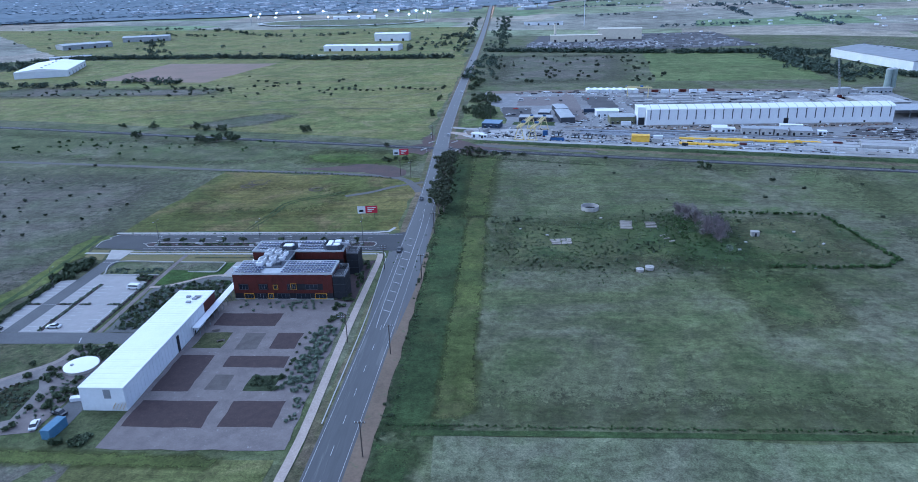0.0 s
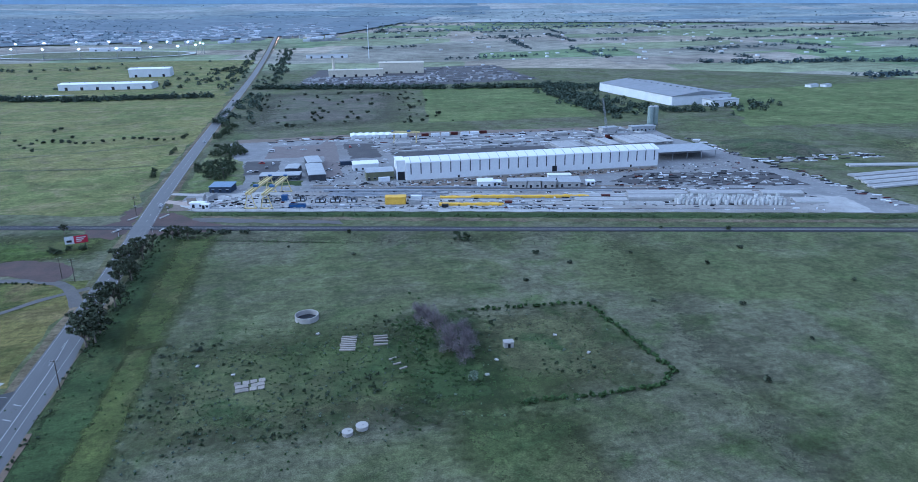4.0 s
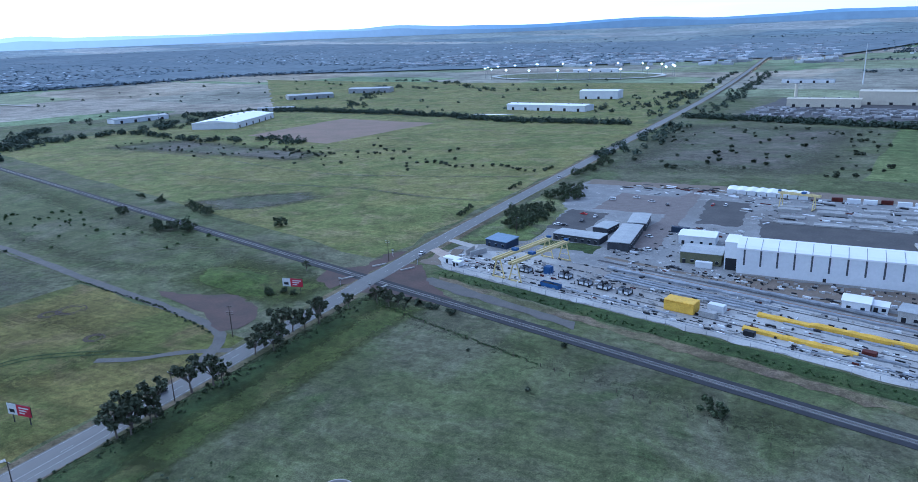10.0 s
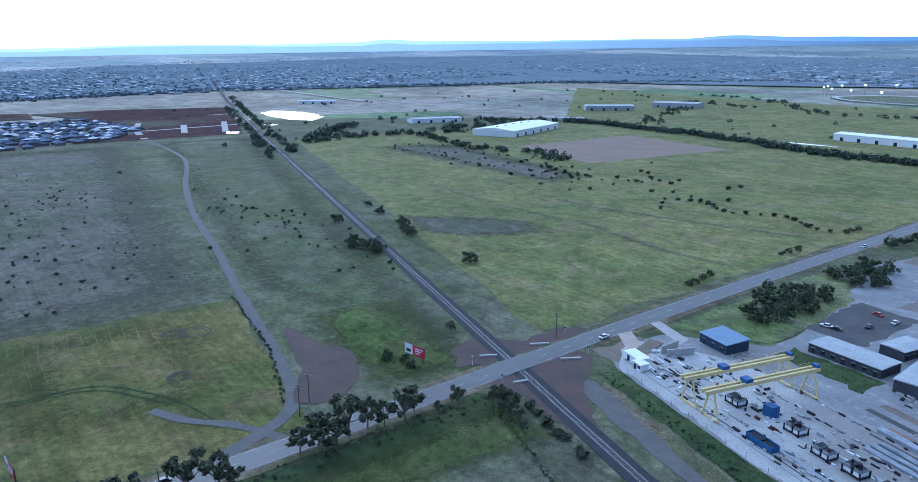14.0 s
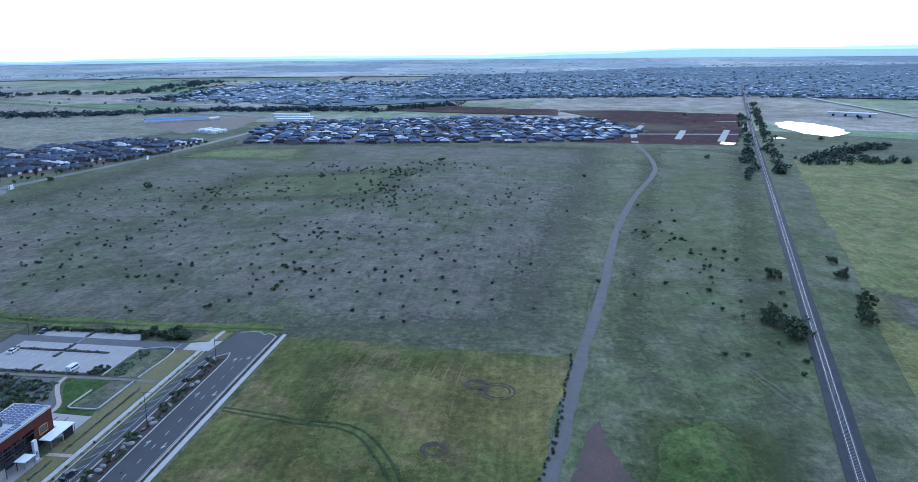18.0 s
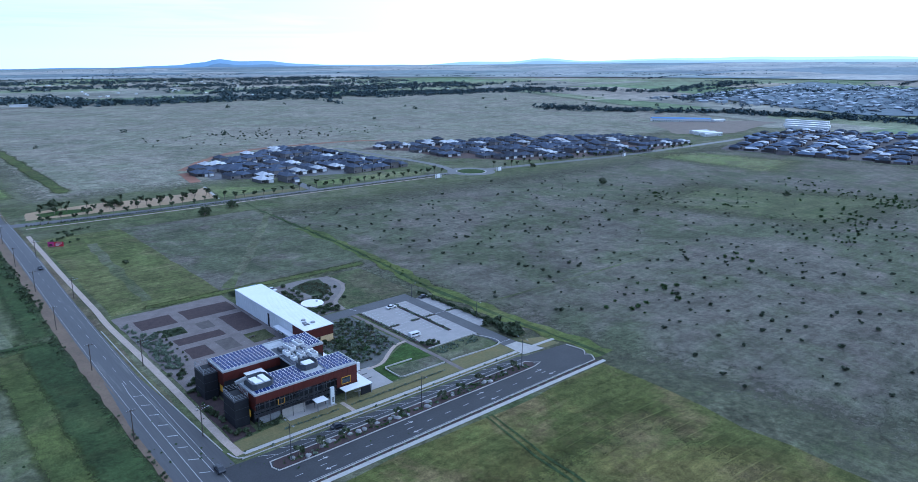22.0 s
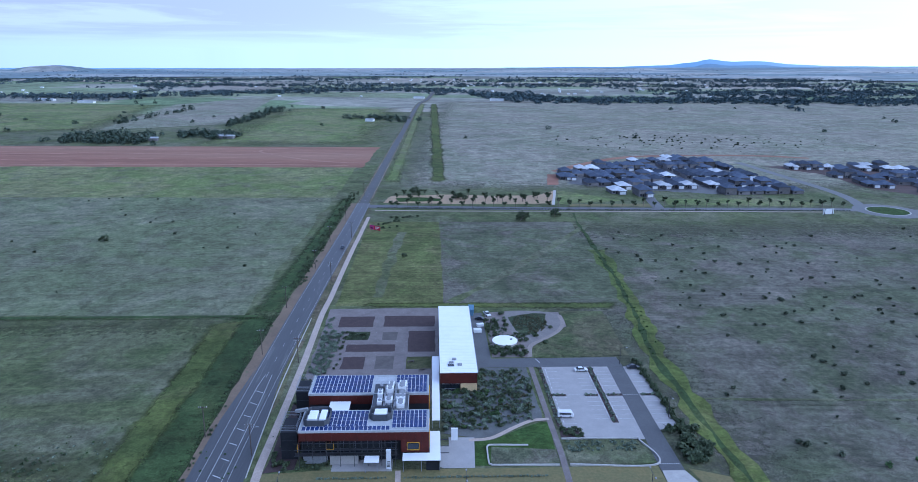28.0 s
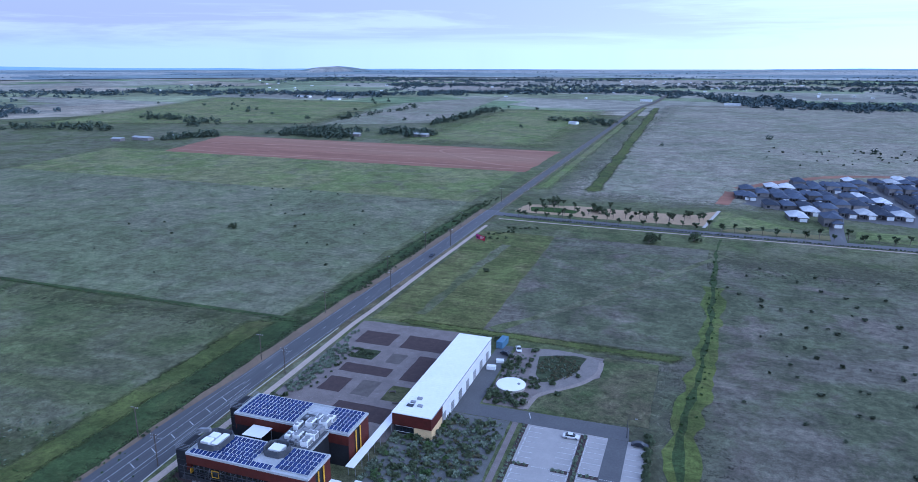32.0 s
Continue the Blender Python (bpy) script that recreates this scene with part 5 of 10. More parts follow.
# footpaths and kerbs
ribbon("footpath", [(-46.5, 124), (-45.8, 140), (-46.0, 160), (-46.4, 187), (-46.4, 220), (-46.2, 250), (-46.6, 258.8)], 2.3, "path", 0.15, "pale concrete footpath along the road", "footpath", step=6)
ribbon("footpath", [(-49.6, -29), (-48.4, 20), (-47.4, 60), (-46.5, 124)], 2.3, "path", 0.15, "pale concrete footpath along the road", "footpath", step=6)
ribbon("footpath", [(-47.6, 258.7), (-90, 258.9), (-150, 259.3)], 1.5, "kerb", 0.152, "white concrete footpath along the side street", "footpath", step=6)
ribbon("footpath", [(-157.8, 259.6), (-169, 260)], 1.5, "kerb", 0.152, "white concrete footpath beyond the driveway", "footpath", step=6)
ribbon("footpath", [(-45.5, 290), (-47.5, 285), (-54, 283.6), (-110, 283.7), (-168.5, 284)], 1.6, "kerb", 0.152, "white concrete footpath on the far side of the street", "footpath", step=5)
poly_patch("verge_bed", [(-48, 281.9), (-166, 282), (-167, 283.2), (-48, 282.9)], "mulch", 0.142, "planted verge strip", "garden bed", 0.1)
poly_patch("median", [(-52, 267), (-146, 267.4), (-147.6, 269.4), (-146, 271.6), (-52, 271.6), (-50.6, 269.4)], "mulch", 0.22, "planted median of the side street", "median")
for nm, pts in {"a": [(-46, 261.0), (-100, 261.1), (-150, 261.4)], "b": [(-47, 281.7), (-110, 281.6), (-166, 281.6)], "c": [(-51, 266.8), (-100, 266.9), (-146, 267.2), (-147.9, 269.4), (-146, 271.8), (-100, 271.9), (-51, 271.8), (-50.3, 269.4), (-51, 266.8)], "d": [(-44.3, 256), (-45.4, 260), (-49, 261)], "e": [(-166, 281.6), (-168.6, 278), (-166.8, 276.5), (-169.5, 274), (-168.5, 266.5)]}.items():
    ribbon("kerb", pts, 0.34, "kerb", 0.27, "pale concrete kerb", "kerb", step=1.5, thick=0.15)
for pts in ([(-126.9, 237.4), (-146.5, 237.5), (-148.6, 238.6), (-150, 250.2), (-127, 249.9)], [(-117.2, 240.4), (-106.4, 240.1), (-105.8, 241), (-105.8, 249), (-106.6, 249.6), (-124.2, 249.9)]):
    ribbon("basin_kerb", pts, 0.4, "kerb", 0.45, "white concrete edging of the grass basin", "kerb", step=1.0, thick=0.4)
for pts in ([(-42.2, 146), (-42.0, 200), (-42.8, 230), (-43.8, 254)], ):
    ribbon("kerb", pts, 0.3, "kerb", 0.25, "roadside kerb", "kerb", step=4, thick=0.14)
poly_patch("road_flare", [(-40.4, 190), (-42.7, 230), (-43.8, 262), (-40, 262)], "asphalt", 0.136, "asphalt turning lane", "road")
poly_patch("road_flare", [(-31.2, 190), (-29.0, 225), (-29.0, 300), (-31.2, 330)], "asphalt", 0.137, "asphalt turning lane", "road")


# ---- painted markings ----
def marks(name, rows, label, lift=0.165):
    bm = bmesh.new()
    for x, y, w, l, a in rows:
        box(bm, -w / 2, w / 2, -l / 2, l / 2, lift - 0.012, lift, pose(x, y, 0, 0, 0, a))
    return tagged(part(name, bm, "white_line"), label, "road marking", kind="structure")


def on_road(y):
    for (xa, ya), (xb, yb) in zip(ROAD, ROAD[1:]):
        if ya <= y <= yb:
            return xa + (xb - xa) * (y - ya) / (yb - ya)
    return ROAD[-1][0]


marks("centre_line", [(on_road(y), y, 0.12, 3.6, 0) for y in range(-440, 200, 12)] + [(on_road(y), y, 0.12, 3.6, 0) for y in range(300, 1400, 12)], "white dashed centre line")
for side in (-3.7, 3.7):
    ribbon("edge_line", [(x + side * 1.05, y) for x, y in ROAD if -500 < y < 1100], 0.1, "white_line", 0.16, "white edge line of the road", "road marking", step=8)
marks("hatching", [(-36.4 + 0.0, 208 + k * 7.5, 0.3, 2.7, 62) for k in range(10)], "white painted hatching of the turning lane")
ribbon("edge_line", [(-37.6, 196), (-38.0, 215), (-38.2, 262)], 0.16, "white_line", 0.163, "white lane line", "road marking", step=5)
ribbon("edge_line", [(-35.4, 196), (-34.6, 215), (-34.4, 290), (-35.4, 316)], 0.16, "white_line", 0.163, "white lane line", "road marking", step=5)
marks("bay_line", [(-130.9, y, 4.0, 0.17, 0) for y in np.arange(193, 230, 2.6)] + [(-141.2, y, 4.6, 0.17, 0) for y in np.arange(193, 229, 2.6)] + [(-148.1, y, 5.0, 0.17, 0) for y in np.arange(193, 229, 2.6)] + [(-159.2, y, 5.2, 0.17, 0) for y in np.arange(193, 231, 2.6)], "thin white parking bay lines")
marks("wheel_stop", [(-129.2, y, 0.35, 1.6, 0) for y in np.arange(194.3, 229, 2.6)] + [(-143.3, y, 0.3, 1.6, 0) for y in np.arange(194.3, 228, 2.6)] + [(-145.7, y, 0.3, 1.6, 0) for y in np.arange(194.3, 228, 2.6)], "pale wheel stops at the bay ends")
marks("crossing_marks", [(-134 - k * 0.55, 212, 0.3, 0.3, 0) for k in range(9)] + [(-151.4 - k * 0.55, 212, 0.3, 0.3, 0) for k in range(9)] + [(-151 - k * 0.6, 250, 0.3, 0.4, 0) for k in range(9)] + [(-127.6, 187, 0.25, 3.4, 20)], "white painted crossing dots")
marks("lane_mark", [(-54 - k * 7, 276.8, 2.2, 0.14, 0) for k in range(14)] + [(-52 - k * 6.2, 263.6, 0.12, 5.0, 62) for k in range(15)] + [(-100, 281.0, 118, 0.13, 0), (-99, 264.9, 96, 0.1, 0)], "white lane and parking lines")
for k, (x, y) in enumerate(((-62, 274.3), (-62, 279), (-90, 274.3), (-90, 279.2), (-118, 274.3), (-120, 279.3), (-144, 275), (-147, 279))):
    s = 1 if y > 277 else -1
    bm = bmesh.new()
    box(bm, -1.3, 0.9, -0.1, 0.1, 0.153, 0.165)
    box(bm, 0.6, 0.8, -0.1, 0.8, 0.153, 0.166)
    vs = [bm.verts.new(p) for p in ((0.9, -0.45, 0.167), (0.9, 0.45, 0.167), (1.9, 0, 0.167))]
    bm.faces.new(vs)
    ob = part("lane_arrow", bm, "white_line")
    ob.matrix_basis = pose(x, y, 0, 0, 0, 180 if s < 0 else 0)
    tagged(ob, "white painted turn arrow", "road marking", kind="structure")

# planters in the car park
for x0, x1, y0, y1 in ((-143.6, -145.4, 192.5, 229), (-138.9, -143.5, 211.3, 212.8), (-145.5, -150.9, 211.3, 212.8), (-128.4, -133, 211.3, 212.8), (-156.6, -161.8, 211.3, 212.8), (-127.0, -128.2, 192, 231)):
    pb = poly_patch("planter_bed", [(x1, y0), (x0, y0), (x0, y1), (x1, y1)], "mulch", 0.135, "narrow planted island of the car park", "garden bed")

rng = random.Random(11)
SH = {k: [shrub_mesh(s, leaf, r, h, c, sz) for s in range(3)] for k, (leaf, r, h, c, sz) in {
    "sage": ("sage", 0.8, 0.9, 84, 0.36), "dark": ("leaf_dark", 1.0, 1.2, 96, 0.42), "bright": ("leaf_bright", 0.9, 1.0, 84, 0.4), "olive": ("leaf_olive", 0.8, 0.9, 78, 0.38), "low": ("sage", 0.5, 0.45, 33, 0.35), "scrub": ("scrub", 1.3, 1.5, 66, 0.75)}.items()}


def spots(n, x0, x1, y0, y1, ok=None):
    out = []
    while len(out) < n:
        p = (rng.uniform(x0, x1), rng.uniform(y0, y1))
        if ok is None or ok(*p):
            out.append(p)
    return out


def in_garden(x, y):
    return y < 232 - max(0, (-x - 106)) * 0.35 and not (x < -121 and y > 222)


G = "shrubs of the office garden"
scatter("shrub", spots(70, -122, -94, 194, 233, in_garden), SH["sage"], "rounded grey-green native shrub in the office garden", "shrub", G, rng, 0.8, 1.7)
scatter("shrub", spots(60, -122, -94, 194, 233, in_garden), SH["dark"], "dark green native shrub in the office garden", "shrub", G, rng, 0.7, 1.6)
scatter("shrub", spots(26, -121, -95, 195, 232, in_garden), SH["bright"], "fresh green native shrub in the office garden", "shrub", G, rng, 0.7, 1.5)
scatter("ground_plants", spots(190, -57.5, -49.6, 160, 197, lambda x, y: x > -57.5 + (y - 160) * 0.07), SH["sage"], "grey-green grass tussock on the gravel yard", "shrub", "tussocks of the gravel yard", rng, 0.6, 1.3, joined=True)
scatter("ground_plants", spots(16, -52, -48.8, 146, 159), SH["sage"], "grey-green grass tussock on the gravel yard", "shrub", "tussocks of the gravel yard", rng, 0.5, 1.0, joined=True)
scatter("ground_plants", spots(22, -58.8, -67, 160.4, 167.6), SH["dark"], "dark low plant in a garden bed", "shrub", "plants of the garden bed", rng, 0.5, 0.8, joined=True)
scatter("ground_plants", spots(16, -58.6, -57.4, 160, 193), SH["dark"], "dark tuft beside a garden bed", "shrub", "tufts beside the beds", rng, 0.5, 0.9, joined=True)
scatter("ground_plants", spots(46, -55, -48.6, 199, 250), SH["dark"], "dark shrub beside the office", "shrub", "shrubs beside the office", rng, 0.6, 1.3, joined=True)
scatter("ground_plants", spots(34, -86, -57, 207.5, 215), SH["sage"], "grey-green shrub before the office", "shrub", "shrubs beside the office", rng, 0.5, 1.1, joined=True)
scatter("garden_plants", spots(210, -122, -94, 194, 233, in_garden), SH["dark"], "dense dark green garden planting", "plants", "", rng, 0.35, 0.9, joined=True)
scatter("garden_plants", spots(420, -122, -94, 194, 233, in_garden), SH["sage"], "grey-green low garden planting", "plants", "", rng, 0.4, 0.9, joined=True)
scatter("ground_plants", spots(12, -64, -52, 248, 251), SH["dark"], "dark shrub before the office front", "shrub", "shrubs beside the office", rng, 0.7, 1.2, joined=True)
scatter("shrub", [(-161.8 - 0.02 * (y - 190) + rng.uniform(-0.7, 0.5), y + rng.uniform(-0.5, 0.5)) for y in np.arange(189, 247, 1.35)], SH["dark"], "dense dark hedge shrub along the car park", "shrub", "hedge behind the car park", rng, 0.9, 1.5)
scatter("shrub", spots(26, -166, -158.5, 233, 249), SH["dark"], "tall dark shrub beside the lane", "shrub", "hedge behind the car park", rng, 1.3, 2.2)
scatter("ground_plants", [(-144.5 + rng.uniform(-0.5, 0.5), y) for y in np.arange(193, 228, 1.2)], SH["low"], "low tuft in a car park planter", "shrub", "planter tufts", rng, 0.8, 1.5, joined=True)
scatter("ground_plants", [(x, 212.1) for x in (-139.5, -140.8, -142, -146.5, -148, -149.5, -129.2, -130.6, -132, -157.5, -159, -160.5)], SH["low"], "low tuft in a car park planter", "shrub", "planter tufts", rng, 0.8, 1.5, joined=True)
scatter("ground_plants", [(-127.6 + rng.uniform(-0.3, 0.3), y) for y in np.arange(193, 231, 1.7)], SH["low"], "low tuft beside the car park", "shrub", "planter tufts", rng, 0.8, 1.6, joined=True)
scatter("shrub", spots(12, -133, -128, 232, 236.6), SH["dark"], "dark shrub in the planted corner", "shrub", G, rng, 0.5, 1.2)
scatter("ground_plants", spots(70, -148, -128, 238.6, 243.5), SH["low"], "low grey tuft in the grass basin", "shrub", "basin tufts", rng, 0.7, 1.3, joined=True)
scatter("garden_plants", spots(130, -122, -94, 194, 233, in_garden), SH["olive"], "olive-brown low garden planting", "plants", "", rng, 0.4, 1.0, joined=True)
by_tank = lambda x, y: math.dist((x, y), (-117.7, 171.2)) > 5.6
scatter("shrub", spots(30, -116.5, -112.2, 148, 182, by_tank), SH["dark"], "dark shrub beside the service yard", "shrub", "shrubs round the tank", rng, 0.7, 1.5)
scatter("shrub", spots(20, -124.6, -113, 176.8, 183), SH["dark"], "dark green shrub near the low tank", "shrub", "shrubs round the tank", rng, 0.8, 1.7)
scatter("shrub", spots(14, -126.4, -121, 163, 177, by_tank), SH["dark"], "dark rounded shrub beside the gravel path", "shrub", "shrubs round the tank", rng, 0.7, 1.3)
scatter("shrub", [(-118.6, 143.5), (-119.4, 150.5), (-119.8, 155), (-119, 160), (-137.2, 157.6), (-130.2, 165.4), (-119.4, 141.4), (-132.6, 172)], SH["dark"], "single dark shrub on pale gravel", "shrub", "shrubs round the tank", rng, 0.9, 1.4)
scatter("ground_plants", spots(40, -120, -112.4, 144, 183, by_tank), SH["sage"], "grey-green tuft round the water tank", "shrub", "shrubs round the tank", rng, 0.4, 0.9, joined=True)
scatter("bed_plants", spots(170, -136.5, -122.5, 143, 164, lambda x, y: abs(x + 129.5) / 7.5 + abs(y - 152.5) / 13 < 1.1), SH["olive"], "olive and brown low plants of the oval bed", "plants", "", rng, 0.3, 0.7, joined=True)
scatter("bed_plants", spots(70, -136.5, -122.5, 143, 164, lambda x, y: abs(x + 129.5) / 7.5 + abs(y - 152.5) / 13 < 1.1), SH["sage"], "grey-green low plants of the oval bed", "plants", "", rng, 0.3, 0.6, joined=True)
scatter("ground_plants", spots(170, -144, -53, 268, 270.8), SH["bright"], "small green shrub in the street median", "shrub", "median shrubs", rng, 0.3, 0.65, joined=True)
scatter("ground_plants", spots(30, -144, -53, 267.6, 271), SH["low"], "pale grey tuft in the street median", "shrub", "median shrubs", rng, 0.8, 1.6, joined=True)
scatter("ground_plants", [(-54 - k * 4.1, 282.4) for k in range(27)], SH["low"], "small dark tuft in the verge bed", "shrub", "verge tufts", rng, 0.7, 1.2, joined=True)
scatter("ground_plants", [(-55 - k * 5.6, 260.3) for k in range(17)], SH["low"], "small tuft along the footpath", "shrub", "verge tufts", rng, 0.8, 1.3, joined=True)
scatter("ground_plants", [(-62 - k * 0.95, 254.6 + 0.05 * math.sin(k)) for k in range(62) if not 18 < k < 23], SH["low"], "brown grassy tuft in a planted row", "shrub", "planted row of tussocks", rng, 0.7, 1.1, joined=True)
M["boulder"] = material("pale_grey_boulders", (0.36, 0.36, 0.35), (0.28, 0.28, 0.28), 0.8, 0.9, rand=0.2)
STONE = []
for k in range(3):
    bm = bmesh.new()
    bmesh.ops.create_icosphere(bm, subdivisions=2, radius=0.7)
    for v in bm.verts:
        v.co = Vector((v.co.x * 1.3, v.co.y, max(v.co.z * 0.7, -0.1))) * (1 + 0.35 * noise.noise(v.co * 1.3 + Vector((k * 5, 0, 0))))
    me = bpy.data.meshes.new("boulder")
    bm.to_mesh(me)
    bm.free()
    me.materials.append(M["boulder"])
    STONE.append(me)
for k in range(24):
    ob = new("boulder", STONE[k % 3])
    ob.matrix_basis = pose(rng.uniform(-144, -54), rng.uniform(268, 270.8), 0.22, 0, 0, k * 61) @ Matrix.Scale(rng.uniform(0.7, 1.3), 4)
    tagged(ob, "pale grey boulder among the median shrubs", "boulder", "boulders of the median")
yt = [tree(31, 4.6, 2.4, "leaf", "young slender street tree in the median", 4, 26, 0.6, 0.3), tree(32, 4.0, 2.0, "leaf_dark", "young slender street tree in the median", 4, 26, 0.6, 0.3)]
for k, x in enumerate((-64, -72, -81, -90, -106, -114, -123, -132)):
    t = copy_thing(yt[k % 2], pose(x, 269.3 + 0.3 * (k % 3), 0, 0, 0, k * 70))
    tagged(t, group="young trees of the median")
yt[0].matrix_basis, yt[1].matrix_basis = pose(-138, 269.2, 0), pose(-58, 269.5, 0)
for x in (-55.7, -98.8, -142.0):
    street_lamp(x, 269.4, 0, double=True)
street_lamp(-155.8, 190, 90, 6.0)
street_lamp(-161, 226, 0, 7.0)
car(-141.2, 195.1, 93, "car_white", "white sedan parked in the car park")
car(-130.3, 225.2, 88, "car_white", "white van parked in the car park", van=True)
car(-159.6, 193.4, 90, "car_dark", "dark sedan parked beside the hedge")
car(-73.6, 263.2, 82, "car_dark", "dark car parked in the street")
# service yard things
M["faded_blue"] = material("faded_blue_paint", (0.1, 0.2, 0.32), (0.13, 0.23, 0.34), 0.6, 0.55)
M["blue_paint"] = material("blue_paint", (0.05, 0.12, 0.3), (0.045, 0.1, 0.25), 0.6, 0.5)


def container(x, y, rot, l, w, h, paint, label, z=0.1):
    ob = thing("shipping_container", x, y, label, "container", rot, z)
    bm = boxes((-l / 2, l / 2, -w / 2, w / 2, 0, h))
    part("body", bm, paint, ob)
    n = int(l / 0.6)
    for s in (-1, 1):
        bm = bmesh.new()
        for k in range(n):
            x0 = -l / 2 + 0.2 + k * 0.6
            box(bm, x0, x0 + 0.25, s * w / 2 - 0.02, s * w / 2 + 0.05, 0.12, h - 0.12)
        part("corrugation", bm, paint, ob)
    for y0, y1 in ((-w / 2 + 0.08, -0.03), (0.03, w / 2 - 0.08)):
        leaf = part("door", boxes((l / 2, l / 2 + 0.05, y0, y1, 0.1, h - 0.1)), paint, ob)
        part("lock_bar", boxes((l / 2 + 0.05, l / 2 + 0.09, (y0 + y1) / 2 - 0.03, (y0 + y1) / 2 + 0.03, 0.2, h - 0.2)), "grey_metal", leaf)
    return ob


container(-106.6, 141.2, 84, 6.1, 2.4, 2.6, "faded_blue", "faded pale blue shipping container behind the shed")
car(-113.2, 143.4, 20, "car_white", "white utility vehicle beside the blue container")
car(-110.2, 148.6, 70, "car_dark", "dark utility vehicle in the service yard")
container(-108.2, 161.0, 5, 3.0, 1.8, 1.3, "white_wall", "low white storage bin in the service yard")
container(-109.6, 155.0, 15, 2.6, 1.6, 1.0, "white_wall", "low white storage bin in the service yard")
scatter("shrub", spots(14, -106, -96, 136, 139.5), SH["dark"], "dark hedge shrub behind the shed", "shrub", "hedge behind the shed", rng, 0.9, 1.4)
for x, y in ((-87.5, 193.4), (-83.4, 187.0)):
    ob = thing("garden_bench", x, y, "low timber garden bench on the lawn", "bench", 20)
    part("seat", boxes((-1.2, 1.2, -0.4, 0.4, 0.4, 0.5)), "timber", ob)
    for s in (-1, 1):
        part("leg", boxes((s * 0.9 - 0.12, s * 0.9 + 0.12, -0.35, 0.35, 0.1, 0.4)), "concrete", ob)

# ---- precast concrete yard ----
poly_patch("yard_ground", [(-30, 476), (-14, 467.5), (100, 439), (345, 373), (362, 372), (350, 470), (346, 560), (338, 600), (345, 665), (135, 690), (-14, 690), (-20, 660), (-6, 600), (4, 545), (4, 526), (-26, 505)], "yard_brown", 0.1, "pale dusty concrete yard of the precast works", "yard", 0.8)
YP = [("yard_dark", [(1, 551), (24, 551), (24.5, 594), (1, 598)], "dark asphalt car park of the works"), ("gravel", [(12, 604), (18, 652), (62, 650), (61, 602)], "grey gravel car park of the works"), ("yard_dark", [(75, 588), (97, 588), (97, 646), (72, 650)], "dark hardstand between the sheds"),
      ("yard_dark", [(110, 560), (225, 555), (225, 600), (105, 606)], "dark hardstand behind the long shed"), ("yard_dark", [(226, 476), (254, 494), (335, 474), (338, 436), (250, 458)], "dark ground strewn with scrap"), ("dirt", [(105, 489), (180, 492), (270, 500), (275, 507), (104, 508)], "brown dirt strip in front of the long shed"),
      ("dirt", [(-14, 676), (140, 672), (345, 655), (345, 666), (135, 692), (-14, 692)], "pale dirt lane behind the works"), ("pasture_green", [(-30, 512), (3, 528), (3, 548), (-2, 600), (-30, 640)], "grass between the road and the works"), ("lush", [(8, 520), (40, 515), (40, 528), (9, 531)], "green patch beside the offices"), ("dirt", [(-31, 474), (-20, 472), (-17, 492), (-31, 496)], "bare dirt entrance")]
for k, (cov, pts, lab) in enumerate(YP):
    poly_patch("yard_patch", pts, cov, 0.104 + 0.004 * k, lab, "yard", 1.8, 3.0)
UV = Matrix.Translation((-33.6, 444.3, 0)) @ Matrix.Rotation(radians(-15), 4, "Z")


def uv(u, v):
    p = UV @ Vector((u, v, 0))
    return p.x, p.y


def strip_uv(name, u0, u1, v, w, mat, lift, label):
    poly_patch(name, [uv(u0, v - w / 2), uv(u1, v - w / 2), uv(u1, v + w / 2), uv(u0, v + w / 2)], mat, lift, label, "yard")


poly_patch("yard_apron", [uv(9, 29.5), uv(368, 29.5), uv(368, 60), uv(330, 74), uv(60, 73), uv(26, 70), uv(6, 60), uv(-8, 46)], "yard", 0.145, "pale dusty concrete apron under the cranes", "yard", 1.6, 4.0)
poly_patch("yard_road", [(60.7, 676), (66, 669), (66.5, 601), (66, 573), (66, 533), (58, 522), (50.5, 553), (56, 592), (55.5, 653)], "gravel", 0.146, "brown dirt road between the lots of the works", "yard", 1.2, 4.0)
poly_patch("entry_slab", [(-36.4, 491.6), (-35, 497.6), (-14, 484), (-15.1, 476.4)], "path", 0.16, "tan concrete entry slab from the road", "driveway")
poly_patch("entry_slab", [(-36, 509.6), (-35.2, 514.4), (-17.4, 508), (-16.1, 501.5)], "concrete", 0.162, "pale concrete entry ramp from the road", "driveway")
bw = part("bay_wall", boxes((-0.25, 0.25, -4.5, 4.5, 0, 3.0)), "concrete")
bw.matrix_basis = pose(-15.0, 494, 0.1)
tagged(bw, "pale upright precast panel beside the entry", "precast panel")
for k, (u0, u1, v, w, mt) in enumerate(((70, 330, 76, 1.6, "brown_soil"), (60, 330, 80, 2.2, "yard_dark"), (60, 270, 86, 3.0, "dirt"), (70, 330, 68.5, 1.0, "yard_dark"), (90, 330, 57.5, 1.0, "yard_dark"), (96, 300, 44, 1.1, "yard_dark"), (96, 300, 49, 0.8, "yard_dark"), (30, 330, 36, 0.5, "yard_dark"))):
    strip_uv("track_strip", u0, u1, v, w, mt, 0.15 + 0.004 * k, "dark straight track bed in the yard")
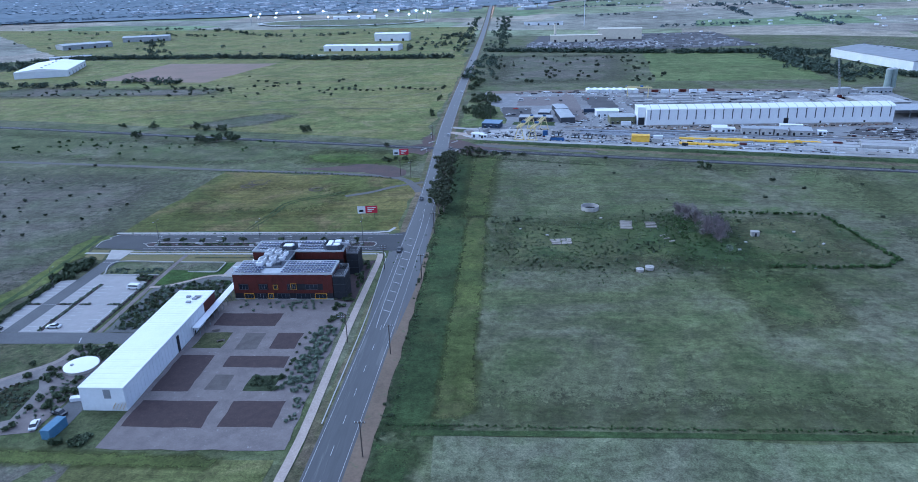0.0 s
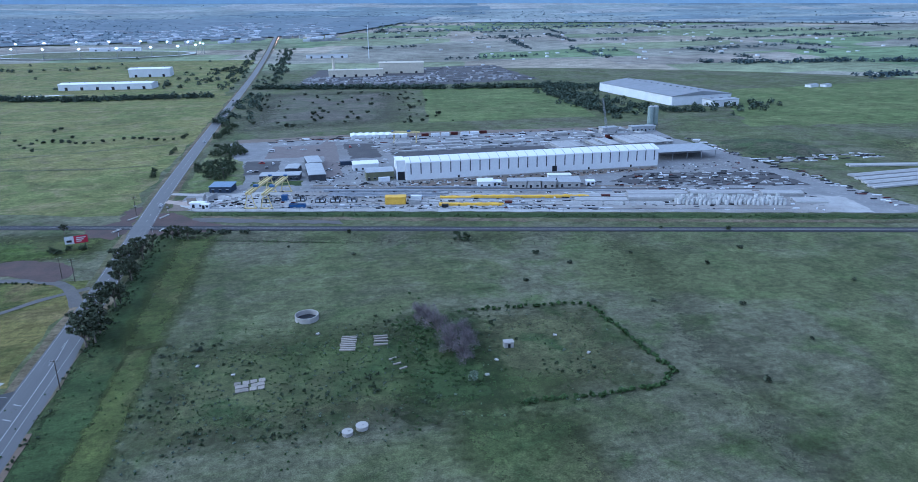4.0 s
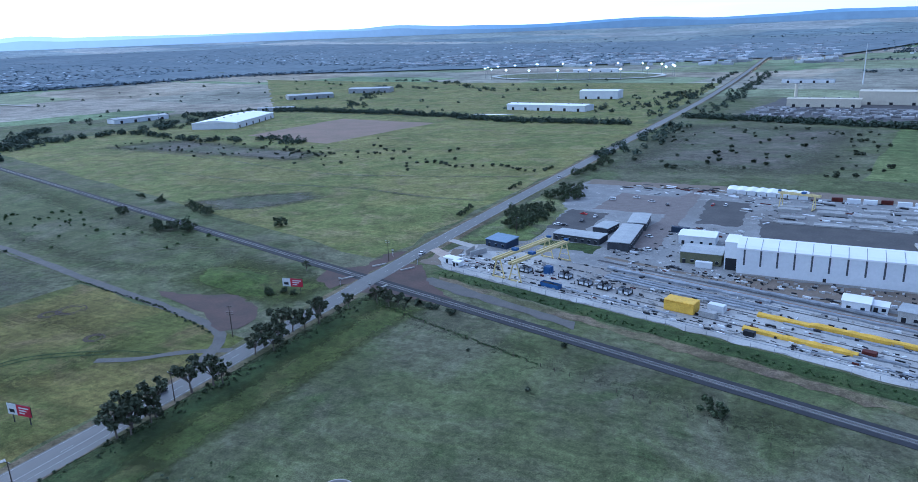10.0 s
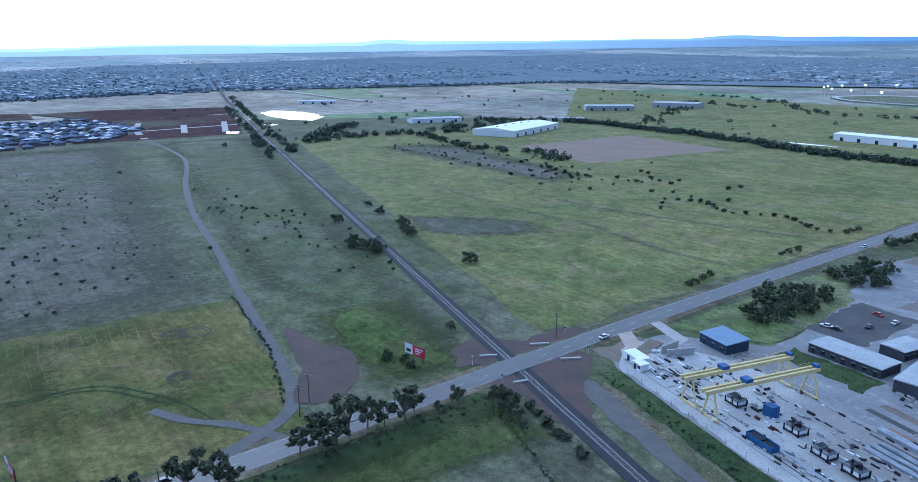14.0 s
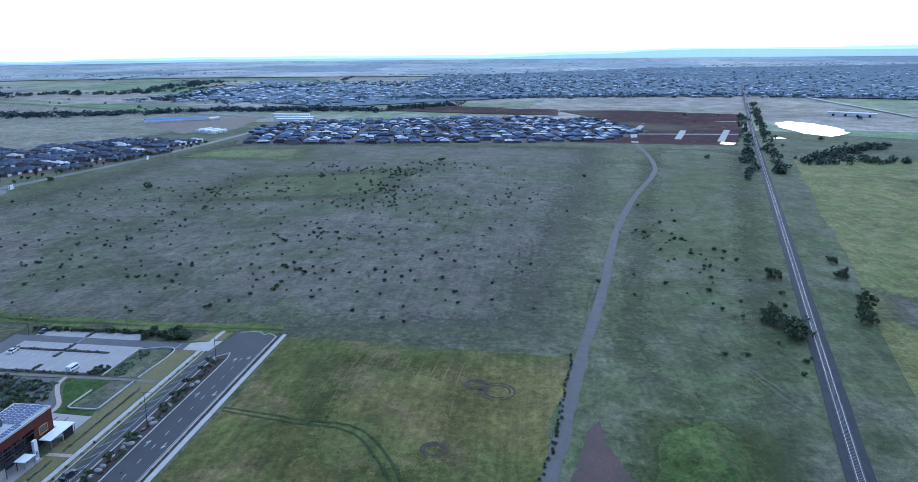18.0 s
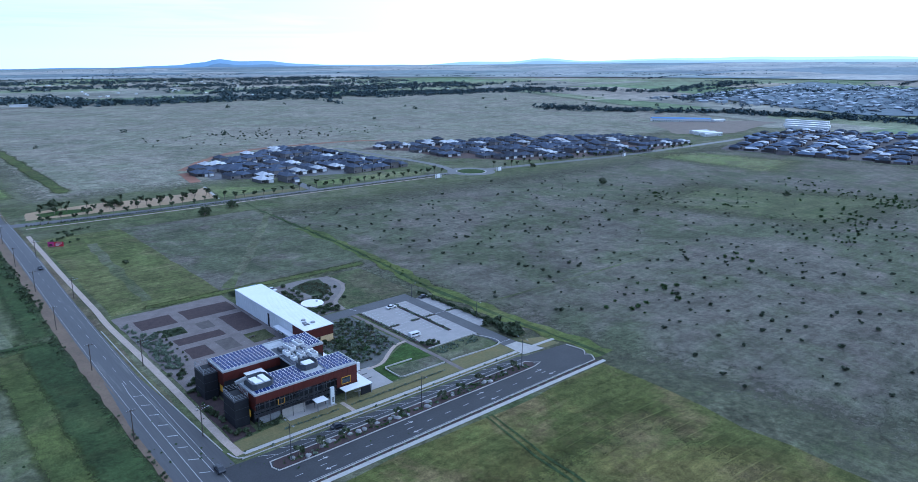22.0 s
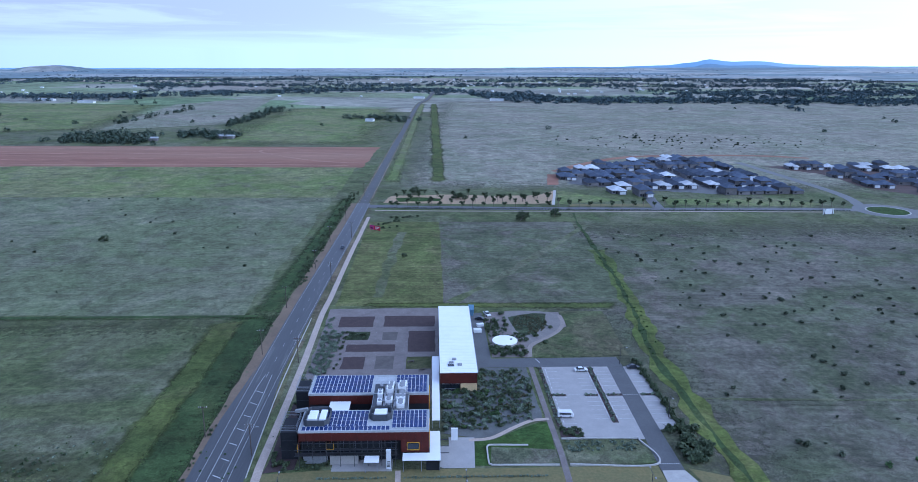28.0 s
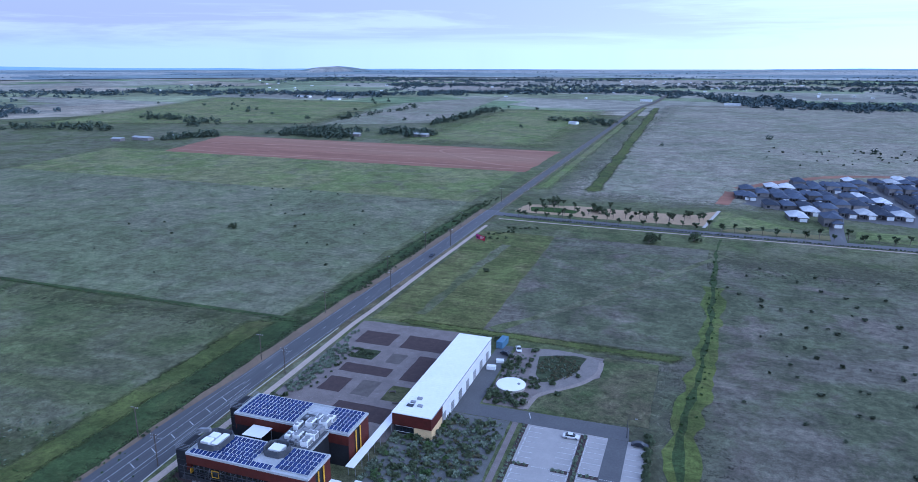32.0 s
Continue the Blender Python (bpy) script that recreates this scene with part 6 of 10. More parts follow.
M["cement"] = material("raw_concrete", (0.46, 0.46, 0.45), (0.39, 0.39, 0.385), 0.3, 0.85, fine=8, rand=0.12)
M["form_steel"] = material("grey_steel_moulds", (0.32, 0.34, 0.37), (0.25, 0.27, 0.3), 0.4, 0.55, 0.2, spots=(0.24, 0.17, 0.13), spot_at=0.64, rand=0.12)
M["tarp"] = material("yellow_tarpaulin", (0.8, 0.52, 0.07), (0.7, 0.44, 0.06), 0.4, 0.6, bump=0.05)
M["gantry_yellow"] = material("cream_yellow_paint", (0.74, 0.62, 0.3), (0.65, 0.54, 0.26), 0.5, 0.55)
M["tin_roof"] = material("grey_tin_roof", (0.42, 0.44, 0.45), (0.35, 0.37, 0.39), 0.3, 0.5, 0.1, spots=(0.3, 0.31, 0.32))
M["blue_roof"] = material("blue_metal_roof", (0.2, 0.28, 0.4), (0.17, 0.25, 0.36), 0.4, 0.5, 0.1)
M["navy_wall"] = material("navy_metal_wall", (0.04, 0.06, 0.1), (0.035, 0.05, 0.085), 0.4, 0.6)
M["office_wall"] = material("slate_painted_wall", (0.07, 0.076, 0.09), (0.055, 0.06, 0.072), 0.4, 0.7)
M["olive_wall"] = material("olive_green_wall", (0.17, 0.17, 0.1), (0.14, 0.145, 0.09), 0.4, 0.7)

# the long factory shed
big = thing("factory_shed", 189.6, 517.0, "very long white factory shed with dark upright strips along its wall", "shed")
HB = 11.4
part("wall", boxes((-85.4, 85.4, -8.5, 8.5, 0, HB)), "white_wall", big, "white panel walls")
bm = bmesh.new()
prism(bm, ((-8.8, HB - 0.1), (-8.8, HB + 0.5), (-7.0, HB + 1.3), (0, HB + 2.6), (7.0, HB + 1.3), (8.8, HB + 0.5), (8.8, HB - 0.1)), -85.7, 85.7)
part("roof", bm, "white_roof", big, "white curved-edge roof sheeting")
for k in range(27):
    x = -82.5 + k * 6.35
    part("wall_strip", boxes((x - 0.35, x + 0.35, -8.58, -8.5, 4.4, HB - 0.1)), "plant_screen", big)
    bm = bmesh.new()
    prism(bm, ((-8.86, HB + 0.3), (-8.86, HB + 0.56), (-7.0, HB + 1.38), (0, HB + 2.68), (0, HB + 2.5), (-7.0, HB + 1.2)), x - 0.12, x + 0.12)
    part("roof_joint", bm, "grey_metal", big)
# A flat dark panel on the closed wall paints the shade inside a doorway.
d = part("doorway", boxes((10.5, 13.8, -8.6, -8.5, 0, 4.4)), "dark_clad", big, "dark panel standing for the shaded doorway")
for x in (-52, 36, 66):
    part("side_door", boxes((x - 0.6, x + 0.6, -8.58, -8.5, 0, 2.2)), "dark_clad", big)
part("skirt", boxes((-85.45, 85.45, -8.62, -8.5, 0, 0.7)), "concrete", big)
hx = thing("head_house", 101.4, 519.5, "tall white head house at the end of the long shed", "building")
part("wall", boxes((-2.7, 2.7, -6.5, 6.5, 0, 12.4)), "white_wall", hx)
part("roof", boxes((-2.9, 2.75, -6.7, 6.7, 12.4, 12.7)), "white_roof", hx)
# Shade inside the loading bay is a dark sheet on the solid wall.
part("opening", boxes((-2.2, 2.3, -6.6, -6.5, 0, 5.4)), "dark_clad", hx, "dark panel standing for the shaded loading opening")
an = thing("open_shed", 305, 533, "open-sided shed with a low grey roof", "shed")
bm = bmesh.new()
prism(bm, ((-11, 6.0), (-11, 6.25), (11, 7.0), (11, 6.75)), -23, 23)
part("roof", bm, "tin_roof", an)
for x in range(-22, 23, 11):
    for y in (-10, 10):
        part("post", boxes((x - 0.18, x + 0.18, y - 0.18, y + 0.18, 0, 6.0)), "grey_metal", an)
part("wall", boxes((-23, 23, 10.6, 10.8, 0, 6.6)), "cement", an)


def shed_thing(x, y, rot, l, w, h, wall, roof, label, gable=1.0, name="yard_shed", door=True, cat="shed", mono=False):
    ob = thing(name, x, y, label, cat, rot)
    part("wall", boxes((-l / 2, l / 2, -w / 2, w / 2, 0, h)), wall, ob)
    bm = bmesh.new()
    e = 0.35
    if mono:
        prism(bm, ((-w / 2 - e, h), (-w / 2 - e, h + 0.15), (w / 2 + e, h + gable + 0.15), (w / 2 + e, h + gable)), -l / 2 - e, l / 2 + e)
        prism(bm, ((-w / 2, h), (w / 2, h), (w / 2, h + gable)), -l / 2, l / 2)
    else:
        prism(bm, ((-w / 2 - e, h - 0.05), (-w / 2 - e, h + 0.1), (0, h + gable), (w / 2 + e, h + 0.1), (w / 2 + e, h - 0.05)), -l / 2 - e, l / 2 + e)
    part("roof", bm, roof, ob)
    n = max(2, int(l / 3.5))
    for k in range(n):
        x0 = -l / 2 + (k + 0.5) * l / n
        rb = boxes((x0 - 0.04, x0 + 0.04, -w / 2 - e, -w / 2 - e + 0.06, h - 0.02, h + 0.2))
        part("trim", rb, "grey_metal", ob)
        if door and h > 2.4:
            wv = part("window" if k % 3 else "door", boxes((x0 - 0.7, x0 + 0.7, -w / 2 - 0.05, -w / 2, 0.9 if k % 3 else 0.05, 2.1)), "black_glass" if k % 3 else "dark_clad", ob)
            part("frame", boxes((x0 - 0.78, x0 + 0.78, -w / 2 - 0.08, -w / 2, 2.1, 2.18)), "white_wall", wv)
    return ob


shed_thing(-6.5, 513, -14, 13, 10, 3.6, "navy_wall", "blue_roof", "navy shed with a blue-grey roof at the yard gate", 0.8, mono=True)
shed_thing(26.7, 536.2, -7, 25, 11, 3.4, "office_wall", "tin_roof", "long dark office with a grey tin roof", 0.4, cat="building", name="works_office")
shed_thing(48.6, 541.8, 93, 36, 10.5, 4.2, "office_wall", "tin_roof", "dark-walled works office under a grey tin roof", 0.4, cat="building", name="works_office")
shed_thing(34.2, 556.5, 80, 14, 8.5, 3.6, "office_wall", "tin_roof", "small grey-roofed office wing", 0.5, cat="building", name="works_office")
shed_thing(47.6, 574, 96, 22, 9.5, 4.2, "office_wall", "tin_roof", "rear works office under a grey tin roof", 0.4, cat="building", name="works_office")
shed_thing(88.5, 523, 0, 17.5, 14, 5.4, "olive_wall", "tin_roof", "olive green workshop with a pale roof", 0.8)
container(90.5, 512.6, 0, 7, 2.4, 2.6, "white_wall", "white container in front of the workshop")
shed_thing(82, 552, 0, 17, 12, 4.6, "white_wall", "white_roof", "white-roofed store shed on the precast yard", 0.9)
container(70.5, 567.5, 0, 9, 2.6, 2.8, "navy_wall", "navy container beside the store")
shed_thing(148.5, 484, -8, 9, 8, 3.8, "white_wall", "white_roof", "small white gabled hut on the precast yard", 1.4)
shed_thing(156, 484.5, -8, 5, 6, 2.8, "white_wall", "white_roof", "open white carport beside the hut", 0.5)
for k, (x, y, l, w, h) in enumerate(((167, 478.5, 11, 9, 4.2), (177, 476.3, 8, 9, 4.4), (185.5, 474.3, 8, 10, 4.2))):
    shed_thing(x, y, -14, l, w, h, "cement", "tin_roof", "bare concrete hut under construction", 0.3, name="precast_hut")
shed_thing(198, 473, -14, 13, 10, 3.4, "cement", "tin_roof", "shelter with a wide pale roof", 0.9, mono=True)
shed_thing(197, 487, -10, 14, 5, 4.0, "white_wall", "white_roof", "white site cabin on the precast yard", 0.4)
shed_thing(211, 471, -14, 5, 5, 2.8, "white_wall", "white_roof", "small white cabin on the precast yard", 0.3)
shed_thing(-16, 478, -15, 8, 4, 2.8, "white_wall", "white_roof", "white gatehouse cabin on the precast yard", 0.3)
shed_thing(-11.5, 474.5, -15, 4, 3, 2.6, "white_wall", "white_roof", "small white cabin beside the gatehouse", 0.3)
bm = boxes((-2.6, 2.6, -7.5, 7.5, 0, 0.35))
rp = part("loading_ramp", bm, "dirt")
rp.matrix_basis = pose(-21, 489, 0.1, 4, 0, 12)
tagged(rp, "pale concrete loading ramp at the gate", "ramp")
wl2 = part("gate_wall", boxes((-0.3, 0.3, -5, 5, 0, 2.6)), "cement")
wl2.matrix_basis = pose(-10.5, 494, 0.1, 0, 0, -25)
tagged(wl2, "bare precast wall panel beside the gate", "wall")


def gantry(u, v0, v1, h, label):
    x, y = uv(u, (v0 + v1) / 2)
    ob = thing("gantry_crane", x, y, label, "crane", -15, group="yellow gantry cranes")
    L = (v1 - v0) / 2
    for sx in (-0.9, 0.9):
        bm = bmesh.new()
        box(bm, sx - 0.35, sx + 0.35, -L - 3, L + 2, h - 1.1, h)
        part("girder", bm, "gantry_yellow", ob)
    for k in range(8):
        yy = -L + k * 2 * L / 7
        part("cross_tie", boxes((-0.6, 0.6, yy - 0.12, yy + 0.12, h - 0.5, h - 0.3)), "gantry_yellow", ob)
    for s in (-1, 1):
        for sx in (-1, 1):
            bm = bmesh.new()
            bar(bm, (sx * 3.2, s * L, 0.5), (sx * 0.9, s * L, h - 1.1), 0.4)
            part("leg", bm, "gantry_yellow", ob)
        bm = bmesh.new()
        bar(bm, (-3.6, s * L, 0.45), (3.6, s * L, 0.45), 0.5, 0.6)
        part("sill_beam", bm, "gantry_yellow", ob)
        for z in (3.2, 6.0):
            bm = bmesh.new()
            w = 3.2 - (z / h) * 2.3
            bar(bm, (-w, s * L, z), (w, s * L, z), 0.2)
            part("brace", bm, "gantry_yellow", ob)
        for sx in (-2.9, 2.9):
            part("bogie", boxes((sx - 0.6, sx + 0.6, s * L - 0.25, s * L + 0.25, 0.05, 0.45)), "dark_clad", ob)
    part("hoist", boxes((-1.3, 1.3, -L * 0.35 - 1.2, -L * 0.35 + 1.2, h, h + 1.1)), "blue_paint", ob, "blue hoist trolley")
    part("end_motor", boxes((-1.0, 1.0, L + 0.6, L + 1.9, h, h + 0.9)), "blue_paint", ob)
    rl = bmesh.new()
    for z in (h + 0.5, h + 1.0):
        bar(rl, (-1.25, -L, z), (-1.25, L, z), 0.05)
    for k in range(12):
        yy = -L + k * 2 * L / 11
        bar(rl, (-1.25, yy, h), (-1.25, yy, h + 1.0), 0.05)
    part("handrail", rl, "gantry_yellow", ob)
    return ob


gantry(38.5, 34, 70, 9.6, "cream-yellow gantry crane over the yard tracks")
gantry(47.5, 34, 71, 9.4, "cream-yellow gantry crane over the yard tracks")
g = gantry(0, -9, 9, 9.0, "yellow gantry crane at the back of the works")
g.matrix_basis = pose(122, 642, 0.1, 0, 0, 75)
for v in (34, 70.5):
    ribbon("crane_rail", [uv(10, v), uv(330, v)], 0.3, "form_steel", 0.26, "long crane rail across the yard", "rail", thick=0.12)
bm = bmesh.new()
box(bm, -6.2, 6.2, -3.4, 3.4, 0, 4.2)
box(bm, -6.3, 6.3, -3.5, 3.5, 4.2, 4.6)
bmesh.ops.bevel(bm, geom=bm.edges[:], offset=0.25, segments=2, affect="EDGES")
bmesh.ops.subdivide_edges(bm, edges=bm.edges[:], cuts=3, use_grid_fill=True)
for v in bm.verts:
    v.co += Vector((noise.noise(v.co * 0.7), noise.noise(v.co * 0.7 + Vector((9, 0, 0))), 0.5 * noise.noise(v.co * 0.6))) * 0.28 * (v.co.z > 0.3)
tent = part("tarpaulin_tent", bm, "tarp")
tent.matrix_basis = pose(91.0, 458.4, 0.1, 0, 0, -12) @ Matrix.Scale(0.92, 4)
tagged(tent, "bright yellow tarpaulin tent over a mould", "tent")


def covered_beam(x0, y0, x1, y1, w, h, mat, label, segs=None, name="covered_beam"):
    """A long low form from end to end, with an uneven cover."""
    L = math.dist((x0, y0), (x1, y1))
    n = segs or max(4, int(L / 2.5))
    bm = bmesh.new()
    rows = []
    r = random.Random(int(x0 * 7 + y0))
    for k in range(n + 1):
        s = -L / 2 + L * k / n
        j = r.uniform(-0.3, 0.3)
        rows.append([bm.verts.new(p) for p in ((s, -w / 2 + j, 0), (s, -w / 2 + j, h * 0.75), (s, -w * 0.2, h * r.uniform(0.75, 1.2)), (s, w * 0.2, h * r.uniform(0.75, 1.2)), (s, w / 2 + j, h * 0.75), (s, w / 2 + j, 0))])
    for a, b in zip(rows, rows[1:]):
        for i in range(5):
            bm.faces.new((a[i], b[i], b[i + 1], a[i + 1]))
    bm.faces.new(rows[0])
    bm.faces.new(rows[-1][::-1])
    ob = part(name, bm, mat)
    ob.matrix_basis = pose((x0 + x1) / 2, (y0 + y1) / 2, 0.12, 0, 0, math.degrees(math.atan2(y1 - y0, x1 - x0)))
    return tagged(ob, label, "beam mould")


covered_beam(113.5, 448.2, 148, 439.4, 2.0, 1.4, "tarp", "long beam mould under yellow tarpaulin")
covered_beam(117, 463.4, 134, 459.2, 2.6, 1.2, "tarp", "long beam mould under yellow tarpaulin")
covered_beam(134, 459.2, 199, 443.6, 2.2, 1.6, "tarp", "very long beam mould under yellow tarpaulin")
for k, (u0, u1, v, w, h) in enumerate(((112, 190, 81.5, 2.0, 1.0), (70, 140, 72.3, 2.2, 1.2), (75, 145, 66.0, 1.8, 0.9), (75, 142, 63.3, 1.6, 0.9), (75, 138, 60.8, 1.6, 0.8), (150, 190, 43.5, 1.4, 0.8), (150, 240, 55, 1.2, 0.6), (130, 240, 73.5, 1.4, 0.8), (60, 118, 39, 1.2, 0.6), (160, 232, 37.5, 1.0, 0.5))):
    (xa, ya), (xb, yb) = uv(u0, v), uv(u1, v)
    covered_beam(xa, ya, xb, yb, w, h, "form_steel", "long grey steel beam mould on the yard")


def machine(x, y, k):
    ob = thing("casting_machine", x, y, "white and dark casting machine on a steel frame", "machine", -15, 0.1, group="casting machines")
    part("frame", boxes((-2.6, 2.6, -1.9, 1.9, 0.3, 0.6), (-2.6, -2.3, -1.9, -1.6, 0, 2.0), (2.3, 2.6, -1.9, -1.6, 0, 2.0), (-2.6, -2.3, 1.6, 1.9, 0, 2.0), (2.3, 2.6, 1.6, 1.9, 0, 2.0)), "dark_clad", ob)
    for x0, x1, top in ((-2.3, -0.3, 2.6), (0.5, 2.2, 2.3)):
        part("hopper", boxes((x0, x1, -1.6, 1.6, 0.6, 1.5)), "white_wall", ob, "white lower hopper casing")
        rim_ = bmesh.new()
        prism(rim_, ((-1.5, 1.5), (-1.7, top), (1.7, top), (1.5, 1.5)), x0 + 0.1, x1 - 0.1)
        part("hopper_top", rim_, "form_steel", ob, "dark steel hopper top")
        part("hopper_grid", boxes((x0 + 0.2, x1 - 0.2, -1.4, 1.4, top, top + 0.06)), "dark_clad", ob)
    part("drive", boxes((-0.3, 0.5, -1.2, 1.2, 0.6, 3.0 if k % 2 else 2.2)), "dark_clad", ob)
    for s in (-1, 1):
        bm = bmesh.new()
        tube(bm, s * 1.2, 0, 2.3, 3.5 if k % 2 else 2.8, 0.4, 0.3, 10)
        part("stack", bm, "dark_clad", ob)
    rl = bmesh.new()
    for a, b in (((-2.6, -1.9), (2.6, -1.9)), ((-2.6, 1.9), (2.6, 1.9))):
        bar(rl, (*a, 2.9), (*b, 2.9), 0.06)
        bar(rl, (*a, 2.0), (*a, 2.9), 0.06)
        bar(rl, (*b, 2.0), (*b, 2.9), 0.06)
    part("handrail", rl, "grey_metal", ob)


for k, (x, y) in enumerate(((20.5, 478.5), (39.5, 477), (50, 471.5), (58.5, 469.8), (67.5, 467.2))):
    machine(x, y, k)
container(30.5, 480, -15, 3.2, 3.0, 3.4, "blue_paint", "bright blue mixing hopper")
bn = thing("open_bin", 37.5, 464, "open blue steel bin full of scrap", "bin", -15, 0.1)
part("walls", boxes((-4.5, 4.5, -1.4, -1.3, 0, 1.8), (-4.5, 4.5, 1.3, 1.4, 0, 1.8), (-4.5, -4.4, -1.3, 1.3, 0, 1.8), (4.4, 4.5, -1.3, 1.3, 0, 1.8), (-4.5, 4.5, -1.4, 1.4, 0, 0.1)), "blue_paint", bn)
part("load", boxes((-4.3, 0.2, -1.25, 1.25, 0.1, 1.5), (0.4, 4.3, -1.2, 1.2, 0.1, 1.2)), "dark_clad", bn)
for x, y, l, w, h, mt, lb in ((103, 462, 6, 3, 2.8, "white_wall", "small white control cabin on the yard"), (101, 455.5, 6, 3, 2.2, "cement", "low grey steel stand on the yard"), (116, 443.5, 3.6, 2, 1.8, "dark_clad", "dark tool trolley on the yard"), (151, 441, 4, 2.4, 1.8, "rust_clad", "rusty red steel skip on the yard"), (208, 441, 5, 2.2, 1.8, "rust_clad", "rusty red steel skip on the yard")):
    container(x, y, -15, l, w, h, mt, lb)


def block_stack(x, y, rot, l, w, rows, cols, h, label, group, gap=0.25, teeth=False, z=0.12, name="slab_stack"):
    """Precast slabs laid side by side, each a piece of its own."""
    ob = thing(name, x, y, label, "concrete slabs", rot, z, group=group)
    me = bpy.data.meshes.new("slab")
    bm = bmesh.new()
    cw = w / cols - gap
    if teeth:
        prism(bm, ((-cw / 2, h), (-cw / 2, h * 0.75), (-cw * 0.3, h * 0.75), (-cw * 0.22, 0), (-cw * 0.1, 0), (-cw * 0.05, h * 0.75), (cw * 0.05, h * 0.75), (cw * 0.1, 0), (cw * 0.22, 0), (cw * 0.3, h * 0.75), (cw / 2, h * 0.75), (cw / 2, h)), -l / 2, l / 2)
    else:
        box(bm, -l / 2, l / 2, -cw / 2, cw / 2, 0, h)
        bmesh.ops.bevel(bm, geom=bm.edges[:], offset=0.05, segments=1, affect="EDGES")
    bm.to_mesh(me)
    bm.free()
    me.materials.append(M["cement"])
    r = random.Random(int(x * 3 + y))
    for j in range(rows):
        for i in range(cols):
            piece("slab", me, ob, pose(r.uniform(-0.5, 0.5), -w / 2 + (i + 0.5) * w / cols, j * (h + 0.12), 0, 0, r.uniform(-0.4, 0.4)))
    return ob


for x, y, l, w, c in ((241.5, 592, 26, 21, 9), (264.5, 591, 25, 7, 3), (276.5, 595, 28, 10, 4), (297, 598, 34, 17, 7), (316, 598, 36, 19, 8)):
    block_stack(x, y, 92, l, w, 2, c, 1.0, "stack of ribbed grey precast floor slabs", "ribbed slab stacks", teeth=True)
for k, (u0, u1, v, c, r) in enumerate(((247, 280, 64, 4, 2), (282, 318, 64.5, 4, 2), (322, 345, 64.5, 4, 2), (214, 246, 61.5, 4, 1), (246, 272, 55, 5, 2), (216, 245, 52.5, 4, 1), (335, 352, 52, 6, 1))):
    x, y = uv((u0 + u1) / 2, v)
    block_stack(x, y, -15, u1 - u0, c * 1.7, r, c, 1.1, "stack of long grey precast beams", "beam stacks")
for k in range(5):
    x, y = uv(214 + k * 11.2, 44.5)
    ob = thing("trough_unit", x, y, "grey precast trough unit lying on the yard", "concrete unit", -15, 0.12, group="trough units")
    bm = bmesh.new()
    prism(bm, ((-1.8, 0), (-1.1, 1.3), (1.1, 1.3), (1.8, 0)), -5, 5)
    part("body", bm, "cement", ob)
    for s in (-3, 0, 3):
        part("rib", boxes((s - 0.2, s + 0.2, -1.2, 1.2, 1.3, 1.5)), "cement", ob)
# upright pipes
pm = bpy.data.meshes.new("pipe")
bm = bmesh.new()
ring_wall(bm, 0.95, 0.16, 2.6, 14)
bm.to_mesh(pm)
bm.free()
M["pale_cement"] = material("pale_concrete_pipe", (0.66, 0.67, 0.66), (0.56, 0.57, 0.57), 0.4, 0.8, rand=0.12)
pm.materials.append(M["pale_cement"])
rngy = random.Random(4)
for j in range(6):
    for i in range(25):
        if rngy.random() < 0.25 and j not in (2, 3):
            continue
        x, y = uv(271 + i * 2.35 + (j % 2) * 1.0, 44 + j * 2.5 + rngy.uniform(-0.3, 0.3))
        ob = new("concrete_pipe", pm)
        s = rngy.uniform(0.85, 1.15)
        ob.matrix_basis = pose(x, y, 0.12) @ Matrix.Diagonal((s, s, s * rngy.choice((0.6, 1.0, 1.0, 1.15)), 1))
        tagged(ob, "pale upright precast concrete pipe section", "pipe", "upright pipe sections")
# rows of beams behind the shed
for k in range(20):
    x = 118 + (k % 5) * 21 + rngy.uniform(-3, 3)
    y = 606 + (k // 5) * 13 + rngy.uniform(-2, 2)
    block_stack(x, y, rngy.uniform(-3, 3), rngy.uniform(12, 19), rngy.uniform(4, 7), rngy.choice((1, 1, 2)), rngy.choice((3, 4)), 0.9, "grey precast beams laid out in the back yard", "beams in the back yard", 0.5)
for k in range(8):
    x = 226 + k * 14
    block_stack(x, 636 + rngy.uniform(-6, 10), rngy.choice((0, 90)), rngy.uniform(9, 15), rngy.uniform(4, 8), rngy.choice((1, 2, 3)), 3, 0.8, "pile of pale precast panels", "panel piles", 0.3)
for x0, l in ((176, 13), (181, 13)):
    block_stack(x0, 574, 97, l, 1.8, 1, 1, 1.2, "single long white precast beam", "white beams", 0.0)
for k in range(8):
    shed_thing(83 + k * 5.9, 677.5 - k * 0.75, 90, 12.5, 5.3, 2.6, "white_wall", "white_roof", "low white-roofed store bay in a row", 0.7, name="store_bay", cat="shed", door=False)
for k in range(5, 12):
    container(100 + k * 8.5, 668 - k * 0.4, rngy.uniform(-4, 4), 7, 2.4, 2.6, "white_wall", "white site container along the back lane") if k % 3 != 2 else container(100 + k * 8.5, 668, 0, 6, 2.4, 2.4, "rust_clad", "rusty container along the back lane")
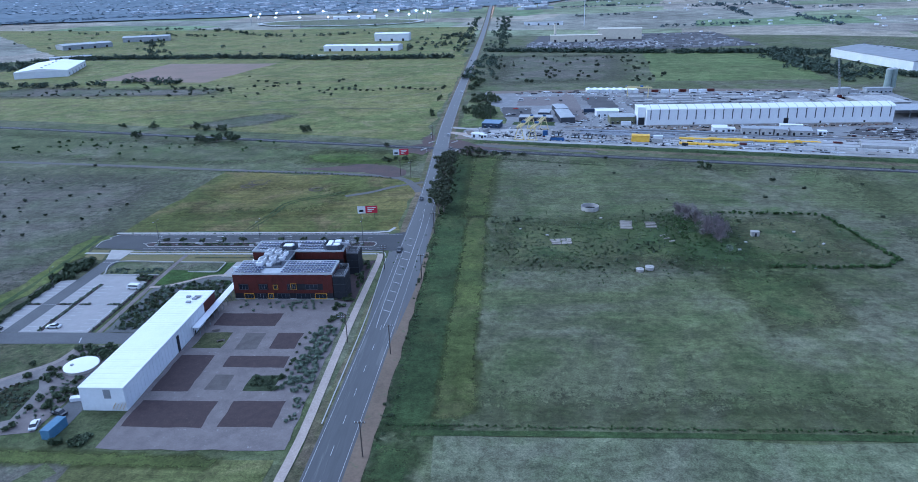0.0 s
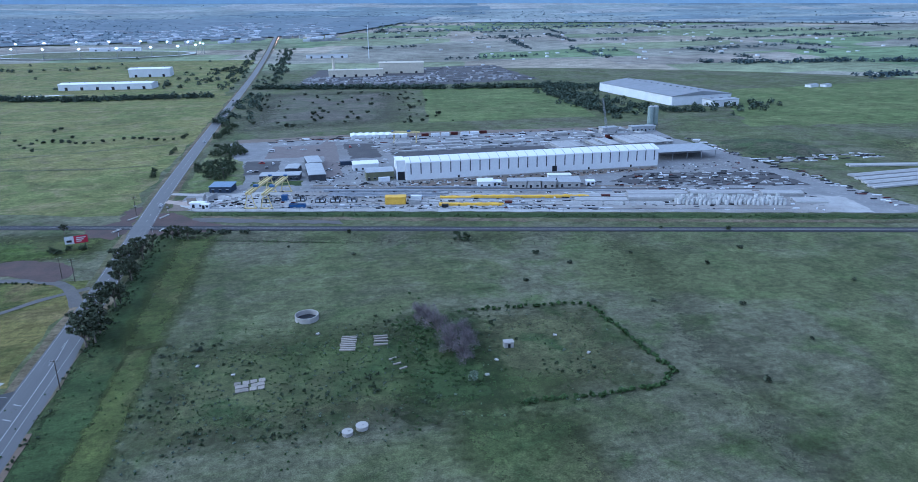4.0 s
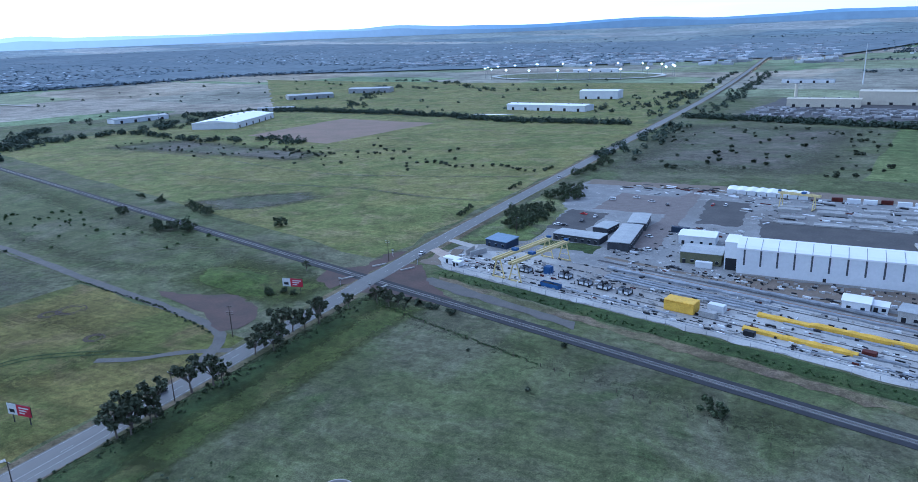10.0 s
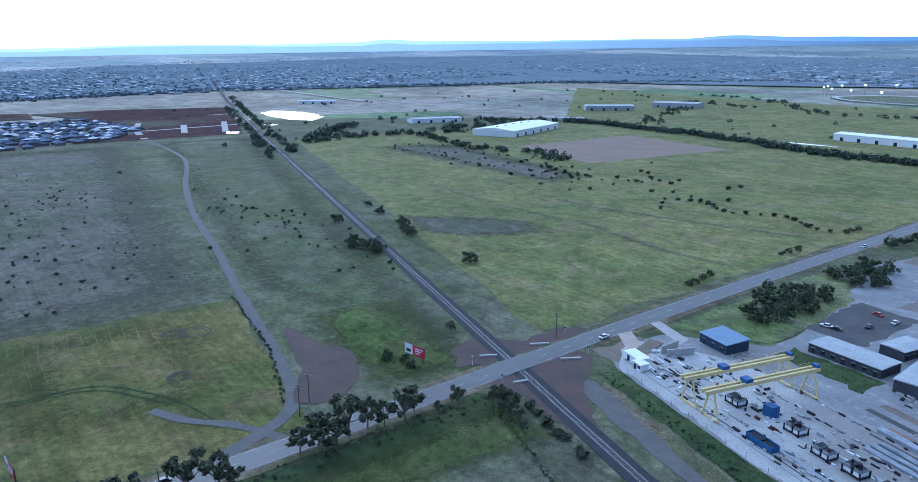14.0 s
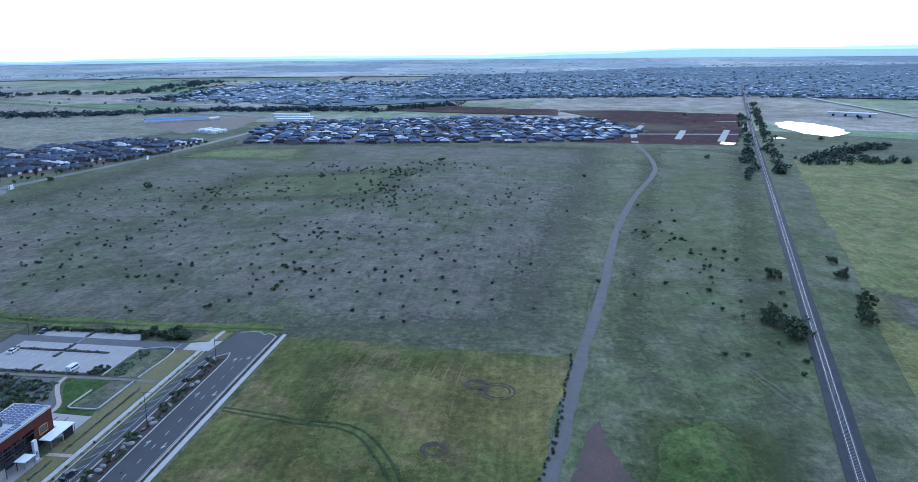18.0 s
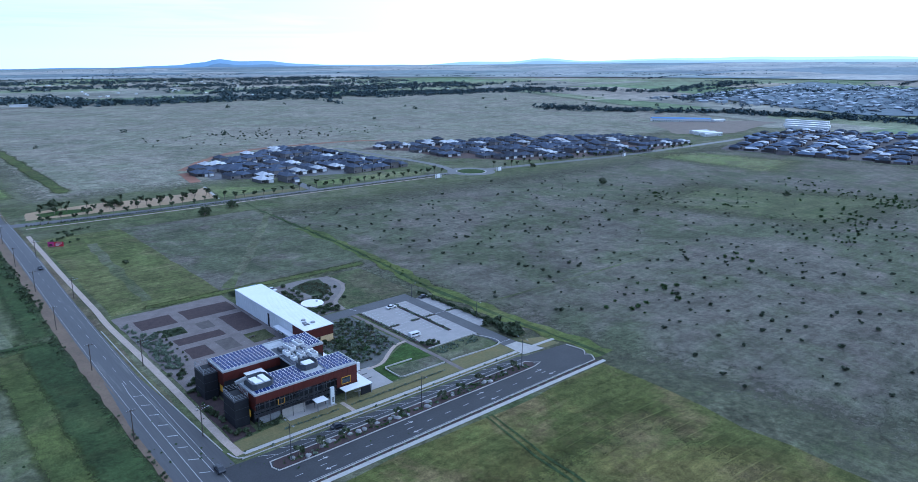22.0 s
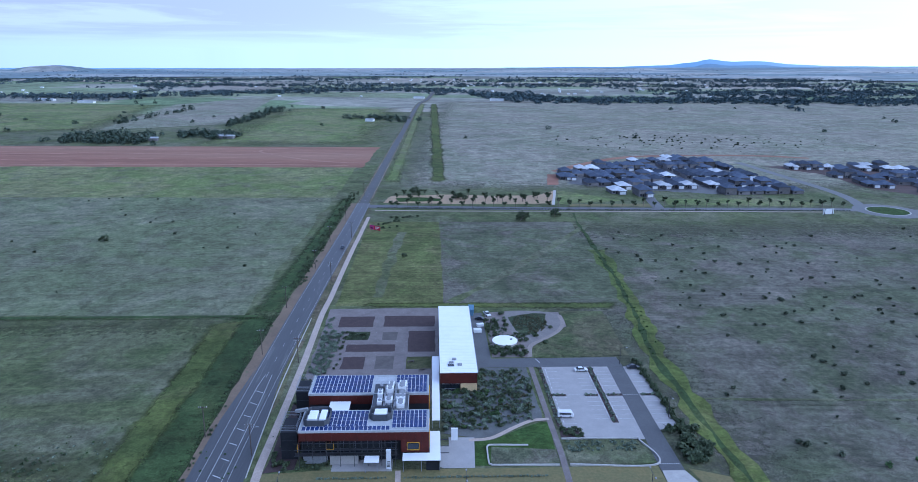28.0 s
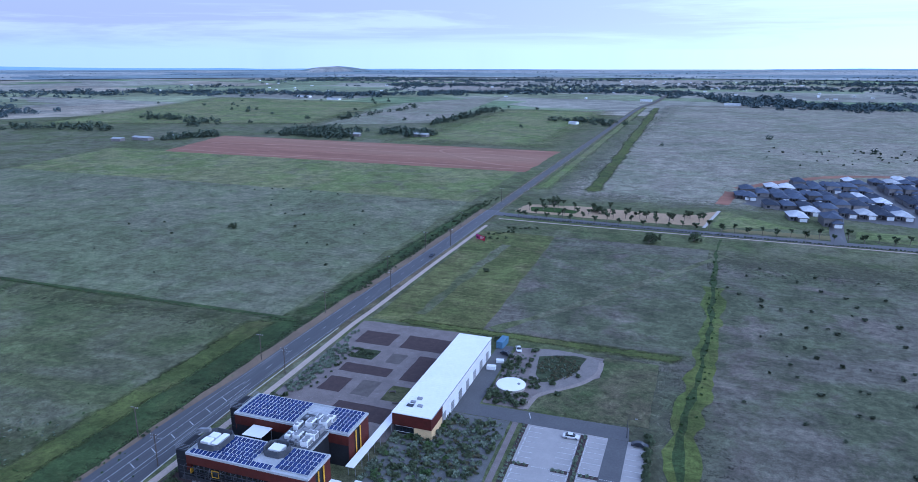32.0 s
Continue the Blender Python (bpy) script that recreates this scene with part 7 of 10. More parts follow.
for x, y, c, rt in ((398, 424, 4, 3), (402, 433, 4, 3), (405, 442, 4, 3), (408, 451, 5, 3)):
    block_stack(x, y, rt, 64, 7, 1, c, 1.0, "row of pale precast wall panels", "pale panel rows", 0.35)
block_stack(425, 470, -12, 60, 6, 1, 4, 1.2, "long row of white precast beams", "pale panel rows", 0.3)
# crane and silos
cr = thing("mobile_crane", 284, 612, "red mobile crane with a tall lattice boom", "crane", 20)
part("carrier", boxes((-4, 4, -1.3, 1.3, 0.5, 1.8)), "rust_clad", cr)
part("cab", boxes((-1.5, 1.8, -1.3, 1.3, 1.8, 3.8)), "rust_clad", cr)
for s in (-1, 1):
    part("crawler_track", boxes((-4.2, 4.2, s * 1.9 - 0.5, s * 1.9 + 0.5, 0, 1.2)), "rubber", cr)
bm = bmesh.new()
B0, B1 = Vector((0, 0, 3)), Vector((-6, 1, 34))
cs = ((-0.7, -0.7), (0.7, -0.7), (0.7, 0.7), (-0.7, 0.7))
for cx_, cy_ in cs:
    bar(bm, B0 + Vector((cx_, cy_, 0)), B1 + Vector((cx_ * 0.5, cy_ * 0.5, 0)), 0.16)
for k in range(14):
    t0, t1 = k / 14, (k + 1) / 14
    for i in range(4):
        a, b = cs[i], cs[(i + 1) % 4]
        bar(bm, B0.lerp(B1, t0) + Vector((a[0], a[1], 0)) * (1 - t0 / 2), B0.lerp(B1, t1) + Vector((b[0], b[1], 0)) * (1 - t1 / 2), 0.09)
part("boom", bm, "grey_metal", cr)
for k, (x, y) in enumerate(((342, 652), (347.5, 654))):
    sl = thing("cement_silo", x, y, "tall grey-green cement silo", "silo", group="cement silos")
    bm = bmesh.new()
    tube(bm, 0, 0, 3.5, 19, 2.6, n=24)
    tube(bm, 0, 0, 1.2, 3.5, 0.5, 2.6, n=24)
    part("body", bm, M.setdefault("silo", material("grey_green_silo", (0.3, 0.36, 0.33), (0.26, 0.31, 0.29), 0.4, 0.6)), sl)
    bm = bmesh.new()
    tube(bm, 0, 0, 19, 20.2, 2.6, 0.8, n=24)
    part("cap", bm, "tin_roof", sl)
    for s in ((-1.9, -1.9), (1.9, -1.9), (1.9, 1.9), (-1.9, 1.9)):
        part("leg", boxes((s[0] - 0.15, s[0] + 0.15, s[1] - 0.15, s[1] + 0.15, 0, 5)), "grey_metal", sl)
shed_thing(330, 643, 0, 22, 7, 4.5, "tin_roof", "tin_roof", "low batching plant building", 0.4)
shed_thing(298, 642, 5, 14, 8, 5, "cement", "tin_roof", "grey batching shed on the precast yard", 0.5)
# a grassed spoil heap
M["heap"] = grass("weedy_spoil", (0.07, 0.098, 0.045), (0.1, 0.1, 0.065), (0.05, 0.082, 0.034), False, 0.0, 0, 0.45)
bm = bmesh.new()
n, mrows = 36, 10
rr = []
for j in range(mrows + 1):
    f = j / mrows
    rr.append([bm.verts.new((388 + 34 * (1 - f) * math.cos(a) * (1 + 0.2 * noise.noise((math.cos(a) * 2, math.sin(a) * 2, 1))), 545 + 40 * (1 - f) * math.sin(a) * (1 + 0.15 * noise.noise((math.cos(a) * 2, math.sin(a) * 2, 5))), 5.0 * math.sin(f * 1.57) ** 1.3 + 0.7 * f * noise.noise((math.cos(a) * 5 * (1 - f), math.sin(a) * 5 * (1 - f), f)))) for a in (6.2832 * i / n for i in range(n))])
for a, b in zip(rr, rr[1:]):
    for i in range(n):
        bm.faces.new((a[i], a[(i + 1) % n], b[(i + 1) % n], b[i]))
tagged(part("spoil_heap", bm, "heap", smooth=True), "grass-grown spoil heap beside the works", "mound", kind="structure")
# scrap and small goods that nobody would count
JUNK = {"grey": ("cement", []), "dark": ("dark_clad", []), "white": ("white_wall", []), "red": ("rust_clad", [])}


def junk(n, region, smax=1.6):
    for _ in range(n):
        x, y = region()
        k = rngy.choice(("grey",) * 9 + ("dark",) * 8 + ("white",) * 4 + ("red",))
        turn = rngy.gauss(-15, 4) if rngy.random() < 0.7 else rngy.uniform(-90, 90)
        JUNK[k][1].append((x, y, rngy.uniform(0.25, smax * 0.8), rngy.uniform(0.5, smax * 3.2), rngy.uniform(0.12, 0.75), turn))


junk(620, lambda: uv(rngy.uniform(15, 230), rngy.choice((35.5, 38, 41, 46.5, 51, 55.5, 59, 62, 70)) + rngy.uniform(-0.5, 0.5)), 0.8)
junk(300, lambda: (rngy.uniform(60, 335), rngy.uniform(496, 508)), 0.7)
junk(240, lambda: uv(rngy.uniform(15, 210), rngy.choice((34.8, 37, 40, 45.5, 50, 54.5, 58)) + rngy.uniform(-0.7, 0.7)), 1.0)
junk(160, lambda: uv(rngy.uniform(210, 350), rngy.uniform(33, 72)))
junk(150, lambda: uv(rngy.uniform(60, 260), rngy.uniform(82, 96)), 1.0)
junk(300, lambda: (rngy.uniform(240, 335), rngy.uniform(440, 490)), 1.6)
junk(110, lambda: (rngy.uniform(60, 100), rngy.uniform(515, 580)), 1.0)
junk(420, lambda: (rngy.uniform(95, 335), rngy.uniform(600, 668)), 2.0)
junk(110, lambda: (rngy.uniform(10, 130), rngy.uniform(655, 685)), 2.2)
junk(60, lambda: (rngy.uniform(346, 352), rngy.uniform(480, 600)), 2.2)
junk(90, lambda: (rngy.uniform(350, 440), rngy.uniform(495, 512)), 2.6)
junk(70, lambda: (rngy.uniform(348, 358) + 0, rngy.uniform(385, 480)), 1.8)
junk(40, lambda: (rngy.uniform(48, 62), rngy.uniform(520, 530)), 1.6)
junk(60, lambda: (rngy.uniform(-20, 6), rngy.uniform(474, 492)), 1.6)
for k, (mt, rows) in JUNK.items():
    bm = bmesh.new()
    for x, y, w, l, h, a in rows:
        box(bm, -l / 2, l / 2, -w / 2, w / 2, 0, h, pose(x, y, 0.1, 0, 0, a))
    tagged(part("yard_goods", bm, mt), "scattered " + {"grey": "concrete pieces", "dark": "dark steel scrap", "white": "pale crates and bags", "red": "rusty steel pieces"}[k] + " on the yard", "yard goods", kind="stuff")
car(17, 630, 95, "car_white", "white van parked on the gravel lot", van=True)
car(41, 632, 80, "car_white", "white car parked on the gravel lot")
car(12, 588, 70, "car_red", "red and white car on the dark car park")
car(57.5, 553, 60, "car_white", "white car beside the works office")
car(84, 636, 0, "car_white", "white utility vehicle on the hardstand")
car(77, 634, 0, "car_red", "red utility vehicle on the hardstand")
car(78, 507, 75, "car_dark", "dark utility vehicle beside the workshop")
for k in range(46):
    x, y = uv(8 + k * 7.4, 28.6)
    fp = thing("fence_post", x, y, "grey steel fence post along the works", "fence post", -15, 0.0, group="fence of the works")
    part("post", boxes((-0.05, 0.05, -0.05, 0.05, 0, 1.9)), "grey_metal", fp)
power_pole(-8, 535, 0, 9.5)
power_pole(-46.5, 470, 0, 10, 2)

# ---- across the road: the old farm site ----
rng = random.Random(21)
M["rank_soft"] = grass("rank_weeds", (0.076, 0.098, 0.036), (0.104, 0.11, 0.052), (0.048, 0.074, 0.027), True, 0.05, 30, 0.6)
quad_patch("rank_grass", [(-8, 238), (146, 240), (148, 310), (-10, 306)], "rank_soft", 0.118, 5, 9, "rank green weeds over the old farm site", "field", 41)
quad_patch("rank_grass", [(62, 240), (104, 238), (102, 312), (70, 314)], "lush_soft", 0.121, 4, 7, "darker green growth round the thicket", "field", 42)
quad_patch("rank_grass", [(80, 190), (112, 196), (116, 240), (72, 244)], "rank_soft", 0.116, 3, 5, "dark green patch of weeds in the paddock", "field", 43)
ring = thing("old_tank_ring", 41.6, 314, "roofless round concrete tank with water in it", "tank")
bm = bmesh.new()
ring_wall(bm, 4.1, 0.3, 2.0, 36)
part("wall", bm, "concrete", ring)
bm = bmesh.new()
tube(bm, 0, 0, 0.1, 0.3, 3.75, n=30)
part("water", bm, "black_glass", ring, "dark standing water")
part("repair_strip", boxes((0.4, 0.9, -4.2, -4.05, 0, 1.9)), "kerb", ring)
for x, y, r, h in ((51.2, 241.2, 1.4, 0.9), (55.0, 243.0, 1.6, 1.0)):
    ob = thing("concrete_drum", x, y, "squat round concrete tank among weeds", "tank", group="squat concrete tanks")
    bm = bmesh.new()
    tube(bm, 0, 0, 0, h, r, n=20)
    part("body", bm, "concrete", ob)
    bm = bmesh.new()
    tube(bm, 0, 0, h, h + 0.12, r + 0.06, n=20)
    tube(bm, 0.3, 0.1, h + 0.12, h + 0.3, 0.3, n=8)
    part("lid", bm, "concrete", ob)


M["old_concrete"] = material("weathered_concrete", (0.36, 0.325, 0.28), (0.28, 0.255, 0.22), 0.5, 0.9, rand=0.15)


def slab_rows(x, y, rot, nx, ny, dx, dy, w, l, h, label, fallen=0.2):
    ob = thing("old_slabs", x, y, label, "concrete slabs", rot, 0.1, group="old slabs among the weeds")
    me = bpy.data.meshes.new("slab")
    bm = bmesh.new()
    box(bm, -w / 2, w / 2, -l / 2, l / 2, 0, h)
    bmesh.ops.bevel(bm, geom=bm.edges[:], offset=0.05, segments=1, affect="EDGES")
    bm.to_mesh(me)
    bm.free()
    me.materials.append(M["old_concrete"])
    for i in range(nx):
        for j in range(ny):
            if rng.random() < fallen:
                continue
            piece("slab", me, ob, pose((i - (nx - 1) / 2) * dx + rng.uniform(-0.3, 0.3), (j - (ny - 1) / 2) * dy + rng.uniform(-0.2, 0.2), 0, 0, 0, rng.uniform(-4, 4)))


slab_rows(25.3, 271.5, 5, 4, 3, 2.2, 2.2, 1.9, 1.9, 0.3, "broken grid of square concrete slabs", 0.1)
slab_rows(54.5, 291.5, -8, 1, 8, 1, 1.35, 5.0, 0.75, 0.5, "row of long narrow concrete troughs", 0.0)
slab_rows(64.8, 291.5, -8, 1, 6, 1, 2.0, 4.6, 0.8, 0.5, "row of long narrow concrete troughs, one missing", 0.17)
slab_rows(68.5, 274.0, 20, 1, 6, 1, 1.7, 2.6, 0.7, 0.35, "brown row of sunken concrete troughs", 0.2)
ob = thing("block_hut", 104, 278, "small pale block hut in the paddock", "hut")
part("wall", boxes((-1.5, 1.5, -1.1, 1.1, 0, 1.9)), "concrete", ob)
part("roof", boxes((-1.65, 1.65, -1.25, 1.25, 1.9, 2.05)), "concrete", ob)
part("doorway", boxes((-0.4, 0.4, -1.15, -1.1, 0, 1.5)), "dark_clad", ob)
for k, (x, y) in enumerate(((20, 279), (45, 301), (9, 287), (98, 270), (121, 282), (93, 262), (127, 268))):
    ob = part("pale_rock", boxes((-0.6, 0.6, -0.4, 0.4, 0, 0.4)), "kerb")
    ob.matrix_basis = pose(x, y, 0.1, 0, 0, k * 37)
    tagged(ob, "pale lump of concrete in the grass", "rubble", "lumps of concrete")
# bare thicket
for k, (x, y, h, s) in enumerate(((82, 300, 7.5, 5.5), (84, 293, 8.5, 6), (87, 285, 8.0, 6), (85, 279, 8.0, 5.5), (88, 272, 7.0, 5.0), (91, 280, 7.0, 5.0), (80, 305, 6, 4.5), (92, 288, 6.5, 4.5))):
    t = tree(60 + k, h, s, "twig", "bare grey-brown thicket tree without leaves", 11, 90, 0.24, 0.12)
    r2 = random.Random(k)
    t.matrix_basis = pose(x, y, 0, 0, 0, k * 50)
    tw = bmesh.new()
    for j in range(170):
        a, d = r2.uniform(0, 6.28), s * r2.uniform(0.1, 0.6)
        z = h * r2.uniform(0.3, 0.95)
        limb(tw, (d * 0.4 * math.cos(a), d * 0.4 * math.sin(a), z * 0.6), (d * math.cos(a), d * math.sin(a), z), 0.05, 0.015, 3)
    part("brushwood", tw, "twig", t)
t = tree(75, 3.0, 2.6, "sage", "small pale grey shrub tree", 5, 60, 0.4, 0.2)
t.matrix_basis = pose(88.5, 259.5, 0)


def along(pts, step, jit):
    out = []
    for (x0, y0), (x1, y1) in zip(pts, pts[1:]):
        n = max(1, int(math.dist((x0, y0), (x1, y1)) / step))
        out += [(x0 + (x1 - x0) * i / n + rng.uniform(-jit, jit), y0 + (y1 - y0) * i / n + rng.uniform(-jit, jit)) for i in range(n)]
    return out


HEDGE = along([(99, 245), (122, 244), (140, 245), (147, 251), (144, 275), (141, 303)], 1.3, 0.7) + along([(141, 304), (128, 306), (93, 308)], 2.2, 0.8)
scatter("hedge_line", HEDGE, SH["bright"], "overgrown dark green hedge round the old site", "hedge", "", rng, 0.8, 1.5, joined=True)
scatter("hedge_line", along([(-22, 146), (20, 146), (100, 146), (230, 146)], 0.7, 0.5), SH["bright"], "dark line of weeds along a wire fence", "hedge", "", rng, 0.25, 0.5, joined=True)
ribbon("fence_track", [(-20, 143.4), (60, 143.6), (160, 143.6), (260, 143)], 2.2, "lush", 0.112, "dark grassy track along the fence", "track", wobble=0.5)
scatter("weeds", [(rng.uniform(-4, 140), rng.uniform(240, 306)) for _ in range(260)], SH["low"], "rank weeds and thistles over the old site", "weeds", "", rng, 0.4, 1.0, joined=True)
scatter("weeds", [(rng.uniform(-6, 70), rng.uniform(236, 306)) for _ in range(420)], SH["sage"], "pale dry weeds over the old site", "weeds", "", rng, 0.2, 0.6, joined=True)
scatter("weeds", [(rng.gauss(50, 40), rng.gauss(270, 20)) for _ in range(1300)], SH["bright"], "green weeds over the old site", "weeds", "", rng, 0.15, 0.45, joined=True)
scatter("weeds", [(rng.gauss(c[0], 5), rng.gauss(c[1], 4)) for c in ((4, 262), (14, 250), (22, 284), (38, 262), (60, 264), (66, 300), (8, 296), (34, 246), (74, 250), (96, 292), (118, 262)) for _ in range(16)], SH["dark"], "dark clumps of weeds over the old site", "weeds", "", rng, 0.3, 0.8, joined=True)
scatter("weeds", [(rng.gauss(78, 6), rng.gauss(282, 16)) for _ in range(150)], SH["bright"], "green undergrowth round the bare thicket", "weeds", "", rng, 0.4, 0.9, joined=True)
scatter("bush", [(113, 386), (34, 395), (62, 378), (180, 350), (205, 330), (150, 345), (230, 345), (165, 300), (195, 290), (250, 300), (-3, 296), (8, 298), (200, 260), (170, 240), (62, 410), (126, 330), (140, 360), (210, 380), (240, 370)], SH["scrub"], "lone dark bush in the paddock", "bush", "bushes of the east paddock", rng, 0.6, 1.3)
for k, (x, y) in enumerate(((115, 385.5), (111, 387))):
    t = tree(80 + k, 4.2, 3.6, "leaf_dark", "low dark bushy tree in the paddock", 5, 60, 0.7, 0.12)
    t.matrix_basis = pose(x, y, 0)
scatter("verge_weeds", [(rng.uniform(-29, -25), rng.uniform(100, 300)) for _ in range(60)] + [(rng.uniform(-29, -22), rng.uniform(300, 430)) for _ in range(160)], SH["dark"], "dark weeds along the road verge", "weeds", "", rng, 0.25, 0.7, joined=True)
scatter("verge_weeds", [(rng.uniform(-32, -26) - (0 - y) * 0.03 * (y < 0), y) for y in (rng.uniform(-110, 110) for _ in range(230))], SH["dark"], "dark weeds along the road verge", "weeds", "", rng, 0.4, 1.0, joined=True)

# ---- gum trees along the road ----
GUM = [tree(100 + k, h, s, "leaf", "tall gum tree with a thin dark crown beside the road", lob + 9, 44, 0.62, 0.28, lobe=(0.17, 0.3)) for k, (h, s, lob) in enumerate(((8.5, 4.2, 6), (9.5, 4.6, 7), (7.0, 3.6, 5), (10.5, 5.0, 7)))]
GUMS = [(-27.9, 309.2), (-28.8, 314.5), (-26.2, 318.7), (-27.5, 321.5), (-26, 312), (-29.5, 335.9), (-25.7, 344.6), (-27, 342), (-30.9, 364.2), (-32.2, 370.1), (-27.2, 369), (-32.1, 378.6), (-29, 374), (-32.1, 384.5), (-30.1, 388.7), (-28.1, 394.6), (-30.5, 399), (-27.2, 411.8), (-23.3, 423.2), (-20, 421), (-17, 423), (-13, 419)]
for k, (x, y) in enumerate(GUMS):
    low = 0.75 if y > 405 else 1.02 + 0.34 * rng.random()
    t = copy_thing(GUM[k % 4], pose(x, y, 0, 0, 0, k * 67) @ Matrix.Scale(low, 4))
    tagged(t, group="gum trees along the road")
for k, (x, y) in enumerate(((-27, 405), (-10, 421), (-5, 418), (-73.6, 442.2))):
    GUM[k].matrix_basis = pose(x, y, 0, 0, 0, 30 * k) @ Matrix.Scale(0.5 if k != 3 else 0.55, 4)
BUSHY = [tree(120 + k, h, s, "leaf_dark", "broad dark bushy tree", 13, 52, 0.7, 0.12, lobe=(0.2, 0.36)) for k, (h, s) in enumerate(((6.5, 5.5), (8.0, 6.5), (5.0, 5.0)))]
BUSH_AT = [(-28, 570), (-30, 582), (-24, 588), (-18, 590), (-12, 594), (-9, 588), (-14, 582), (-20, 576), (-22, 564), (-8, 575), (-26, 626), (-23, 636), (-13, 640), (-10, 650), (-26, 660), (-12, 545), (-8, 553), (-16, 558), (-11, 564), (-18, 548), (-6, 568), (-14, 574), (-20, 566), (-10, 620), (-15, 628), (-8, 634), (-18, 640), (-4, 626), (-21, 622), (-19, 652), (-266, 491), (-212, 473.5), (-206, 470), (-199, 474), (-190, 477), (-186, 474), (-144, 504), (-233, 519), (-224, 515), (-209, 509), (-269, 524), (-297, 530), (-67, 411), (-70, 413), (-64, 416), (-58, 415),
           (-55, 560), (-56, 566), (-57, 573), (-58, 580), (-57, 640), (-58, 648), (-57, 655), (-60, 720), (-59, 726), (-30, 700), (-28, 712), (-26, 725), (-25, 745), (-22, 760), (-30, 770)]
for k, (x, y) in enumerate(BUSH_AT):
    sc = 0.42 if -72 < x < -55 and y < 420 else (0.45 if x < -54 and y > 540 and x > -62 else (0.6 if k < 15 else 0.75) + 0.3 * rng.random())
    t = copy_thing(BUSHY[k % 3], pose(x, y, 0, 0, 0, k * 53) @ Matrix.Scale(sc, 4))
    tagged(t, group="dark bushy trees")
for k, (x, y) in enumerate(((-171, -31), (-147, -19), (-150, -24))):
    BUSHY[k].matrix_basis = pose(x, y, 0) @ Matrix.Scale(0.9, 4)
for k, (x, y, s) in enumerate(((92.5, 29, 0.7), (-76.8, -104, 0.9), (-112.5, -84, 1.0), (-108, -86, 0.8), (-448, 70, 0.9), (-640, 280, 0.9), (-470, -30, 0.7), (-520, 190, 0.7), (-380, 150, 0.6), (-76, 60, 0.4), (-700, 560, 0.8), (-560, 420, 0.5))):
    t = copy_thing(BUSHY[k % 3], pose(x, y, 0, 0, 0, k * 31) @ Matrix.Scale(s, 4))
    tagged(t, "lone dark tree standing in a paddock", group="lone paddock trees")

# ---- poles, signs, crossing ----
for k, (x, y) in enumerate(((-29.8, 134), (-30.6, 180), (-27.6, 234), (-27.6, 282), (-33.0, 80), (-33.4, 32), (-36, -20), (-40, -98), (-30, 330))):
    power_pole(x, y, 0, 9.5, 1)
for x, y in ((-44.6, 187), (-42.7, 243.4), (-43.6, 100), (-44.2, 22)):
    power_pole(x, y, 0, 9.5, 2, lamp=True)
power_pole(-49, 372, 30, 10, 2)
power_pole(-55.5, 377.8, 30, 9, 1)
M["bb_red"] = material("red_print", (0.5, 0.03, 0.06), (0.42, 0.03, 0.06), 0.6, 0.5)
M["bb_white"] = material("white_print", (0.75, 0.76, 0.78), (0.7, 0.7, 0.72), 0.8, 0.5)
M["bb_pink"] = material("pink_print", (0.5, 0.06, 0.22), (0.42, 0.05, 0.2), 0.8, 0.5)


def billboard(x, y, rot, w, h, z, left, right, label):
    ob = thing("billboard", x, y, label, "billboard", rot)
    part("panel", boxes((-w / 2, w / 2, -0.1, 0.1, z, z + h)), "dark_clad", ob)
    part("picture", boxes((-w / 2, -w * 0.1, -0.13, -0.1, z, z + h)), left, ob)
    part("picture", boxes((-w * 0.1, w / 2, -0.13, -0.1, z, z + h)), right, ob)
    for k in range(3):
        part("lettering_bar", boxes((0, w * (0.42 - 0.1 * k), -0.15, -0.13, z + h * (0.68 - 0.24 * k), z + h * (0.8 - 0.24 * k))), "bb_white", ob)
    part("lettering_bar", boxes((-w * 0.42, -w * 0.2, -0.15, -0.13, z + h * 0.2, z + h * 0.5)), "dark_clad", ob)
    for s in (-0.35, 0.35):
        part("post", boxes((s * w - 0.12, s * w + 0.12, 0.1, 0.3, 0, z + h)), "lamp_grey", ob)


billboard(-60, 303, 8, 9.0, 3.4, 2.6, "bb_white", "bb_red", "red and white roadside billboard on two posts")
billboard(-61, 418.6, 12, 9.5, 3.6, 2.2, "bb_white", "bb_red", "red and white roadside billboard near the crossing")
billboard(-56.5, 6, 145, 8.0, 2.6, 0.6, "bb_pink", "bb_red", "pink and white low roadside billboard")
for x, y, lb in ((-48, 476, "a"), (-31, 432, "b"), (-46.5, 432, "c"), (-30.5, 470, "d")):
    ob = thing("crossing_signal", x, y, "rail crossing signal with crossed white boards", "signal", 10, group="rail crossing signals")
    bm = bmesh.new()
    tube(bm, 0, 0, 0, 3.8, 0.08, n=8)
    part("post", bm, "white_wall", ob)
    for a in (35, -35):
        bm = bmesh.new()
        box(bm, -0.7, 0.7, -0.03, 0.03, -0.1, 0.1, pose(0, -0.1, 3.5, 0, a, 0))
        part("crossboard", bm, "white_line", ob)
    part("lamp_box", boxes((-0.5, 0.5, -0.15, 0.05, 2.5, 2.8)), "dark_clad", ob)
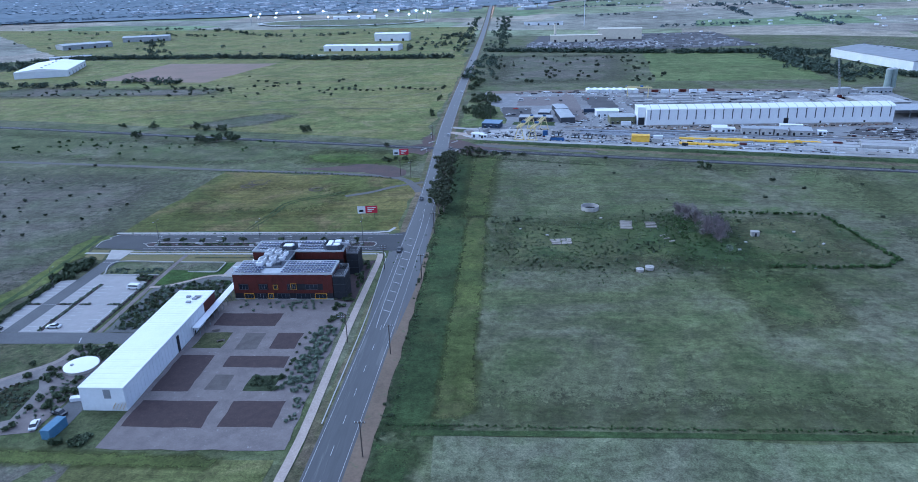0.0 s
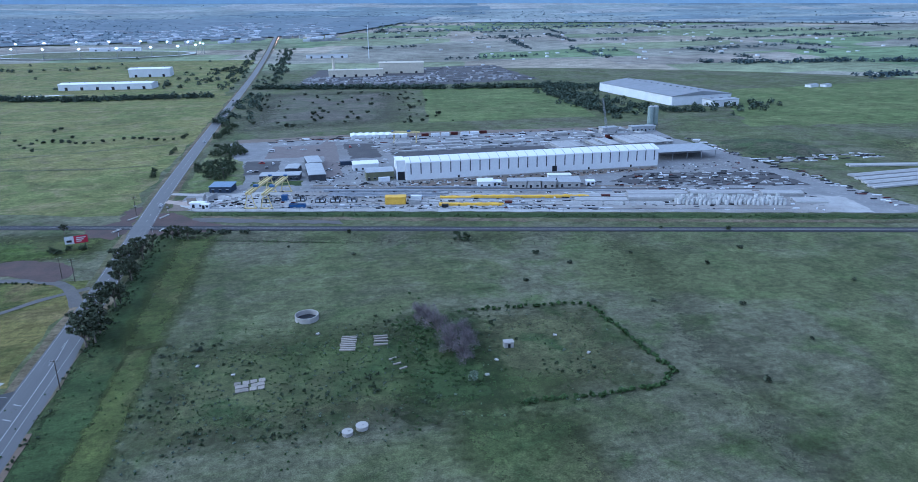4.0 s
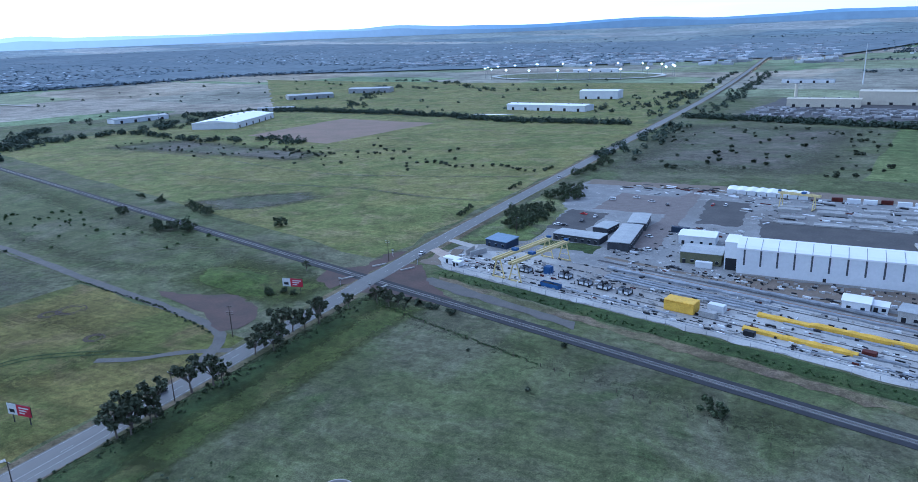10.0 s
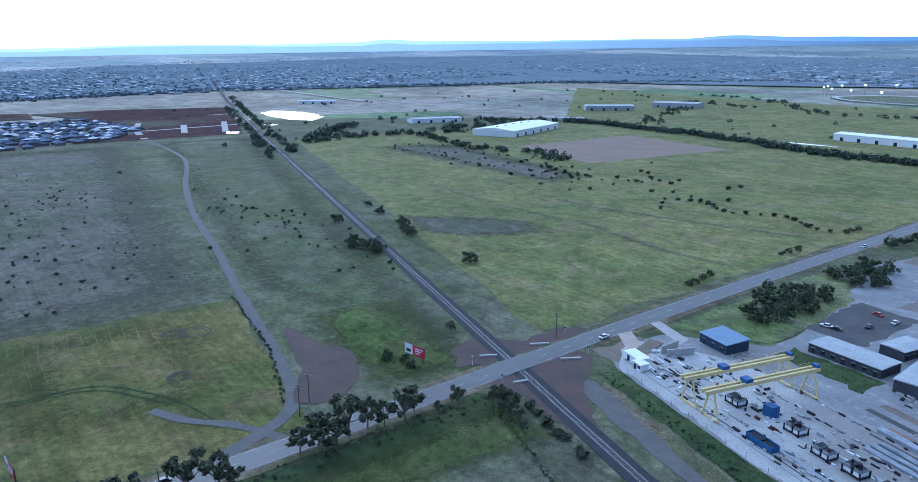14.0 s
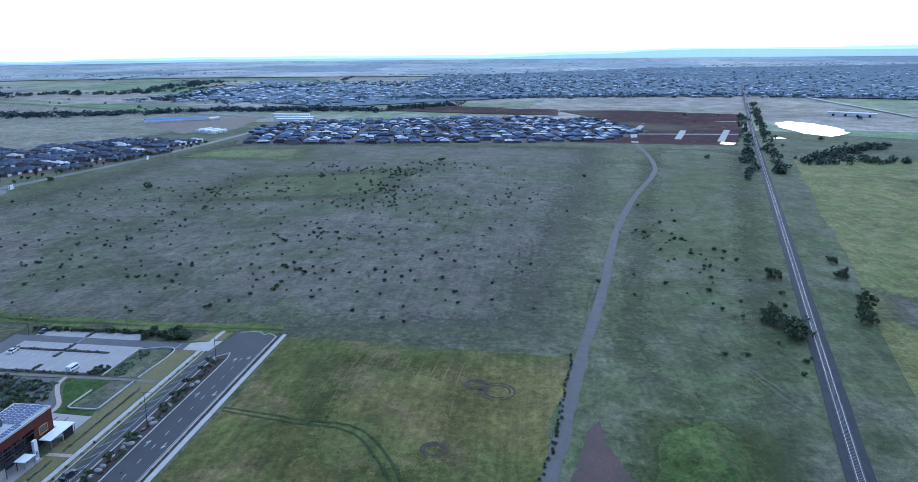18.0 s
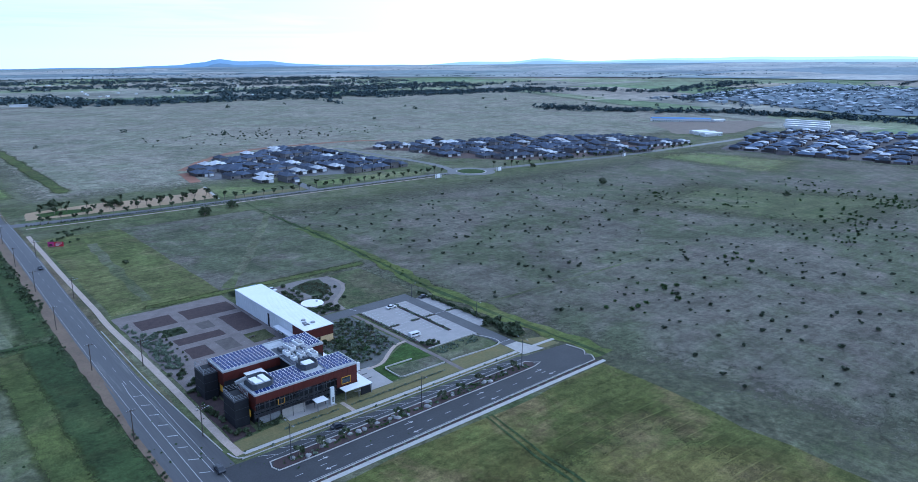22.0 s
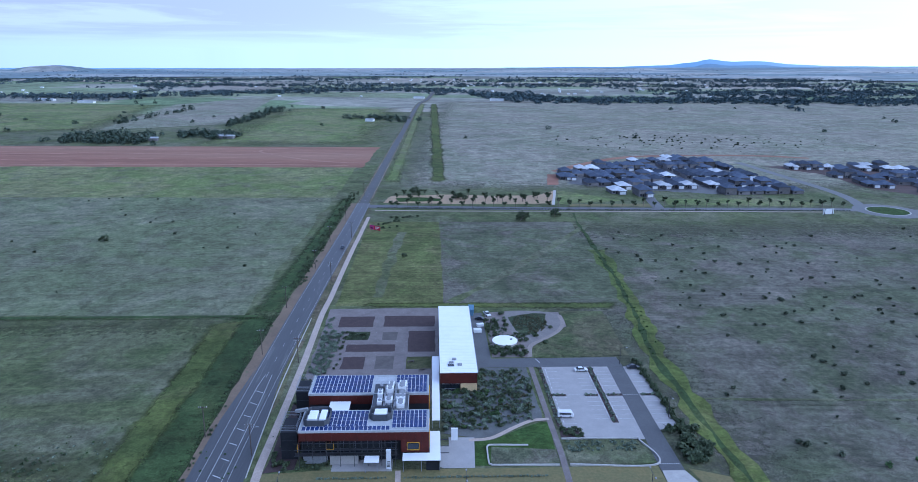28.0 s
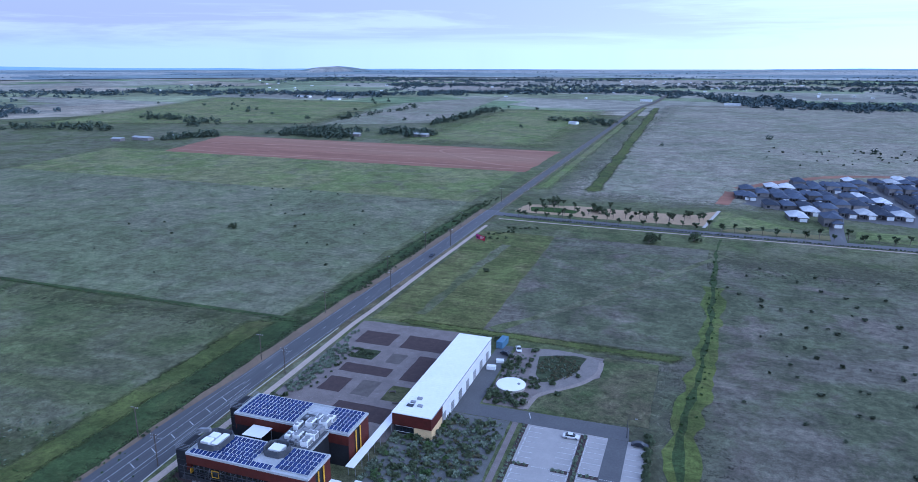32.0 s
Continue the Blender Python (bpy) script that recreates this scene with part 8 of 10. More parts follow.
for x, y, rot, l in ((-46.5, 462, 60, 7), (-31, 462, 60, 7), (-49.5, 441, 60, 6), (-28, 437, 75, 5)):
    ob = part("kerb_block", boxes((-l / 2, l / 2, -0.4, 0.4, 0, 0.5)), "kerb")
    ob.matrix_basis = pose(x, y, 0.1, 0, 0, rot)
    tagged(ob, "pale concrete barrier block at the level crossing", "barrier", "barrier blocks at the crossing")
poly_patch("crossing_dirt", [(-48, 428), (-62, 434), (-66, 448), (-52, 458), (-54, 480), (-46, 486), (-44, 440)], "red_dirt", 0.124, "bare reddish dirt beside the level crossing", "dirt", 1.6, 3)
poly_patch("crossing_dirt", [(-34, 426), (-18, 432), (2, 428), (6, 436), (-16, 452), (-28, 470), (-35, 470)], "red_dirt", 0.122, "bare reddish dirt beside the level crossing", "dirt", 1.4, 3)
bm = bmesh.new()
prev = None
for dy, z in ((-14, 0.134), (-7, 0.22), (-3.4, 0.33), (3.4, 0.33), (7, 0.22), (14, 0.134)):
    cur = []
    for dx in (-4.75, 0.0, 4.75):
        x = -38.6 + dx - dy * 0.02
        y = RAIL(x) + dy
        cur.append(bm.verts.new((x, y, z)))
    if prev:
        for i in range(2):
            bm.faces.new((prev[i], prev[i + 1], cur[i + 1], cur[i]))
    prev = cur
tagged(part("crossing_deck", bm, "asphalt"), "asphalt ramped deck of the level crossing", "road", kind="structure")
poly_patch("rail_side_gravel", [(-20, 450), (60, 426), (58, 432), (-14, 456)], "track_grey", 0.12, "grey gravel beside the rails", "gravel", 1.2, 5)
poly_patch("works_verge", [(-18, 461), (100, 428), (346, 362), (349, 370), (100, 438), (-14, 468)], "lush", 0.1, "green weedy bank along the works fence", "field", 0.8, 5)
poly_patch("works_verge", [(-10, 452), (100, 421), (340, 356), (342, 360), (100, 427), (-12, 458)], "verge", 0.096, "brown grassy strip beside the railway", "field", 1.6, 5)
scatter("bank_weeds", [(x, 462.5 - (x + 15) * 0.27 + rng.uniform(-2.5, 2.5)) for x in (rng.uniform(-14, 345) for _ in range(420))], SH["bright"], "dark weeds on the bank along the works", "weeds", "", rng, 0.25, 0.65, joined=True)

for k in range(40):
    x = -18 + k * 5.2
    fp = thing("fence_post", x, 418.4 - (x + 18) * 0.318 - max(0.0, x - 54) * -0.05, "grey timber post of the paddock fence", "fence post", -17, 0.0, group="posts of the paddock fence")
    part("post", boxes((-0.07, 0.07, -0.07, 0.07, 0, 1.3)), "timber", fp)
scatter("fence_weeds", [(x + rng.uniform(-0.6, 0.6), 419.4 - (x + 18) * 0.318 + rng.uniform(-0.8, 0.8)) for x in np.arange(-18, 60, 0.5)], SH["bright"], "line of weeds under the paddock fence", "weeds", "", rng, 0.2, 0.5, joined=True)
scatter("bush", [(-24, 429), (-20, 427.5), (-14, 428), (-9, 427), (-3, 425.5), (2, 424.5), (5, 424), (11, 423), (14, 421.5)], SH["scrub"], "dark bush between the fence and the railway", "bush", "bushes beside the railway", rng, 1.0, 1.9)
# sleepers under the nearest stretch of line
sl = bpy.data.meshes.new("sleeper")
bm = bmesh.new()
box(bm, -0.12, 0.12, -1.3, 1.3, 0.14, 0.2)
bm.to_mesh(sl)
bm.free()
sl.materials.append(M["sleeper"])
line = bpy.data.objects["rail_ballast"]
for k in range(280):
    x = -70 + k * 0.62
    piece("sleeper", sl, line, pose(x, RAIL(x), 0, 0, 0, -15))
bm = bmesh.new()
for k in range(1300):
    x = 104 + k * 0.35 if k < 700 else -70.5 - (k - 700) * 0.75
    box(bm, -0.12, 0.12, -1.3, 1.3, 0.14, 0.2, pose(x, RAIL(x), 0, 0, 0, -15))
sp = part("sleepers", bm, "sleeper", line)
sp["kind"] = "stuff"

# ---- paddock west of the road ----
M["mound_grass"] = grass("weedy_mound", (0.094, 0.132, 0.034), (0.066, 0.1, 0.028), (0.122, 0.132, 0.05), False, 0.15, 20, 0.5)
poly_patch("dirt_apron", [(-58, 374), (-53, 379), (-54, 388), (-62, 398), (-80, 406), (-100, 399), (-119, 396), (-100, 390), (-76, 384)], "red_dirt", 0.128, "reddish bare dirt apron beside the track", "dirt", 1.2, 3)
bm = bmesh.new()
rr = []
for j in range(17):
    f = j / 16
    row = []
    for i in range(60):
        a = 6.2832 * i / 60
        r = (1 - f) * (1 + 0.3 * noise.noise((1.6 * math.cos(a), 1.6 * math.sin(a), 4.0)) + 0.12 * noise.noise((5 * math.cos(a), 5 * math.sin(a), 9.0)))
        u, v = 26 * r * math.cos(a), 13 * r * math.sin(a)
        row.append(bm.verts.new((-96 + u, 420 + v - 0.25 * u, 1.5 * math.sin(f * 1.57) + 0.7 * min(1.0, 3 * f) * noise.noise((u / 6, v / 5, 2.0)) + 0.3 * min(1.0, 3 * f) * noise.noise((u / 2, v / 2, 7.0)))))
    rr.append(row)
for a, b in zip(rr, rr[1:]):
    for i in range(60):
        bm.faces.new((a[i], a[(i + 1) % 60], b[(i + 1) % 60], b[i]))
tagged(part("grass_mound", bm, "mound_grass", smooth=True), "low uneven green mound beside the track", "mound", kind="structure")
quad_patch("lush_patch", [(-128, 402), (-46, 394), (-44, 440), (-120, 450)], "lush_yellow_soft", 0.1, 3, 7, "bright grass round the mound", "field", 55)
ribbon("gravel_lane", [(-41, 363), (-48, 360), (-56, 354.5), (-68, 344), (-78, 338)], 3.2, "track_grey", 0.126, "faint gravel lane leaving the road", "track", wobble=1.2, step=4)
for cx_, cy_, r in ((-136, 359, 3.6), (-96.5, 351, 3.4), (-132, 366, 5.5)):
    for k, rr_ in enumerate((r, r * 0.72)):
        pts = [(cx_ + rr_ * math.cos(a) * 1.05, cy_ + rr_ * math.sin(a)) for a in np.linspace(0.3 + k, 5.9 + k, 26)]
        ribbon("tyre_ring", pts, 0.55, "mulch", 0.124 + 0.004 * k, "dark ring of tyre marks in the grass", "tyre mark", step=1.0, wobble=0.2)
for k in range(14):
    y0 = 292 + k * 4.6
    ribbon("mowing_line", [(-164 + 0.4 * k, y0 + 3), (-140, y0 + 1.0), (-115, y0 + 1.5)], 0.4, "pasture_olive", 0.122, "faint mowing line in the grass", "mowing line", step=8, wobble=0.25)
for pts in ([(-112, 286), (-108, 310), (-104, 330), (-80, 346), (-60, 352)], [(-110, 286), (-105.8, 309), (-102, 328), (-79, 344)]):
    ribbon("wheel_track", pts, 0.8, "lush", 0.107, "old wheel track through the grass", "track", step=5, wobble=0.3)

for pts, w in (([(-72.3, 10), (-68.8, 73), (-66.9, 122)], 5), ([(-99, 128), (-127, 88), (-154, 45), (-186, -6)], 4.5)):
    ribbon("mown_band", pts, w, "pasture", 0.109, "dark worn band across the grass", "track", step=5, wobble=2.2)
for pts in ([(-377, 614), (-245, 604), (-165, 608), (-105, 599), (-60, 601)], [(-587, 713), (-385, 683), (-236, 651), (-143, 664), (-60, 687)], [(-180, 405), (-172, 440), (-131, 457)], [(-292, 218), (-216, 217), (-176, 215)], [(-150, 392), (-240, 402), (-330, 428)]):
    ribbon("grass_line", pts, 1.3, "pasture", 0.112, "dark green line through the paddock", "track", step=6, wobble=1.2)
    ribbon("grass_line", [(x, y + 2.6) for x, y in pts], 0.9, "pasture_grey", 0.111, "pale dry line through the paddock", "track", step=6, wobble=1.0, seed=3)


def pad(x, y):
    return not (-172 < x and y < 392) and y < 388 + (-x - 166) * 0.24 and y > -5


BUSH = []
while len(BUSH) < 296:
    c = rng.choice(((-232, 115, 26, 55), (-260, 200, 70, 80), (-330, 260, 80, 80), (-240, 320, 50, 50), (-300, 120, 60, 60), (-420, 330, 60, 40), (-420, 150, 60, 50)))
    p = (rng.gauss(c[0], c[2]), rng.gauss(c[1], c[3]))
    if p[0] < -182 and pad(*p):
        BUSH.append(p)
scatter("scrub_bush", BUSH, SH["scrub"], "dark low scrub bush dotting the grey paddock", "bush", "scrub bushes of the paddock", rng, 0.4, 1.0)
more = []
for cx_, cy_, sx_, sy_, n_ in ((-569, 212, 12, 20, 26), (-552, 253, 16, 14, 44), (-468, 260, 12, 20, 34), (-610, 292, 14, 22, 30), (-455, 181, 10, 8, 12), (-440, 128, 9, 9, 16), (-571, 165, 30, 16, 18), (-336, 257, 12, 8, 12), (-417, 259, 14, 14, 18), (-255, 257, 9, 6, 8), (-222, 258, 8, 5, 6), (-500, 215, 50, 40, 26)):
    more += [(rng.gauss(cx_, sx_), rng.gauss(cy_, sy_)) for _ in range(n_)]
more += [(rng.gauss(-300, 70), rng.gauss(455, 14)) for _ in range(60)]
scatter("paddock_scrub", [p for p in ((rng.uniform(-500, -186), rng.uniform(10, 390)) for _ in range(230)) if pad(*p)], SH["scrub"], "small scrub tufts across the grey paddock", "scrub", "", rng, 0.35, 0.8, joined=True)
more.append((rng.gauss(-330, 60), rng.gauss(840, 12)))
scatter("far_scrub", more, SH["bright"], "thickets of dark scrub across the paddock", "scrub", "", rng, 0.7, 1.8, joined=True)
scatter("track_weeds", along([(-60, 372), (-100, 382.5), (-166, 391)], 2.2, 0.6), SH["dark"], "line of weeds beside the track", "weeds", "", rng, 0.4, 0.8, joined=True)
scatter("paddock_bushes", [(rng.uniform(-420, -150), rng.uniform(680, 800)) for _ in range(34)] + [(rng.gauss(-300, 60), rng.gauss(735, 14)) for _ in range(34)] + [(-x, 716 + 8 * math.sin(x)) for x in range(60, 190, 7)], SH["scrub"], "dark bushes across the yellow-green paddock", "bush", "", rng, 0.8, 1.9, joined=True)
scatter("paddock_bushes", [(rng.uniform(-600, -380), rng.uniform(705, 800)) for _ in range(60)], SH["scrub"], "dark bushes over the grey patch", "bush", "", rng, 0.6, 1.5, joined=True)
scatter("paddock_bushes", [(rng.uniform(-20, 180), rng.uniform(740, 1030)) for _ in range(60)] + [(rng.uniform(140, 185), rng.uniform(735, 1000)) for _ in range(24)], SH["scrub"], "dark bushes in the grey paddock", "bush", "", rng, 0.8, 2.4, joined=True)
scatter("paddock_bushes", [(rng.uniform(-10, 160), rng.uniform(-90, 120)) for _ in range(26)], SH["scrub"], "small dark bushes in the green paddock", "bush", "", rng, 0.4, 0.9, joined=True)
scatter("paddock_bushes", along([(-183, 5), (-180, 60), (-176, 140), (-171, 184)], 2.5, 2.4), SH["bright"], "weeds along the green drain", "weeds", "", rng, 0.3, 0.7, joined=True)
car(-36.9, 485, 5, "car_white", "white car near the level crossing")
car(-41.8, 44, 0, "car_dark", "dark car on the road")

for x, y, a, paint, what in ((6, 560, 95, "car_white", "white car parked in the works car park"), (9.5, 560, 95, "car_dark", "dark car parked in the works car park"), (16, 572, 5, "car_dark", "dark car parked in the works car park"), (20, 584, 5, "car_white", "white car parked in the works car park"), (30, 640, 85, "car_white", "white car parked on the gravel lot"), (52, 626, 20, "car_dark", "dark utility parked beside the dirt road"), (62, 530, 70, "car_white", "white utility parked beside the workshop"), (-39.6, 262, 178, "car_dark", "dark car turning at the junction"), (-39.3, 690, 180, "car_white", "white car on the road to the town"), (-42.6, 980, 2, "car_dark", "dark car on the road to the town"), (-38.6, 332, 180, "car_dark", "dark car on the road beside the gum trees")):
    car(x, y, a, paint, what)

# ---- the housing estates ----
rng = random.Random(77)
M["roof_tile"] = material("dark_roof_tiles", (0.078, 0.096, 0.138), (0.06, 0.075, 0.112), 0.4, 0.75, rand=0.5)
M["house_wall"] = material("rendered_house_wall", (0.2, 0.19, 0.19), (0.15, 0.145, 0.145), 0.5, 0.8, rand=0.5)
M["roof_pale"] = material("pale_metal_roof", (0.6, 0.62, 0.64), (0.5, 0.52, 0.55), 0.4, 0.5, rand=0.2)
M["roof_mix"] = material("mixed_roofs", (0.118, 0.148, 0.208), (0.09, 0.116, 0.17), 0.2, 0.85, island=0.75, spec=0.12)
M["wall_dim"] = material("dark_brick_walls", (0.16, 0.14, 0.135), (0.12, 0.11, 0.11), 0.2, 0.8, island=0.6)
M["roof_pale_mix"] = material("pale_mixed_roofs", (0.5, 0.53, 0.57), (0.42, 0.45, 0.5), 0.2, 0.5, island=0.3)
M["wall_mix"] = material("mixed_house_walls", (0.36, 0.33, 0.3), (0.3, 0.28, 0.26), 0.2, 0.8, island=0.3)


def hip(bm, x0, x1, y0, y1, z, h, m=None):
    """A hipped roof with its ridge along the longer side."""
    w, d = x1 - x0, y1 - y0
    if w > d:
        r = ((x0 + d / 2, (y0 + y1) / 2), (x1 - d / 2, (y0 + y1) / 2))
    else:
        r = (((x0 + x1) / 2, y0 + w / 2), ((x0 + x1) / 2, y1 - w / 2))
    c = [bm.verts.new((x, y, z)) for x, y in ((x0, y0), (x1, y0), (x1, y1), (x0, y1))]
    a, b = (bm.verts.new((*p, z + h)) for p in r)
    if m is not None:
        for v in c + [a, b]:
            v.co = m @ v.co
    if w > d:
        bm.faces.new((c[0], c[1], b, a)), bm.faces.new((c[2], c[3], a, b)), bm.faces.new((c[1], c[2], b)), bm.faces.new((c[3], c[0], a))
    else:
        bm.faces.new((c[0], c[1], a)), bm.faces.new((c[1], c[2], b, a)), bm.faces.new((c[2], c[3], b)), bm.faces.new((c[3], c[0], a, b))
    bm.faces.new(c[::-1])


def house_proto(kind):
    ob = thing("house", 0, 0, ("single-storey brick house with a dark hipped roof", "single-storey house with a pale metal roof", "two-storey rendered house with a dark roof")[kind], "house", z=0)
    h = 5.4 if kind == 2 else 2.8
    wb = bmesh.new()
    box(wb, -5.2, 5.2, -8.5, 6.0, 0, h)
    box(wb, -5.2, 0.6, 6.0, 8.8, 0, 2.8)
    part("wall", wb, "house_wall", ob)
    rb = bmesh.new()
    hip(rb, -5.8, 5.8, -9.1, 6.6, h, 2.4)
    hip(rb, -5.8, 1.2, 4.0, 9.4, 2.85, 1.6)
    part("roof", rb, "roof_pale" if kind == 1 else "roof_tile", ob)
    part("garage_door", boxes((-4.6, -0.2, 8.8, 8.86, 0.1, 2.3)), "white_wall", ob)
    part("door", boxes((1.4, 2.4, 6.0, 6.06, 0.1, 2.2)), "dark_clad", ob)
    part("window", boxes((3.0, 4.6, 6.0, 6.05, 0.8, 2.1)), "black_glass", ob)
    part("window", boxes((-4.0, -2.0, -8.55, -8.5, 0.8, 2.1)), "black_glass", ob)
    return ob


PROTO = [house_proto(k) for k in range(3)]


def inside(p, poly):
    x, y = p
    hit = False
    for (x0, y0), (x1, y1) in zip(poly, poly[1:] + poly[:1]):
        if (y0 > y) != (y1 > y) and x < (x1 - x0) * (y - y0) / (y1 - y0) + x0:
            hit = not hit
    return hit


def lots(poly, ang, w, d, street):
    """House lots in back-to-back rows with streets between, inside an outline."""
    cx_, cy_ = sum(p[0] for p in poly) / len(poly), sum(p[1] for p in poly) / len(poly)
    out = []
    ca, sa = math.cos(radians(ang)), math.sin(radians(ang))
    v = -600.0
    while v < 600:
        for s in (0, 1):
            for i in range(-60, 60):
                u = i * w + (i // 9) * 9
                vv = v + s * d
                x, y = cx_ + u * ca - vv * sa, cy_ + u * sa + vv * ca
                if inside((x, y), poly):
                    out.append((x, y, ang + (0 if s else 180)))
        v += 2 * d + street
    return out


M["estate_floor"] = material("estate_lots", (0.105, 0.1, 0.105), (0.135, 0.125, 0.12), 0.05, 0.9, fine=9, spots=(0.2, 0.15, 0.13), spot_at=0.6, spec=0.1)
EST2 = [(-206, -196), (-203, -146), (-236, -126), (-262, -118), (-318, -102), (-382, -112), (-376, -160), (-372, -258), (-340, -284), (-284, -262), (-240, -232)]
ESTL = [(-404, -236), (-444, -188), (-440, -132), (-482, -76), (-516, -56), (-600, -38), (-735, -34), (-764, -46), (-759, -142), (-668, -192), (-553, -220), (-460, -244)]
ESTW = [(-748, 10), (-772, 120), (-812, 276), (-826, 372), (-862, 470), (-1010, 540), (-1200, 480), (-1190, 235), (-1060, -15), (-930, -36)]
poly_patch("estate_ground", EST2, "asphalt", 0.12, "streets and lots of the housing estate", "ground", 2)
poly_patch("estate_ground", ESTL, "red_dirt", 0.12, "bare lots and streets of the housing estate", "ground", 2)
poly_patch("estate_ground", ESTW, "estate_floor", 0.12, "streets and lots of the far housing estate", "ground", 4, 12)
poly_patch("clay_ground", [(-840, 380), (-836, 628), (-1040, 690), (-1330, 760), (-1400, 560), (-1380, 420), (-1260, 470), (-1010, 545), (-866, 476)], "clay", 0.124, "bare red clay of the building site", "ground", 5, 12) if M.setdefault("clay", material("red_clay", (0.118, 0.078, 0.074), (0.086, 0.06, 0.06), 0.03, fine=14, spots=(0.19, 0.15, 0.14), spot_at=0.58, spec=0.0, big=(0.15, 0.14, 0.105))) else None
poly_patch("clay_ground", [(-1330, 60), (-1290, 240), (-1270, 420), (-1400, 420), (-1480, 120)], "clay", 0.126, "bare red clay behind the estate", "ground", 5, 12)
for pts in ([(-848, 504), (-1000, 525), (-1250, 590)], [(-870, 560), (-1300, 670)], [(-960, 520), (-980, 670)], [(-1150, 540), (-1180, 720)], [(-1330, 200), (-1440, 380)], [(-850, 610), (-1040, 668)]):
    ribbon("site_road", pts, 9, "concrete", 0.13, "pale new street across the building site", "road", step=20)
n = 0
for x, y, a in lots(EST2, 4, 10.8, 16.6, 9):
    if rng.random() < 0.06:
        continue
    k = rng.choice((0, 0, 0, 0, 0, 0, 2, 2, 1))
    t = copy_thing(PROTO[k], pose(x, y, 0.1, 0, 0, a + rng.uniform(-2, 2)) @ Matrix.Diagonal((rng.uniform(0.84, 0.93), rng.uniform(0.8, 0.92), 1, 1)))
    tagged(t, group="houses of the near estate")
for x, y, a in lots(ESTL, -8, 11, 16.6, 9.5):
    if rng.random() < 0.16:
        continue
    k = rng.choice((0, 0, 0, 0, 0, 0, 1, 2, 2))
    t = copy_thing(PROTO[k], pose(x, y, 0.1, 0, 0, a + rng.uniform(-2, 2)) @ Matrix.Diagonal((rng.uniform(0.84, 0.93), rng.uniform(0.8, 0.92), 1, 1)))
    tagged(t, group="houses of the second estate")
for k, (x, y) in enumerate(((-203, -170), (-232, -110), (-250, -100))):
    PROTO[k].matrix_basis = pose(x, y, 0.1, 0, 0, 5)
rb, wb = bmesh.new(), bmesh.new()


def stuff_house(x, y, a, w, d, h, rise):
    z = gz(x, y) + 0.3
    m = pose(x, y, z, 0, 0, a)
    box(wb, -w / 2, w / 2, -d / 2, d / 2, -1, h, m)
    hip(rb, -w / 2 - 0.5, w / 2 + 0.5, -d / 2 - 0.5, d / 2 + 0.5, h, rise, m)


pale_rb = bmesh.new()
yards = []


def cell_turn(x, y):
    """Blocks of the far estate face one of two ways."""
    return noise.noise((x * 0.011, y * 0.011, 4.4)) > 0.0


for turned, ang in ((False, 14), (True, 98)):
    for x, y, a in lots(ESTW, ang, 11.2, 15.4, 7):
        if cell_turn(x, y) != turned or rng.random() < 0.1:
            continue
        w, d, h = rng.uniform(8.4, 10.2), rng.uniform(10.5, 13.5), rng.choice((2.3, 2.4, 2.5, 2.6, 4.6))
        x, y, a = x + rng.uniform(-1, 1), y + rng.uniform(-1.5, 1.5), a + rng.uniform(-5, 5)
        m = pose(x, y, gz(x, y) + 0.3, 0, 0, a)
        box(wb, -w / 2, w / 2, -d / 2, d / 2, -1, h, m)
        roof = pale_rb if rng.random() < 0.2 else rb
        hip(roof, -w / 2 - 0.6, w / 2 + 0.6, -d / 2 - 0.6, d / 2 + 0.6, h, rng.uniform(1.5, 2.6), m)
        if rng.random() < 0.5:
            hip(roof, -w / 2 - 0.4, 0.8, d / 2 - 2.0, d / 2 + 3.4, 2.3, 1.3, m)
            box(wb, -w / 2, 0.4, d / 2, d / 2 + 3.0, -1, 2.3, m)
        if rng.random() < 0.5:
            yards.append((x + rng.uniform(-7, 7), y + rng.uniform(-8, 8)))
tagged(part("estate_roofs", rb, "roof_mix"), "rows of dark roofs of the far estate", "houses", kind="stuff")
tagged(part("estate_roofs", pale_rb, "roof_pale_mix"), "pale metal roofs of the far estate", "houses", kind="stuff")
tagged(part("estate_walls", wb, "wall_dim"), "walls of the far estate houses", "houses", kind="stuff")
stuff_cloud("estate_trees", yards, "leaf_belt", "small garden trees of the far estate", rng, 1.0, 2.2, 0.9, 10, 0.8)
# park at the estate corner
M["sand"] = material("tan_mulch_sand", (0.42, 0.31, 0.19), (0.36, 0.27, 0.17), 0.2, 0.9, bump=0.05)
poly_patch("park_ground", [(-56, -72), (-60, -96), (-100, -101), (-140, -96), (-170, -100), (-186, -118), (-176, -70), (-120, -68)], "sand", 0.125, "tan mulched park beside the avenue", "park", 1.0, 4)
poly_patch("park_lawn", [(-66, -76), (-96, -78), (-98, -86), (-80, -92), (-64, -88)], "lawn", 0.13, "green planting in the park", "lawn", 1.0, 3)
poly_patch("park_lawn", [(-188, -118), (-230, -80), (-180, -68)], "pasture_green", 0.13, "mown green lot beside the park", "lawn", 0.5, 4)
poly_patch("park_lawn", [(-258, -66), (-262, -86), (-345, -88), (-372, -70), (-360, -60)], "pasture_green", 0.128, "long green reserve along the avenue", "lawn", 0.8, 5)
